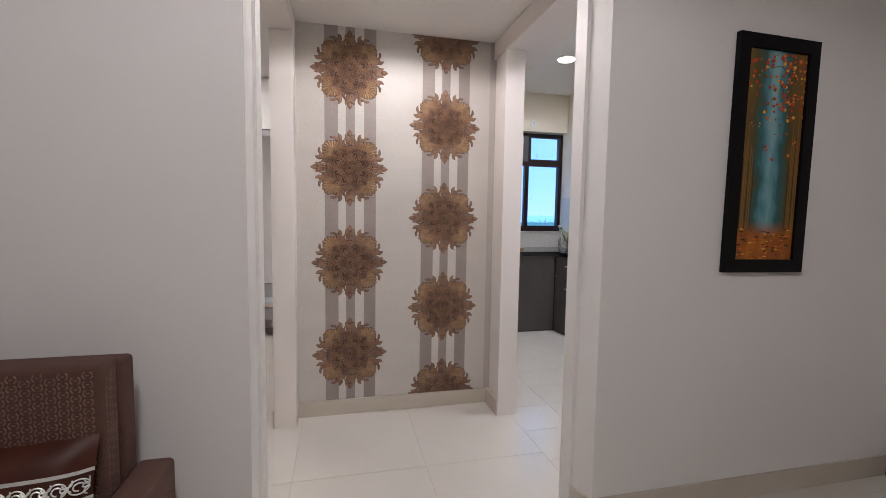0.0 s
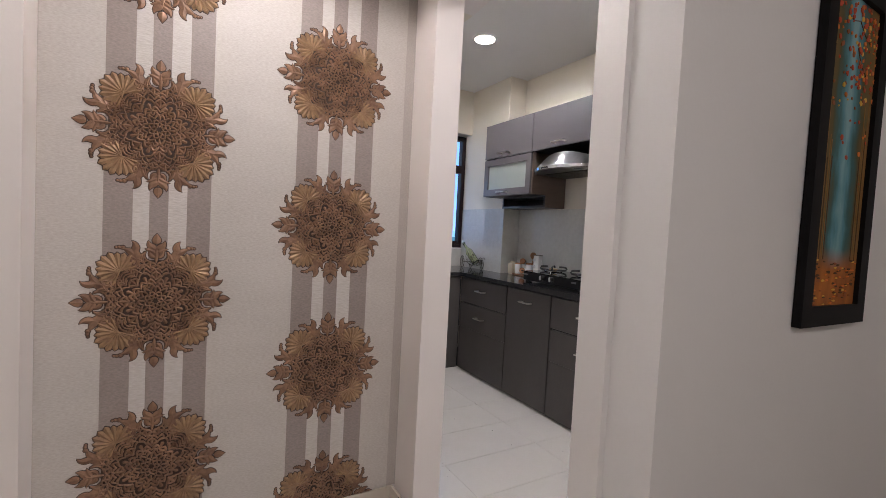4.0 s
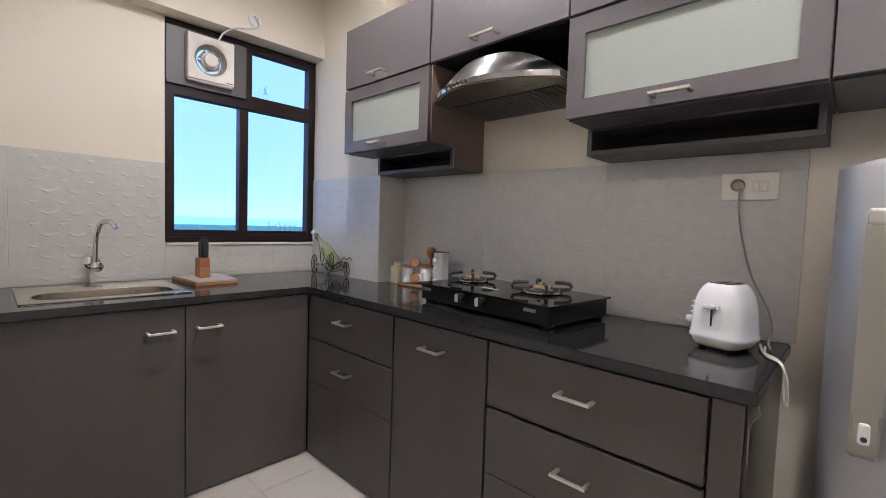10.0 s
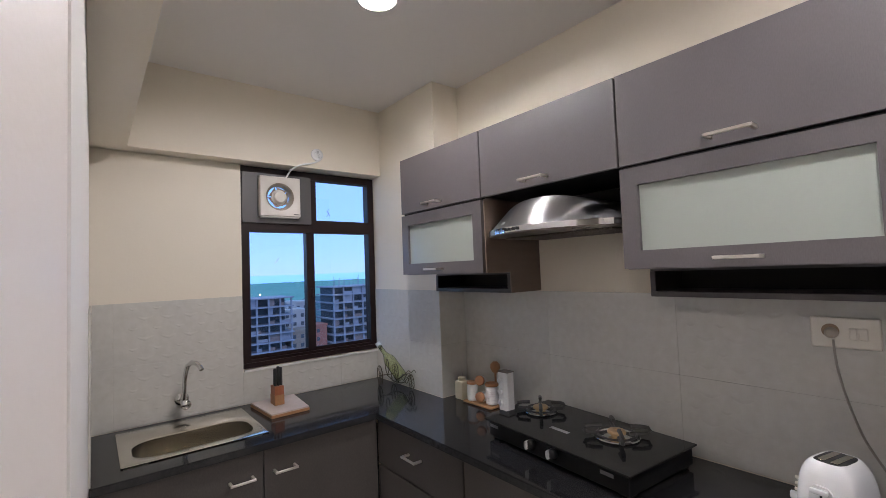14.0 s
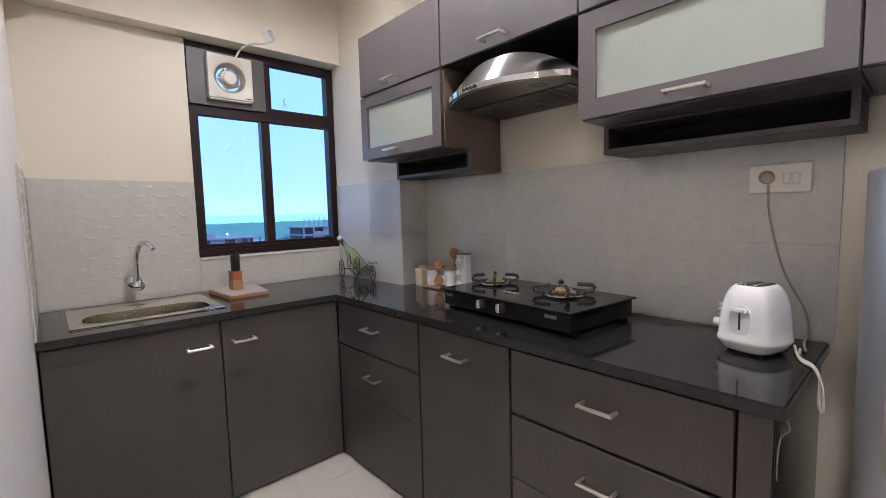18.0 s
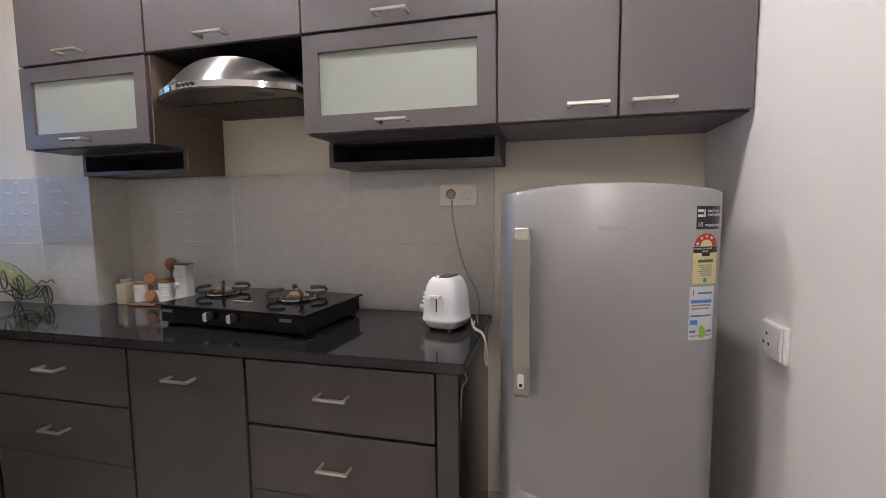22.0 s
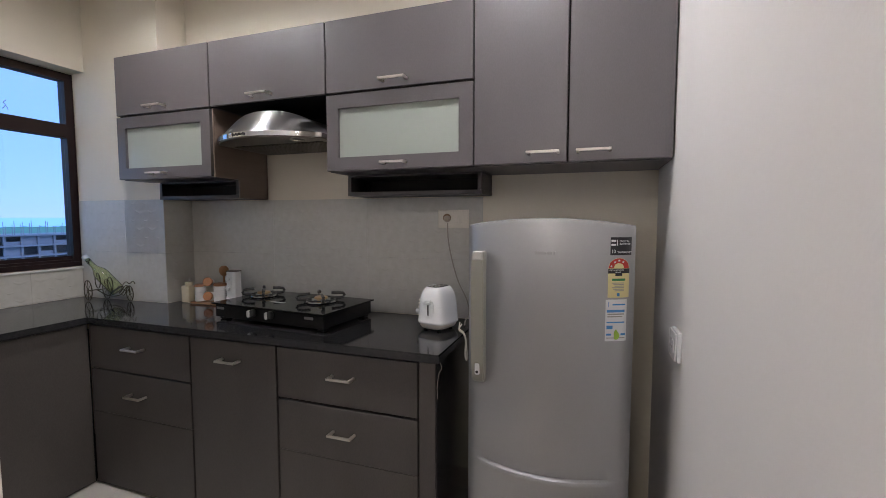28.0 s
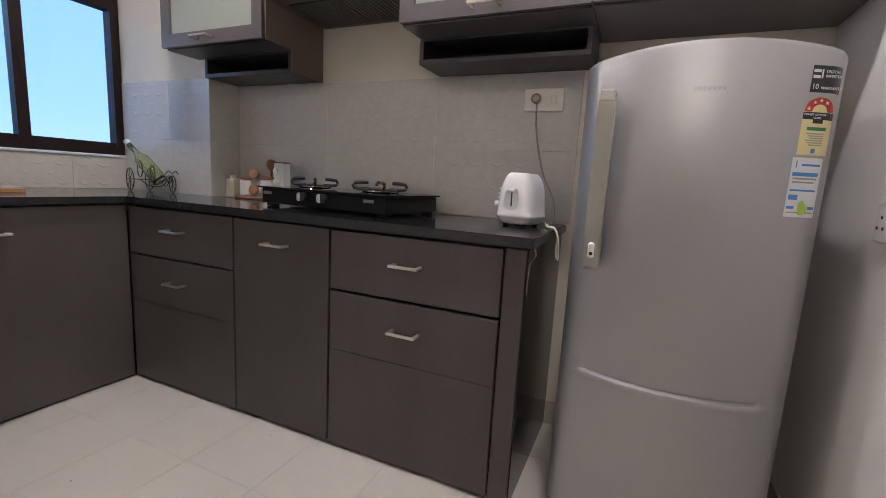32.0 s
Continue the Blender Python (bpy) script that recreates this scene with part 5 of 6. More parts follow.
GOLD2 = mat("pale_gold_shell", (0.4, 0.25, 0.138), 0.45, 0.2, other=(0.26, 0.155, 0.09), scale=40, amount=1.0, grain=0.2)
UMBER = mat("umber_outline", (0.045, 0.023, 0.015), 0.6, other=(0.07, 0.037, 0.024), scale=30)
PY0 = WPY - 0.002
paper = structure("wallpaper", boxes((0.6675, PY0, SK * 0.95, 1.8842, WPY - 0.0003, HZ - 0.0005)), PAPER, "silver-grey wallpaper with bronze medallions on taupe stripes", "wallpaper")


def stroke(bm, x, z, head, length, width, curl, y, rise, tip=0.72, n=8):
    """A curling leaf on the wall from its narrow stem to a rounded (tip below 0.8) or pointed end, with a raised midrib."""
    rows = []
    for k in range(n + 1):
        t = k / n
        full = math.sqrt(max(0.0, 1 - max(0.0, (t - tip) / (1 - tip)) ** 2)) if tip > 0.6 else math.sin(math.pi * min(1.0, 0.12 + 0.88 * t ** 0.8))
        w = width * 0.5 * (full * (0.3 + 0.7 * t ** 0.8 if tip > 0.6 else 1.0) + 0.03)
        h = head + curl * (t ** 1.5)
        c, s = math.cos(h), math.sin(h)
        rows.append((bm.verts.new((x - s * w, y, z + c * w)), bm.verts.new((x, y - rise * (0.45 + 0.55 * full), z)), bm.verts.new((x + s * w, y, z - c * w))))
        x, z = x + c * length / n, z + s * length / n
    for p, q in zip(rows, rows[1:]):
        bm.faces.new((p[1], q[1], q[0], p[0])), bm.faces.new((p[2], q[2], q[1], p[1]))


def bead(bm, x, z, r, y, rise):
    rim = [bm.verts.new((x + r * math.cos(math.pi * k / 4), y, z + r * math.sin(math.pi * k / 4))) for k in range(8)]
    top = bm.verts.new((x, y - rise, z))
    for k in range(8):
        bm.faces.new((rim[k], rim[(k + 1) % 8], top))


def shell_reach(d, a):
    """Hub of the shell on diagonal d, and how far it reaches from there in direction a: a square with round flanks."""
    hub = 0.152 * math.cos(d), 0.152 * math.sin(d)
    reach = 0.058
    for comp, o in ((math.cos(a), hub[0]), (math.sin(a), hub[1])):
        if comp * o > 1e-5:
            reach = min(reach, (0.16 - abs(o)) / abs(comp))
    return hub, reach * (1 - 0.3 * (abs((a - d) / 2.1) ** 3))


def shell_fan(bm, d, grow, y, rise):
    """A square-cornered fan of separate ribs on a diagonal."""
    for k in range(13):
        a = d + (k / 12 - 0.5) * 4.0
        (ox, oz), reach = shell_reach(d, a)
        stroke(bm, ox - 0.012 * math.cos(d), oz - 0.012 * math.sin(d), a, reach + 0.009 + grow, 0.31 * reach + 2 * grow, 0.0, y, rise, 0.88)


def medallion_strokes():
    """Leaves (x, z, heading, length, width, curl, tip) and beads (x, z, radius): one eighth, mirrored and turned to a whole."""
    leaves, beads = [], []
    rl = random.Random(21)
    seeds = []

    def acanthus(a, r, head, length, pairs, wide):
        """A lobed leaf: a midrib, pairs of curling lobes and a round end."""
        x, z = r * math.cos(a), r * math.sin(a)
        c, s = math.cos(head), math.sin(head)
        for i in range(pairs):
            t = 0.08 + 0.68 * i / pairs
            for side in (1, -1):
                seeds.append((x + c * length * t, z + s * length * t, head + side * 0.5, length * wide * (1.1 - 0.4 * t), length * rl.uniform(0.14, 0.2), side * rl.uniform(0.9, 2.0)))
        seeds.append((x + c * length * 0.62, z + s * length * 0.62, head, length * 0.42, length * 0.24, 0.0))

    for k in range(2):
        acanthus(math.pi / 4 * k, 0.004, math.pi / 4 * k, 0.04, 2, 0.42)
        acanthus(math.pi / 4 * k, 0.036, math.pi / 4 * k, 0.062, 3, 0.44)
    acanthus(math.pi / 8, 0.03, math.pi / 8, 0.054, 3, 0.42)
    acanthus(0.2, 0.078, 0.05, 0.056, 3, 0.42)
    acanthus(0.55, 0.08, 0.75, 0.05, 3, 0.42)
    acanthus(0.38, 0.092, 0.38, 0.05, 2, 0.46)
    acanthus(0.0, 0.096, 0.0, 0.05, 2, 0.42)
    acanthus(0.46, 0.102, 0.3, 0.05, 3, 0.44)
    acanthus(0.6, 0.098, 0.95, 0.046, 3, 0.44)
    acanthus(0.3, 0.112, 0.12, 0.042, 2, 0.46)
    for q in range(4):
        a0 = math.pi / 2 * q
        ca, sa = math.cos(a0), math.sin(a0)
        for s in (1, -1):
            def put(along, side):
                return along * ca - s * side * sa, along * sa + s * side * ca
            for x, z, h, ln, w, cu in seeds:
                leaves.append((*put(x, z), a0 + s * h, ln, w, s * cu, 0.72))
            for along, side, head, ln, w, cu, tip in (
                    # fleur on the axis: side leaves and calyx
                    (0.172, 0.001, 1.1, 0.038, 0.02, -1.3, 0.5), (0.160, 0.003, 1.0, 0.032, 0.015, 0.5, 0.5), (0.144, 0.006, 0.9, 0.03, 0.013, -1.4, 0.5),
                    # flanking leaf with its lower lobes
                    (0.128, 0.05, 0.35, 0.056, 0.03, -0.5, 0.5), (0.160, 0.06, -0.3, 0.042, 0.02, 1.5, 0.5), (0.150, 0.058, 0.7, 0.042, 0.019, 0.9, 0.5), (0.138, 0.052, 1.0, 0.032, 0.015, 1.0, 0.5), (0.132, 0.045, -0.2, 0.034, 0.014, -1.0, 0.5),
                    # scrolls that bind the fleur to the shells
                    (0.128, 0.012, 1.2, 0.05, 0.009, -2.4, 0.72), (0.120, 0.03, 0.5, 0.04, 0.011, 1.6, 0.72), (0.112, 0.052, 0.9, 0.04, 0.012, -1.5, 0.72), (0.118, 0.05, 0.1, 0.034, 0.012, 1.3, 0.72)):
                x, z = put(along, side)
                leaves.append((x, z, a0 + s * head, ln, w, s * cu, tip))
            beads += [(*put(0.176, 0.091), 0.0062), (*put(0.177, 0.101), 0.0048), (*put(0.176, 0.109), 0.0036)]
        leaves += [(ca * 0.19, sa * 0.19, a0, 0.034, 0.024, 0.0, 0.5), (ca * 0.142, sa * 0.142, a0, 0.04, 0.012, 0.0, 0.5)]
    return leaves, beads


LEAVES, BEADS = medallion_strokes()


def medallion_mesh(kind, grow, y, rise):
    bm = bmx()
    if kind != 1:
        for k, (x, z, head, ln, w, cu, tip) in enumerate(LEAVES):
            dy = 0.0 if kind is None else -0.0011 * (k * 7 % 5) / 5
            stroke(bm, x - math.cos(head) * grow, z - math.sin(head) * grow, head, ln + 2.0 * grow, w + 2 * grow, cu, y + dy, rise, tip)
        for x, z, r in BEADS:
            bead(bm, x, z, r + grow, y, rise)
    if kind != 0:
        for q in range(4):
            shell_fan(bm, math.pi / 4 + math.pi / 2 * q, grow, y, rise)
    return bm


def medallion(cx, cz):
    top = None
    for name, kind, grow, y, rise, m in (("backing", None, 0.0026, -0.0004, 0.0004, UMBER), ("leaf_relief", 0, 0.0, -0.001, 0.0032, GOLD), ("shell_relief", 1, 0.0, -0.0012, 0.0042, GOLD2)):
        bm = medallion_mesh(kind, grow, y, rise)
        if kind is None:
            prism(bm, [(0.132 * math.cos(a) * (1 + 0.05 * math.cos(8 * a)), 0.132 * math.sin(a) * (1 + 0.05 * math.cos(8 * a))) for a in [2 * math.pi * k / 64 for k in range(64)]], "y", -0.0007, 0.001)
        for lim, sgn in ((HZ - 0.001 - cz, 1), (SK * 0.95 + 0.001 - cz, -1)):
            if abs(lim) < 0.24:
                bmesh.ops.bisect_plane(bm, geom=bm.verts[:] + bm.edges[:] + bm.faces[:], plane_co=(0, 0, lim), plane_no=(0, 0, sgn), clear_outer=True)
        bmesh.ops.translate(bm, verts=bm.verts, vec=(cx, PY0 - 0.0012, cz))
        me = bpy.data.meshes.new(name)
        bm.to_mesh(me)
        bm.free()
        me.materials.append(m)
        ob = new("medallion" if top is None else name, me)
        ob.parent = top or paper
        tagged(ob, kind="stuff" if top else "")
        top = top or ob


for cx in (0.973, 1.555):
    for o0, o1, m in ((-0.145, -0.068, STRIPE), (-0.023, 0.03, STRIPE), (0.084, 0.155, STRIPE), (-0.0675, -0.0235, PALE), (0.0305, 0.0835, PALE)):
        part("stripe", boxes((cx + o0, PY0 - 0.0008, SK * 0.95 + 0.001, cx + o1, PY0 - 0.0001, HZ - 0.001)), m, paper)
# band a little darker than the paper along its right edge
part("edge_band", boxes((1.843, PY0 - 0.0008, SK * 0.95 + 0.001, 1.884, PY0 - 0.0001, HZ - 0.001)), mat("darker_edge_tone", (0.47, 0.425, 0.39), 0.5, other=(0.42, 0.38, 0.35), scale=12, grain=0.2, grain_scale=260, bump=0.35), paper)
for cz in (2.083, 1.514, 0.948, 0.382):
    medallion(0.973, cz)
for cz in (2.335, 1.79, 1.222, 0.657, 0.092):
    medallion(1.555, cz)

# ---- marks left on the window glass ----
GLUE = mat("old_glue", (0.16, 0.15, 0.14), 0.7)
part("glue_mark", tube(bmx(), smooth_path([(3.266, WY + 0.0405, 2.012), (3.254, WY + 0.0405, 1.996), (3.262, WY + 0.0405, 1.984), (3.248, WY + 0.0405, 1.962)]), 0.0016, 5), GLUE, window, "dark glue residue")
part("glue_mark", tube(bmx(), smooth_path([(3.262, WY + 0.0405, 1.984), (3.27, WY + 0.0405, 1.97), (3.272, WY + 0.0405, 1.96)]), 0.0013, 5), GLUE, window, "dark glue residue")
# white bar draws the scratch together with the highlight on it
part("scratch", tube(bmx(), [(2.906, WY + 0.0405, 1.657), (2.932, WY + 0.0405, 1.692)], 0.0012, 5), WHITE_PLASTIC, window, "pale scratch and its glint on the glass")

# ---- wall tiles with wave relief ----


def crescents(bm, u0, v0, u1, v1, put, rise):
    """Raised smile-shaped ridges in staggered rows over a tile."""
    v = math.ceil((v0 + 0.012) / 0.05) * 0.05
    while v < v1 - 0.012:
        row = round(v / 0.05)
        wide = row % 2 == 0
        w = 0.038 if wide else 0.019
        u = math.ceil((u0 + 0.01) / 0.1) * 0.1 - 0.1 + (0.05 if wide else 0.0)
        while u < u1:
            if u - w > u0 + 0.004 and u + w < u1 - 0.004:
                n = 6
                lines = []
                for k in range(n + 1):
                    t = 2 * k / n - 1
                    zz = v + (0.015 if wide else 0.008) * abs(t) ** 1.35 - 0.006
                    th = (0.0085 if wide else 0.006) * math.sqrt(max(0.0, 1 - t * t)) + 0.0004
                    if zz + th > v1 - 0.003 or zz - th < v0 + 0.003:
                        break
                    lines.append([bm.verts.new(put(u + t * w, zz - th, 0.0)), bm.verts.new(put(u + t * w, zz - th * 0.2, rise * (1 - t * t))), bm.verts.new(put(u + t * w, zz + th, 0.0))])
                if len(lines) == n + 1:
                    for a, b in zip(lines, lines[1:]):
                        bm.faces.new((a[0], b[0], b[1], a[1])), bm.faces.new((a[1], b[1], b[2], a[2]))
            u += 0.1
        v += 0.05


def tile_wall(parent, put, us, vs, rise=0.0015, t=0.008):
    """Tiles between the joint lines us and vs; put maps (u, v, height) into the world."""
    g = 0.0003
    for u0, u1 in zip(us, us[1:]):
        for v0, v1 in zip(vs, vs[1:]):
            bm = bmx()
            a, b, c, d = u0 + g, u1 - g, v0 + g, v1 - g
            e = 0.0005
            lo = [bm.verts.new(put(*p, -t + 0.0006)) for p in ((a, c), (b, c), (b, d), (a, d))]
            mid = [bm.verts.new(put(*p, -e)) for p in ((a, c), (b, c), (b, d), (a, d))]
            hi = [bm.verts.new(put(*p, 0.0)) for p in ((a + e, c + e), (b - e, c + e), (b - e, d - e), (a + e, d - e))]
            bm.faces.new(hi)
            for p, q in ((lo, mid), (mid, hi)):
                for k in range(4):
                    bm.faces.new((p[k], p[(k + 1) % 4], q[(k + 1) % 4], q[k]))
            crescents(bm, u0, v0, u1, v1, put, rise)
            part("wall_tile", bm, TILE, parent, smooth=False)


TT = 0.008
T0, TJ, T1 = WT1 + 0.0005, 1.158, 1.462
O = bpy.data.objects
tile_wall(O["wall_east"], lambda u, v, h: (KX - TT - h, u, v), (3.93, 4.55, 5.15, 5.758), (T0, TJ, T1), 0.0009)
tile_wall(O["column"], lambda u, v, h: (3.58 - TT - h, u, v), (5.753, 6.07, 6.469), (T0, TJ, 1.468), 0.0012)
tile_wall(O["column"], lambda u, v, h: (u, 5.76 - TT - h, v), (3.573, KX - TT - 0.001), (T0, TJ, T1))
tile_wall(O["wall_window"], lambda u, v, h: (u, WY - TT - h, v), (LX + TT + 0.001, 2.12, 2.708), (T0, 1.17, 1.478))
tile_wall(O["wall_window"], lambda u, v, h: (u, WY - TT - h, v), (2.708, 3.30, 3.571), (T0, 1.0465))
tile_wall(O["wall_west"], lambda u, v, h: (LX + TT + h, u, v), (5.80, 6.1, WY - 0.001), (T0, 1.17, 1.478))

# ---- painting ----
pm = Matrix.Translation((2.677, PY, 1.509)) @ pose(0, 0, 0, 0, 0.7, 0)
pic = thing("framed_painting", (2.669, PY, 1.01), "tall black-framed oil painting of an autumn forest path", "painting")


def on_pic(name, bm, m, parent=None, label="", smooth=False):
    bmesh.ops.transform(bm, matrix=pm, verts=bm.verts)
    return part(name, bm, m, parent or pic, label, smooth)


FRAME_BLACK = mat("black_frame", (0.007, 0.006, 0.006), 0.6, other=(0.012, 0.01, 0.01), scale=20, grain=0.15, spec=0.12)
PW, PH, FRW = 0.2075, 0.488, 0.055
on_pic("frame", boxes((-PW, -0.024, -PH, -PW + FRW, -0.002, PH), (PW - FRW, -0.024, -PH, PW, -0.002, PH), (-PW + FRW, -0.024, -PH, PW - FRW, -0.002, -PH + FRW), (-PW + FRW, -0.024, PH - FRW, PW - FRW, -0.002, PH)), FRAME_BLACK, None, "black wooden frame")
cw, ch = PW - FRW, PH - FRW
canvas = bpy.data.materials.new("forest_oil_paint")
canvas.use_nodes = True
cn, cl = canvas.node_tree.nodes, canvas.node_tree.links
cp = cn["Principled BSDF"]
cp.inputs["Roughness"].default_value = 0.6
cp.inputs["Specular IOR Level"].default_value = 0.15
tcn, sep = cn.new("ShaderNodeTexCoord"), cn.new("ShaderNodeSeparateXYZ")
cl.new(tcn.outputs["Generated"], sep.inputs[0])
wob = cn.new("ShaderNodeTexNoise")
wob.inputs["Scale"].default_value, wob.inputs["Detail"].default_value = 7, 5
cl.new(tcn.outputs["Generated"], wob.inputs[0])


def calc(op, a, b):
    m = cn.new("ShaderNodeMath")
    m.operation = op
    for k, v in enumerate((a, b)):
        if isinstance(v, (int, float)):
            m.inputs[k].default_value = v
        else:
            cl.new(v, m.inputs[k])
    return m.outputs[0]


off = calc("MULTIPLY", calc("SUBTRACT", wob.outputs[0], 0.5), 0.34)
dist = calc("ADD", calc("ABSOLUTE", calc("SUBTRACT", sep.outputs[0], 0.5), 0), off)
side = cn.new("ShaderNodeValToRGB")
side.color_ramp.elements[0].position, side.color_ramp.elements[0].color = 0.0, (0.24, 0.42, 0.46, 1)
side.color_ramp.elements[1].position, side.color_ramp.elements[1].color = 0.5, (0.26, 0.12, 0.035, 1)
for p, c in ((0.09, (0.11, 0.29, 0.34)), (0.19, (0.045, 0.13, 0.125)), (0.29, (0.1, 0.085, 0.035)), (0.4, (0.19, 0.11, 0.035))):
    e = side.color_ramp.elements.new(p)
    e.color = (*c, 1)
cl.new(dist, side.inputs[0])
low = cn.new("ShaderNodeValToRGB")
low.color_ramp.elements[0].position, low.color_ramp.elements[0].color = 0.0, (0.09, 0.035, 0.012, 1)
low.color_ramp.elements[1].position, low.color_ramp.elements[1].color = 1.0, (0.75, 0.24, 0.04, 1)
e = low.color_ramp.elements.new(0.45)
e.color = (0.36, 0.11, 0.025, 1)
cl.new(wob.outputs[0], low.inputs[0])
mask = cn.new("ShaderNodeMapRange")
mask.inputs["From Min"].default_value, mask.inputs["From Max"].default_value = 0.19, 0.12
cl.new(calc("ADD", sep.outputs[2], calc("MULTIPLY", off, 0.12)), mask.inputs[0])
mx = cn.new("ShaderNodeMix")
mx.data_type = "RGBA"
cl.new(mask.outputs[0], mx.inputs[0]), cl.new(side.outputs[0], mx.inputs[6]), cl.new(low.outputs[0], mx.inputs[7])
cl.new(mx.outputs[2], cp.inputs["Base Color"])
cv = on_pic("canvas", box(bmx(), -cw, -0.012, -ch, cw, -0.003, ch), canvas, None, "oil paint canvas of a misty forest")
rnd = random.Random(4)
DABS = [mat("paint_dab_%s" % n, c, 0.6, spec=0.15) for n, c in (("orange", (0.75, 0.2, 0.04)), ("red", (0.55, 0.08, 0.035)), ("yellow", (0.8, 0.46, 0.08)), ("brown", (0.1, 0.045, 0.02)), ("rust", (0.33, 0.1, 0.04)))]


def dab(x, z, r, m, flat=0.6):
    a0 = rnd.random() * 3
    pts = []
    for k in range(7):
        a = a0 + 2 * math.pi * k / 7
        q = r * rnd.uniform(0.7, 1.15)
        pts.append((max(-cw + 0.001, min(cw - 0.001, x + q * math.cos(a))), max(-ch + 0.001, min(ch - 0.001, z + q * flat * math.sin(a)))))
    on_pic("paint_dab", prism(bmx(), pts, "y", -0.0136 - rnd.random() * 0.0006, -0.0119), m, cv)


for _ in range(190):
    z = ch - abs(rnd.gauss(0, 0.17)) - 0.01
    x = max(-cw, min(cw, rnd.gauss(0.06, 0.06) if rnd.random() < 0.7 else rnd.uniform(-cw, cw)))
    dab(x, z, rnd.uniform(0.003, 0.0095), DABS[rnd.choice((0, 0, 1, 1, 1, 2, 4))], 0.9)
for _ in range(95):
    dab(rnd.uniform(-cw, cw), -ch + rnd.uniform(0.0, 0.13), rnd.uniform(0.005, 0.012), DABS[rnd.choice((0, 2, 3, 3, 3, 4))], 0.32)
TRUNK = mat("painted_trunk", (0.3, 0.15, 0.05), 0.6, spec=0.15)
for k in range(14):
    x = -cw + 0.005 + k * 0.0092 if k < 8 else cw - 0.005 - (k - 8) * 0.0095
    on_pic("painted_trunk", boxes((x - 0.0012, -0.013, -ch + 0.13, x + 0.0015, -0.0119, rnd.uniform(-0.05, 0.3))), DABS[3] if k % 3 == 1 else TRUNK, cv)
for pts in (((-0.06, 0.37), (-0.02, 0.365), (0.02, 0.375), (0.06, 0.345), (0.1, 0.33)), ((0.02, 0.3), (0.05, 0.26), (0.09, 0.235))):
    on_pic("painted_branch", tube(bmx(), [(x, -0.0125, z) for x, z in pts], 0.0014, 5), DABS[3], cv)
on_pic("hook", tube(bmx(), [(-0.01, -0.006, PH), (0.0, -0.006, PH + 0.012), (0.01, -0.006, PH)], 0.0015, 5), IRON)

# ---- armchair with a cushion ----
UPH = mat("brown_woven_upholstery", (0.098, 0.045, 0.033), 0.85, other=(0.068, 0.031, 0.023), scale=30, grain=0.35, grain_scale=260, bump=0.5)
MOTIF = mat("woven_motif", (0.21, 0.115, 0.082), 0.75, other=(0.14, 0.077, 0.056), scale=30, grain=0.3)
SATIN = mat("brown_satin", (0.075, 0.02, 0.01), 0.5, other=(0.048, 0.012, 0.007), scale=9, amount=1.0, bump=0.06, spec=0.3)
SILVER = mat("silver_brocade", (0.8, 0.79, 0.75), 0.35, 0.45, other=(0.55, 0.53, 0.48), scale=60, grain=0.3)
ch_ = thing("armchair", (0.08, 2.65, 0), "brown patterned fabric armchair against the wall", "armchair")
part("back_frame", box(bmx(), -0.36, 2.825, 0.1, 0.343, 2.90, 0.845, 0.014, 3), UPH, ch_, smooth=True)
bk = part("back_cushion", box(bmx(), -0.34, 2.735, 0.36, 0.336, 2.823, 0.862, 0.018, 4), UPH, ch_, "padded patterned back", smooth=True)
for ax in (-0.46, 0.345):
    part("arm", box(bmx(), ax, 2.16, 0.1, ax + 0.095, 2.9, 0.53, 0.016, 3), UPH, ch_, smooth=True)
part("seat", box(bmx(), -0.36, 2.16, 0.2, 0.34, 2.733, 0.42, 0.04, 4), UPH, ch_, "padded seat", smooth=True)
for fx in (-0.42, 0.4):
    for fy in (2.22, 2.86):
        part("foot", cyl(bmx(), (fx, fy, 0.0), (fx, fy, 0.1), 0.018, 0.024, 12), DARK, ch_)
bm = bmx()


def ring_motifs(u0, u1, v0, v1, put):
    """Chains of facing half rings over a rectangle of fabric."""
    for r in range(int((v1 - v0) / 0.0225)):
        for c in range(int((u1 - u0) / 0.026)):
            u, v = u0 + 0.013 + c * 0.026, v0 + 0.011 + r * 0.0225 + (0.011 if c % 2 else 0)
            if v > v1 - 0.006:
                continue
            for a0 in (-1.0, 2.14):
                tube(bm, [put(u + 0.0105 * math.cos(a), v + 0.0095 * math.sin(a)) for a in [a0 + 2.0 * k / 5 for k in range(6)]], 0.0031, 4)
            tube(bm, [put(u - 0.0035, v), put(u + 0.0035, v)], 0.0024, 4)


ring_motifs(-0.33, 0.331, 0.40, 0.852, lambda u, v: (u, 2.7358 + max(0.0, v - 0.846) * 0.5 + max(0.0, u - 0.32) * 0.3, v))
ring_motifs(2.752, 2.815, 0.40, 0.845, lambda u, v: (0.3345, u, v))
ring_motifs(2.2, 2.88, 0.14, 0.49, lambda u, v: (0.4386, u, v))
tagged(part("motif", bm, MOTIF, bk, "woven ring motifs"), kind="stuff")
cu = thing("cushion", (0.12, 2.66, 0.42), "dark brown satin cushion with a silver brocade band", "cushion")


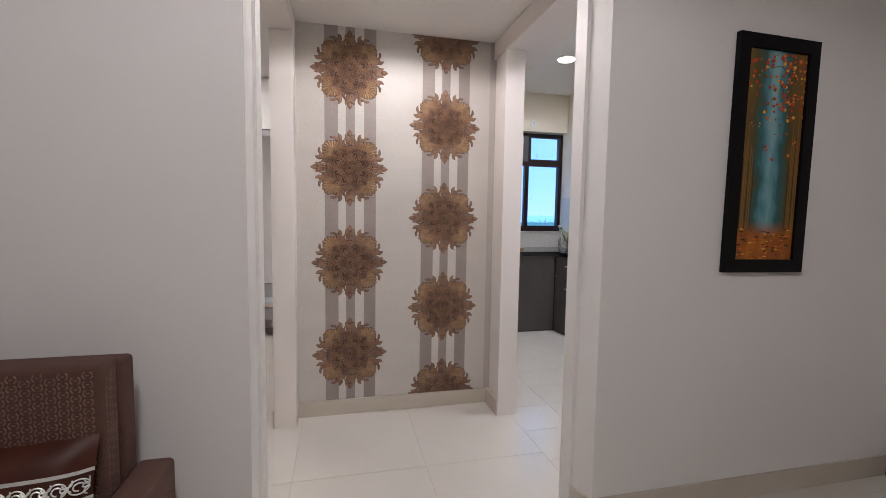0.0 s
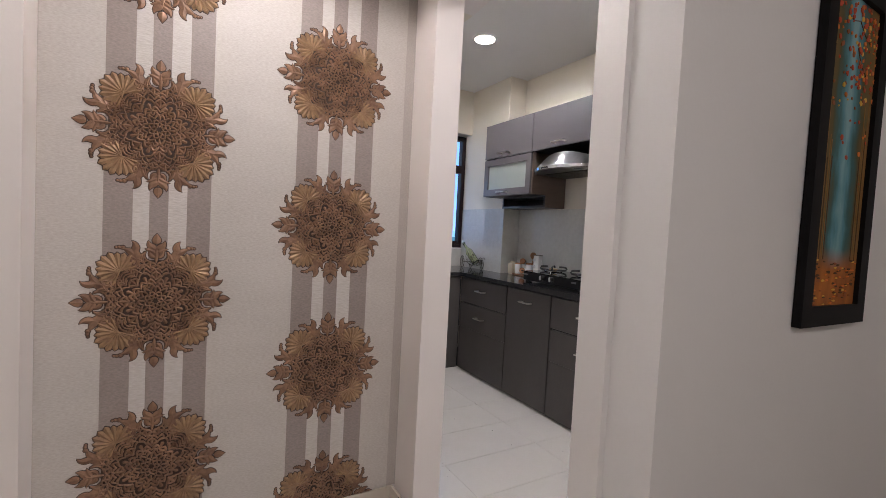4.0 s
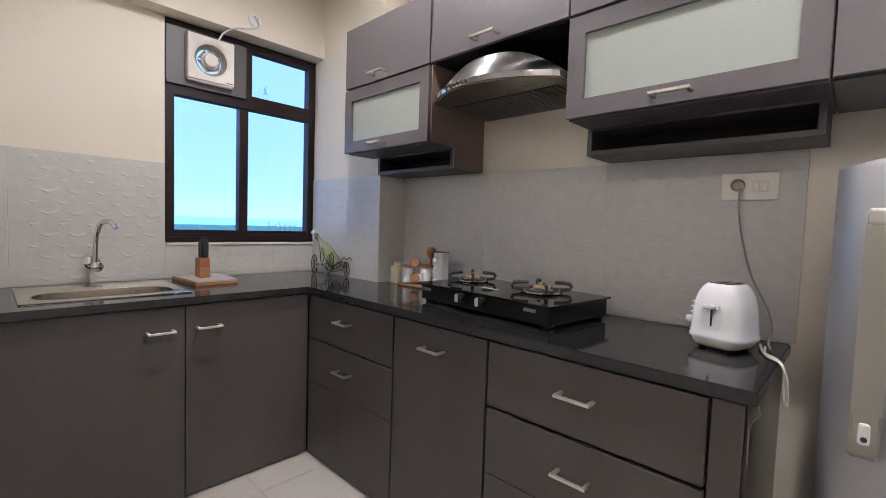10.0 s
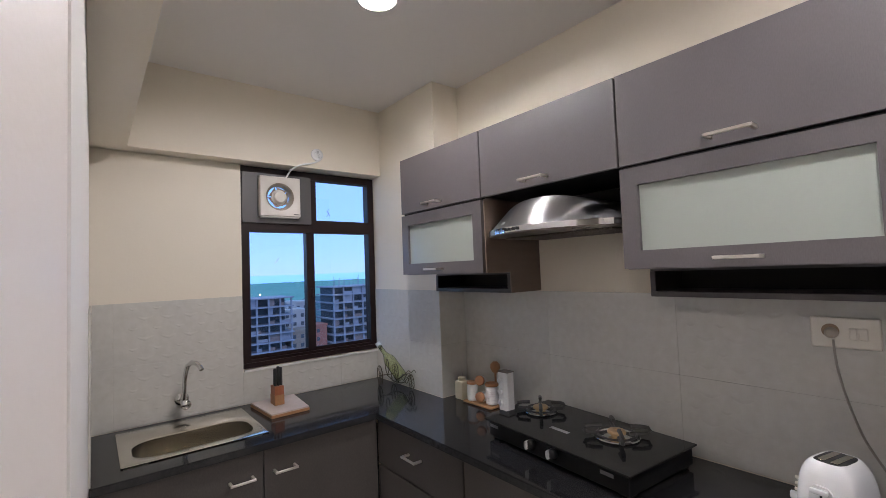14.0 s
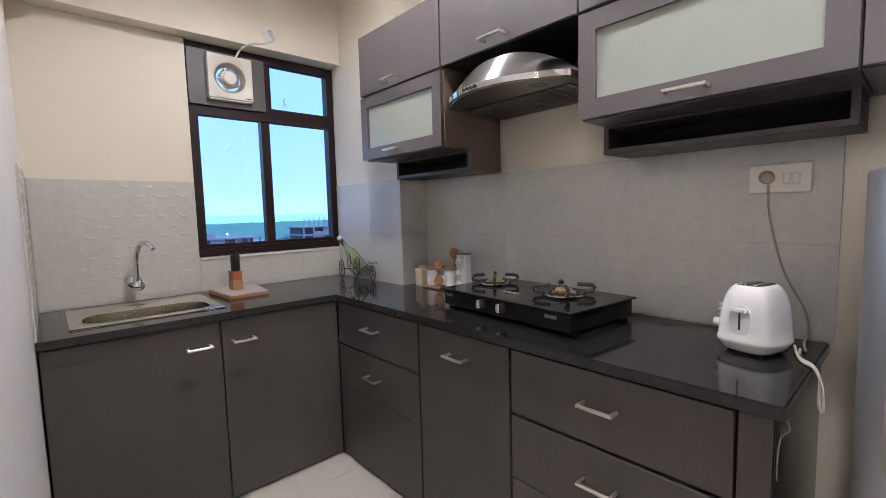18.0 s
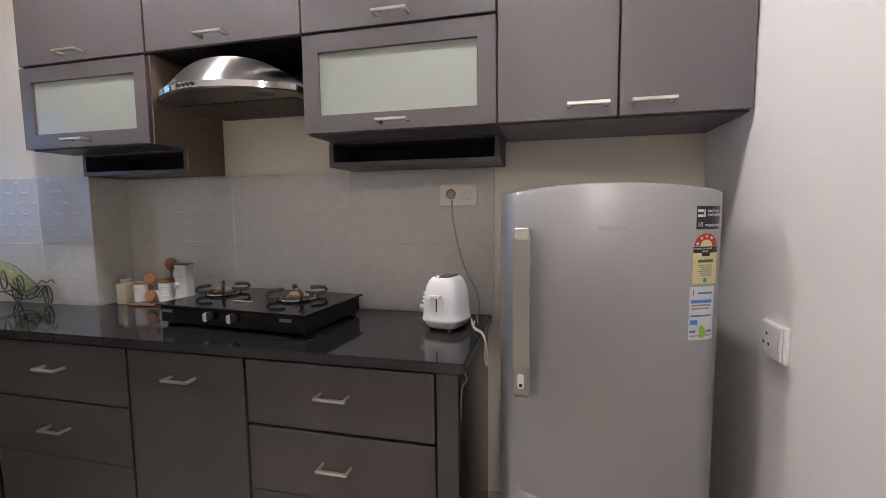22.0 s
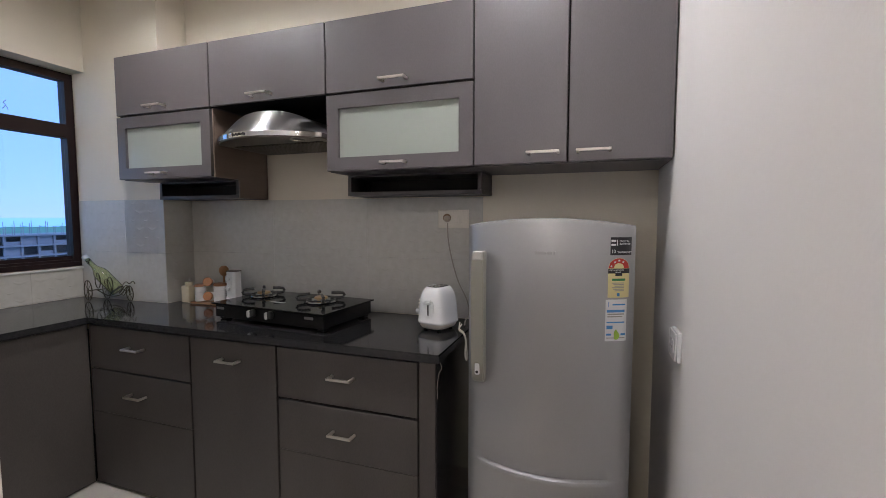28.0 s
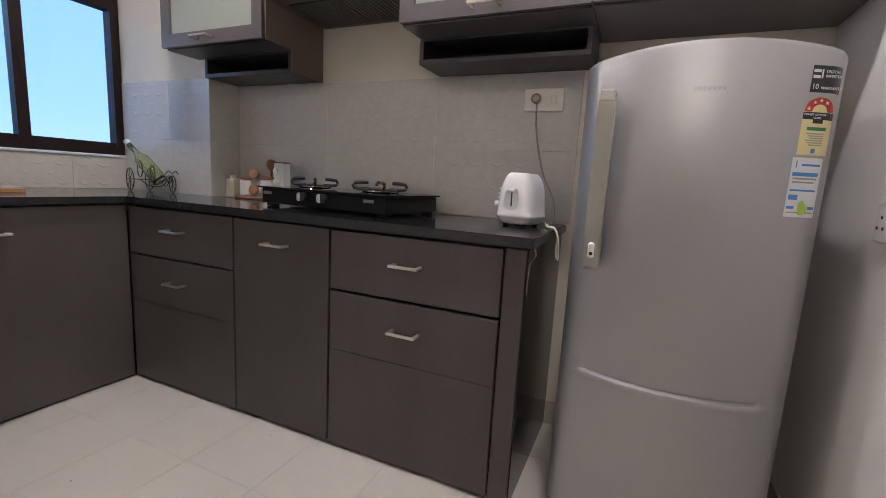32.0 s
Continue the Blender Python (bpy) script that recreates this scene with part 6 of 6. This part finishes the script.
def pillow(w, h, d, mm):
    """A puffed square cushion, placed by mm."""
    bm = bmx()
    n = 12
    for side in (1, -1):
        g = []
        for i in range(n + 1):
            row = []
            for j in range(n + 1):
                u, v = 2 * i / n - 1, 2 * j / n - 1
                puff = d * ((1 - u ** 4) * (1 - v ** 4)) ** 0.6
                row.append(bm.verts.new((u * w * (1 - 0.05 * (1 - v * v)), -side * puff, v * h * (1 - 0.05 * (1 - u * u)))))
            g.append(row)
        for i in range(n):
            for j in range(n):
                f = (g[i][j], g[i + 1][j], g[i + 1][j + 1], g[i][j + 1])
                bm.faces.new(f if side == 1 else f[::-1])
    bmesh.ops.remove_doubles(bm, verts=bm.verts, dist=0.0005)
    bmesh.ops.transform(bm, matrix=mm, verts=bm.verts)
    return bm


CM = pose(0.14, 2.672, 0.55, -12, 0, 4)
cover = part("cover", pillow(0.2, 0.15, 0.06, CM), SATIN, cu, smooth=True)
for v in (0.012, 0.075):
    bm = bmx()
    n = 16
    for k in range(n):
        pts = []
        for uu in (k, k + 1):
            u = 2 * uu / n - 1
            for vv in (v - 0.0042, v + 0.0042):
                puff = 0.06 * ((1 - min(0.99, abs(u)) ** 4) * (1 - (vv / 0.15) ** 4)) ** 0.6 + 0.002
                pts.append(bm.verts.new(CM @ Vector((u * 0.196, -puff, vv))))
        bm.faces.new((pts[0], pts[2], pts[3], pts[1]))
    part("band_edge", bm, SILVER, cover, "silver brocade edging")
bm = bmx()
for k in range(11):
    u0 = (k - 5) / 5.6
    for du, dv, r, turn in ((0, 0.0435, 0.0165, 6.3), (0, 0.0435, 0.0085, 4.2), (0.085, 0.031, 0.0085, 3.6), (0.085, 0.056, 0.0085, -3.6), (0.05, 0.0435, 0.004, 6.3)):
        pts = []
        for q in range(17):
            a = 0.6 + turn * q / 16
            u, v = u0 + du + r * math.cos(a) / 0.196, dv + r * math.sin(a)
            puff = 0.06 * ((1 - min(0.97, abs(u)) ** 4) * (1 - (v / 0.15) ** 4)) ** 0.6 + 0.002
            pts.append(CM @ Vector((max(-0.97, min(0.97, u)) * 0.196, -puff, v)))
        tube(bm, pts, 0.0019, 4)
tagged(part("brocade", bm, SILVER, cover, "silver scroll brocade"), kind="stuff")

# ---- low cabinet in the corner of the living room ----
lc = thing("low_cabinet", (3.55, 2.3, 0), "low pinkish white cabinet with a dark plinth in the corner", "cabinet")
part("body", box(bmx(), 3.515, 1.6, 0.105, 3.588, PY - 0.012, 0.36, 0.003), PINKW, lc)
part("plinth", box(bmx(), 3.525, 1.61, 0.0, 3.588, PY - 0.012, 0.1045), DARK, lc, "dark recessed plinth")

# ---- bedroom seen through the hall ----
structure("bedroom_beam", boxes((-2.6, 6.42, 2.1, 1.9, WY - 0.001, 2.619)), WHITE, "white beam above the bedroom window", "beam")
LILAC = mat("lilac_grey_panel", (0.42, 0.385, 0.39), 0.45, other=(0.38, 0.35, 0.355), scale=5)
WOODY = mat("cream_laminate", (0.62, 0.55, 0.46), 0.4, other=(0.55, 0.48, 0.4), scale=6)
dr = thing("dressing_mirror", (-0.05, WY, 0.34), "tall frameless mirror on a lilac-grey back panel", "mirror")
part("back_panel", boxes((-0.452, WY - 0.03, 0.34, 0.5, WY - 0.001, 2.098)), LILAC, dr)
MIR = mat("mirror_silver", (0.88, 0.88, 0.88), 0.02, 1.0, other=(0.86, 0.86, 0.86))
part("mirror_glass", boxes((-0.363, WY - 0.036, 0.49, 0.3, WY - 0.0305, 2.03)), MIR, dr)
tb = thing("dressing_table", (0.1, 6.28, 0), "low cream dressing bench with one drawer", "dressing table")
part("top", box(bmx(), -0.38, 6.10, 0.30, 0.5, WY - 0.032, 0.335, 0.002), WOODY, tb)
part("glass_cover", box(bmx(), -0.37, 6.105, 0.3355, 0.49, WY - 0.034, 0.341), mat("pale_glass_sheet", (0.45, 0.52, 0.55), 0.08), tb)
part("side", box(bmx(), -0.38, 6.10, 0, -0.345, WY - 0.032, 0.2995, 0.002), WOODY, tb)
part("side", box(bmx(), 0.465, 6.10, 0, 0.5, WY - 0.032, 0.2995, 0.002), WOODY, tb)
part("drawer", box(bmx(), -0.343, 6.108, 0.17, 0.463, 6.40, 0.298, 0.002), LILAC, tb)
bw = thing("glass_bowl", (-0.2, 6.25, 0.342), "small clear glass bowl on the dressing bench", "bowl")
part("bowl", lathe(bmx(), [(0.03, 0.0), (0.05, 0.006), (0.1, 0.03), (0.115, 0.05), (0.11, 0.05), (0.09, 0.028), (0.02, 0.008)], (-0.2, 6.25, 0.3415), 20), mat("frosty_glass", (0.6, 0.64, 0.66), 0.15), bw, smooth=True)
w2 = tagged(thing("window_2", (-1.0, WY, 0.8), "white framed bedroom window behind a blue curtain", "window"), kind="structure")
part("frame", boxes((-1.6, WY - 0.03, 0.78, -0.458, WY + 0.03, 0.86), (-0.53, WY - 0.03, 0.86, -0.458, WY + 0.03, 2.098), (-1.6, WY - 0.03, 0.86, -1.53, WY + 0.03, 2.098)), WHITE, w2)
ob = part("pane", boxes((-1.53, WY + 0.0, 0.86, -0.52, WY + 0.004, 2.098)), PANE, w2)
ob.visible_shadow = False
cur = thing("curtain", (-1.0, 6.42, 0.85), "sheer blue pleated curtain in the bedroom window", "curtain")
bm = bmx()
xs = [-1.53 + k * 0.0125 for k in range(86)]
f = [bm.verts.new((x, 6.425 + 0.012 * math.sin(x * 95), 0.85)) for x in xs]
t = [bm.verts.new((x, 6.425 + 0.01 * math.sin(x * 95 + 0.4), 2.099)) for x in xs]
for k in range(85):
    bm.faces.new((f[k], f[k + 1], t[k + 1], t[k]))
CURT = mat("blue_sheer_fabric", (0.14, 0.165, 0.32), 0.8, other=(0.1, 0.12, 0.25), scale=20, grain=0.2)
cob = part("fabric", bm, CURT, cur, smooth=True)
so_ = cob.modifiers.new("thickness", "SOLIDIFY")
so_.thickness = 0.0015
bed = thing("bed", (-1.3, 5.6, 0), "bed with a red, grey and white striped bedspread", "bed")
part("base", box(bmx(), -2.3, 5.0, 0.0, -0.47, 6.38, 0.24, 0.01), WOODY, bed)
BEDC = mat("grey_bedspread", (0.14, 0.12, 0.12), 0.8, other=(0.1, 0.085, 0.085), scale=20)
part("mattress", box(bmx(), -2.3, 4.98, 0.2405, -0.45, 6.38, 0.46, 0.04, 3), BEDC, bed, "grey bedspread", smooth=True)
REDS, WHS = mat("red_stripe", (0.4, 0.05, 0.06), 0.8), mat("white_stripe", (0.6, 0.57, 0.53), 0.8)
for k in range(9):
    y = 5.03 + k * 0.15
    part("stripe", boxes((-2.27, y, 0.4605, -0.49, y + 0.035, 0.4625)), WHS, bed)
    part("stripe", boxes((-2.27, y + 0.055, 0.4605, -0.49, y + 0.085, 0.4625)), REDS, bed)
for z, m in ((0.27, WHS), (0.315, REDS), (0.36, WHS), (0.395, REDS)):
    part("side_stripe", boxes((-0.4495, 5.03, z, -0.4475, 6.33, z + 0.02)), m, bed)
pl = thing("pink_pillow", (-0.6, 6.1, 0.46), "pink patterned pillow on the bed", "pillow")
part("cover", pillow(0.2, 0.14, 0.07, pose(-0.62, 6.12, 0.60, -25, 0, 10)), mat("pink_print", (0.5, 0.16, 0.17), 0.8, other=(0.6, 0.3, 0.3), scale=30, amount=1.0), pl, smooth=True)
bg = thing("black_bag", (-0.56, 6.33, 0.46), "dark bag standing at the head of the bed", "bag")
part("body", box(bmx(), -0.76, 6.26, 0.463, -0.47, 6.38, 0.74, 0.05, 4), mat("black_fabric", (0.03, 0.03, 0.035), 0.7), bg, smooth=True)
dd = tagged(thing("door_1", (-1.55, 3.21, 0), "dark glazed bedroom door in a white frame", "door"), kind="structure")
part("door_leaf", box(bmx(), -1.95, 3.2035, 0.01, -1.2, 3.225, 2.2, 0.003), mat("dark_door_glass", (0.012, 0.012, 0.014), 0.15), dd, "dark glazed door leaf")
part("door_post", box(bmx(), -1.199, 3.2035, 0, -1.08, 3.24, 2.28, 0.003), WOODY, dd)
part("door_post", box(bmx(), -2.07, 3.2035, 0, -1.951, 3.24, 2.28, 0.003), WOODY, dd)
part("door_head", box(bmx(), -1.95, 3.2035, 2.201, -1.2, 3.24, 2.28, 0.003), WOODY, dd)
pn = thing("ceiling_panel_light", (-0.4, 5.6, 2.61), "bright square ceiling panel light, lit", "ceiling light")
part("frame", boxes((-0.73, 5.27, 2.606, -0.07, 5.92, 2.619)), WHITE_PLASTIC, pn)
part("diffuser", boxes((-0.7, 5.3, 2.6, -0.1, 5.89, 2.6055)), glow("panel_glow", (1, 0.96, 0.9), 9), pn)

# ---- outside ----
GZ = -34.0
GROUND = mat("dark_green_ground", (0.05, 0.065, 0.05), 0.9, other=(0.09, 0.1, 0.085), scale=0.03, amount=0.9)
bm = bmx()
vs = [bm.verts.new(p) for p in ((-3000, 30, GZ), (3500, 30, GZ), (3500, 4500, GZ), (-3000, 4500, GZ))]
bm.faces.new(vs)
structure("ground", bm, GROUND, "dark green ground far below the window", "ground")
# distance haze is mixed into the next three building colours
CONC = mat("haze_tinted_concrete", (0.34, 0.36, 0.42), 0.85, other=(0.27, 0.29, 0.34), scale=0.4, amount=0.8)
BRICKF = mat("haze_tinted_brick", (0.3, 0.23, 0.21), 0.85, other=(0.25, 0.19, 0.18), scale=0.5)
# dark fill painted as the shade inside open floors and windows
SHADE = mat("shaded_interior", (0.1, 0.115, 0.135), 0.9)
rb = random.Random(9)


def shell_block(label, x0, x1, y0, depth, top, floors, bays, rebar):
    b = thing("unfinished_building", ((x0 + x1) / 2, y0 + depth / 2, GZ), label, "building", "unfinished apartment blocks")
    h = 3.1
    for k in range(floors):
        z = top - k * h
        part("floor_slab", boxes((x0 - 0.6, y0 - 0.9, z - 0.45, x1 + 0.6, y0 + depth, z)), CONC, b)
        for j in range(bays):
            a = x0 + (x1 - x0) * j / bays
            w = (x1 - x0) / bays
            if rb.random() < 0.62:
                part("infill_wall", boxes((a + 0.4, y0 + 0.6, z - h, a + w * rb.choice((0.45, 0.6, 1.0)) - 0.3, y0 + 0.85, z - h + rb.choice((1.1, 1.1, 2.6)))), BRICKF if rb.random() < 0.5 else CONC, b)
    for j in range(bays + 1):
        a = x0 + (x1 - x0) * j / bays
        part("column", boxes((a - 0.28, y0, GZ, a + 0.28, y0 + 0.5, top - 0.46)), CONC, b)
    part("core", boxes((x0 + 1, y0 + 4.5, GZ, x1 - 1, y0 + depth - 0.5, top - 0.5)), SHADE, b)
    if rebar:
        for j in range(bays * 2 + 1):
            a = x0 + (x1 - x0) * j / (bays * 2)
            for q in range(2):
                part("rebar", boxes((a + q * 0.5, y0 + 0.3, top, a + q * 0.5 + 0.12, y0 + 0.42, top + rb.uniform(2.2, 4.5))), CONC, b)
    else:
        part("roof_room", boxes((x0 + 9, y0 + 3, top, x0 + 14, y0 + 8, top + 1.6)), CONC, b)


shell_block("unfinished concrete apartment block with open floors", 30.5, 58.5, 163, 14, -6.0, 10, 7, False)
shell_block("unfinished concrete block with bare rebar on the roof", 75, 104, 163, 16, -3.4, 10, 7, True)
WALLW, WALLP = mat("white_house_paint", (0.55, 0.55, 0.54), 0.8, other=(0.45, 0.45, 0.45), scale=0.5), mat("pink_house_paint", (0.5, 0.2, 0.15), 0.8, other=(0.4, 0.17, 0.13), scale=0.5)


def house(x, y, w, d, top, m, label):
    b = thing("house", (x + w / 2, y + d / 2, GZ), label, "house", "low houses between the blocks")
    part("wall", boxes((x, y, GZ, x + w, y + d, top)), m, b)
    part("parapet", boxes((x - 0.3, y - 0.3, top, x + w + 0.3, y + d, top + 0.8)), m, b)
    for k in range(int((top - GZ) / 3.2)):
        for j in range(max(1, int(w / 3))):
            part("window", boxes((x + 0.8 + j * 3, y - 0.12, top - 2.4 - k * 3.2, x + 2.0 + j * 3, y + 0.02, top - 1.0 - k * 3.2)), SHADE, b)


house(59.5, 175, 9, 10, -12.5, WALLW, "white three-storey house with flat roof")
house(62.5, 180, 4, 6, -9.5, WALLW, "white rooftop block of a house")
house(69.5, 190, 9, 10, -10.5, WALLW, "white house between the unfinished blocks")
house(69.0, 168, 5, 8, -18.5, WALLP, "pink low house with flat roof")
house(59.0, 166, 8, 8, -19.5, mat("tan_house_paint", (0.36, 0.28, 0.22), 0.8), "tan low house with flat roof")
LEAF = mat("dusk_tree_canopy", (0.06, 0.125, 0.135), 0.9, other=(0.085, 0.155, 0.16), scale=0.08, amount=1.0, grain=0.3, grain_scale=1.5)


def woods(name, x0, x1, y0, y1, nx, ny, zf, rough, m, label):
    bm = bmx()
    g = []
    for j in range(ny + 1):
        row = []
        for i in range(nx + 1):
            x, y = x0 + (x1 - x0) * i / nx, y0 + (y1 - y0) * j / ny
            v = Vector((x * 0.05, y * 0.05, 0))
            row.append(bm.verts.new((x, y, zf((y - y0) / (y1 - y0), x) + rough * (noise.fractal(v, 0.8, 2.1, 4) + 0.5 * abs(noise.noise(v * 3.0))))))
        g.append(row)
    for a, b in zip(g, g[1:]):
        for i in range(nx):
            bm.faces.new((a[i], a[i + 1], b[i + 1], b[i]))
    tagged(part(name, bm, m, smooth=True), label, "trees", kind="stuff")


woods("near_woods", 20, 260, 185, 420, 160, 90, lambda t, x: GZ + 3 + 9 * t, 3.6, LEAF, "dense dark tree canopy beyond the houses")
# haze painted into the far canopy: a paler copy of the LEAF colour
LEAF_FAR = mat("haze_tinted_canopy", (0.13, 0.36, 0.27), 0.9, other=(0.17, 0.41, 0.31), scale=0.02, amount=1.0, grain=0.2, grain_scale=0.5)
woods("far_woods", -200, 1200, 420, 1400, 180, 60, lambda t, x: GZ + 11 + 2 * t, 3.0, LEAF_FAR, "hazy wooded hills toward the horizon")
# self-lit board that imitates haze and hides the true horizon
HAZE = glow("pale_blue_haze_glow", (0.26, 0.6, 1.1), 1.0)
structure("backdrop", boxes((-1500, 1404, GZ + 0.1, 3500, 1406, 3)), HAZE, "glowing pale blue board in place of horizon haze", "backdrop")
sl = thing("roof_lamp", (47.5, 162.6, -5.9), "bright lamp on the roof of the unfinished block", "lamp")
part("post", cyl(bmx(), (47.5, 162.6, -5.99), (47.5, 162.6, -5.0), 0.08, n=8), CONC, sl)
part("bulb", lathe(bmx(), [(0.08, -0.25), (0.26, -0.12), (0.28, 0.08), (0.1, 0.22)], (47.5, 162.6, -4.7), 12), glow("lamp_glow", (1, 0.75, 0.45), 25), sl)

# ---- floor tiles ----


def tile_mesh(w, d, name):
    bm = box(bmx(), 0, 0, -0.011, w, d, 0, 0.001)
    me = bpy.data.meshes.new(name)
    bm.to_mesh(me)
    bm.free()
    me.materials.append(FLOOR)
    return me


def lay(x0, x1, y0, y1, jx, jy, tx=0.635, ty=0.635):
    """Tiles of tx by ty over a rectangle, with a joint through (jx, jy)."""
    cache = {}
    g = 0.0008
    for i in range(math.floor((x0 - jx) / tx), math.ceil((x1 - jx) / tx)):
        for j in range(math.floor((y0 - jy) / ty), math.ceil((y1 - jy) / ty)):
            a, b = max(x0, jx + i * tx), min(x1, jx + (i + 1) * tx)
            c, d = max(y0, jy + j * ty), min(y1, jy + (j + 1) * ty)
            if b - a < 0.02 or d - c < 0.02:
                continue
            key = (round(b - a, 3), round(d - c, 3))
            if key not in cache:
                cache[key] = tile_mesh(b - a - 2 * g, d - c - 2 * g, "floor_tile")
            ob = new("floor_tile", cache[key])
            ob.parent = FLOOR_OB
            ob.location = (a + g, c + g, 0)


FLOOR_OB = bpy.data.objects["floor"]
lay(1.953, KX, FY, WY, 2.876, 4.408, 0.62, 0.31)
lay(-2.6, 1.953, PY, WPY + 0.12, 1.327, 3.558)
lay(-2.6, 3.6, -2.0, PY, 1.327, 3.558)
lay(-2.6, 1.9, WPY + 0.12, WY, 1.327, 3.558)

# ---- specks of dirt on the kitchen floor ----
bm = bmx()
rs = random.Random(12)
for _ in range(26):
    x, y, r = rs.uniform(2.1, 3.15), rs.uniform(3.3, 5.7), rs.uniform(0.0012, 0.0034)
    cyl(bm, (x, y, 0.0006), (x, y, 0.0006 + r * 0.6), r, r * 0.6, 7)
tagged(part("floor_crumbs", bm, DARK), "dark crumbs of dirt on the pale floor tiles", "dirt", kind="stuff")
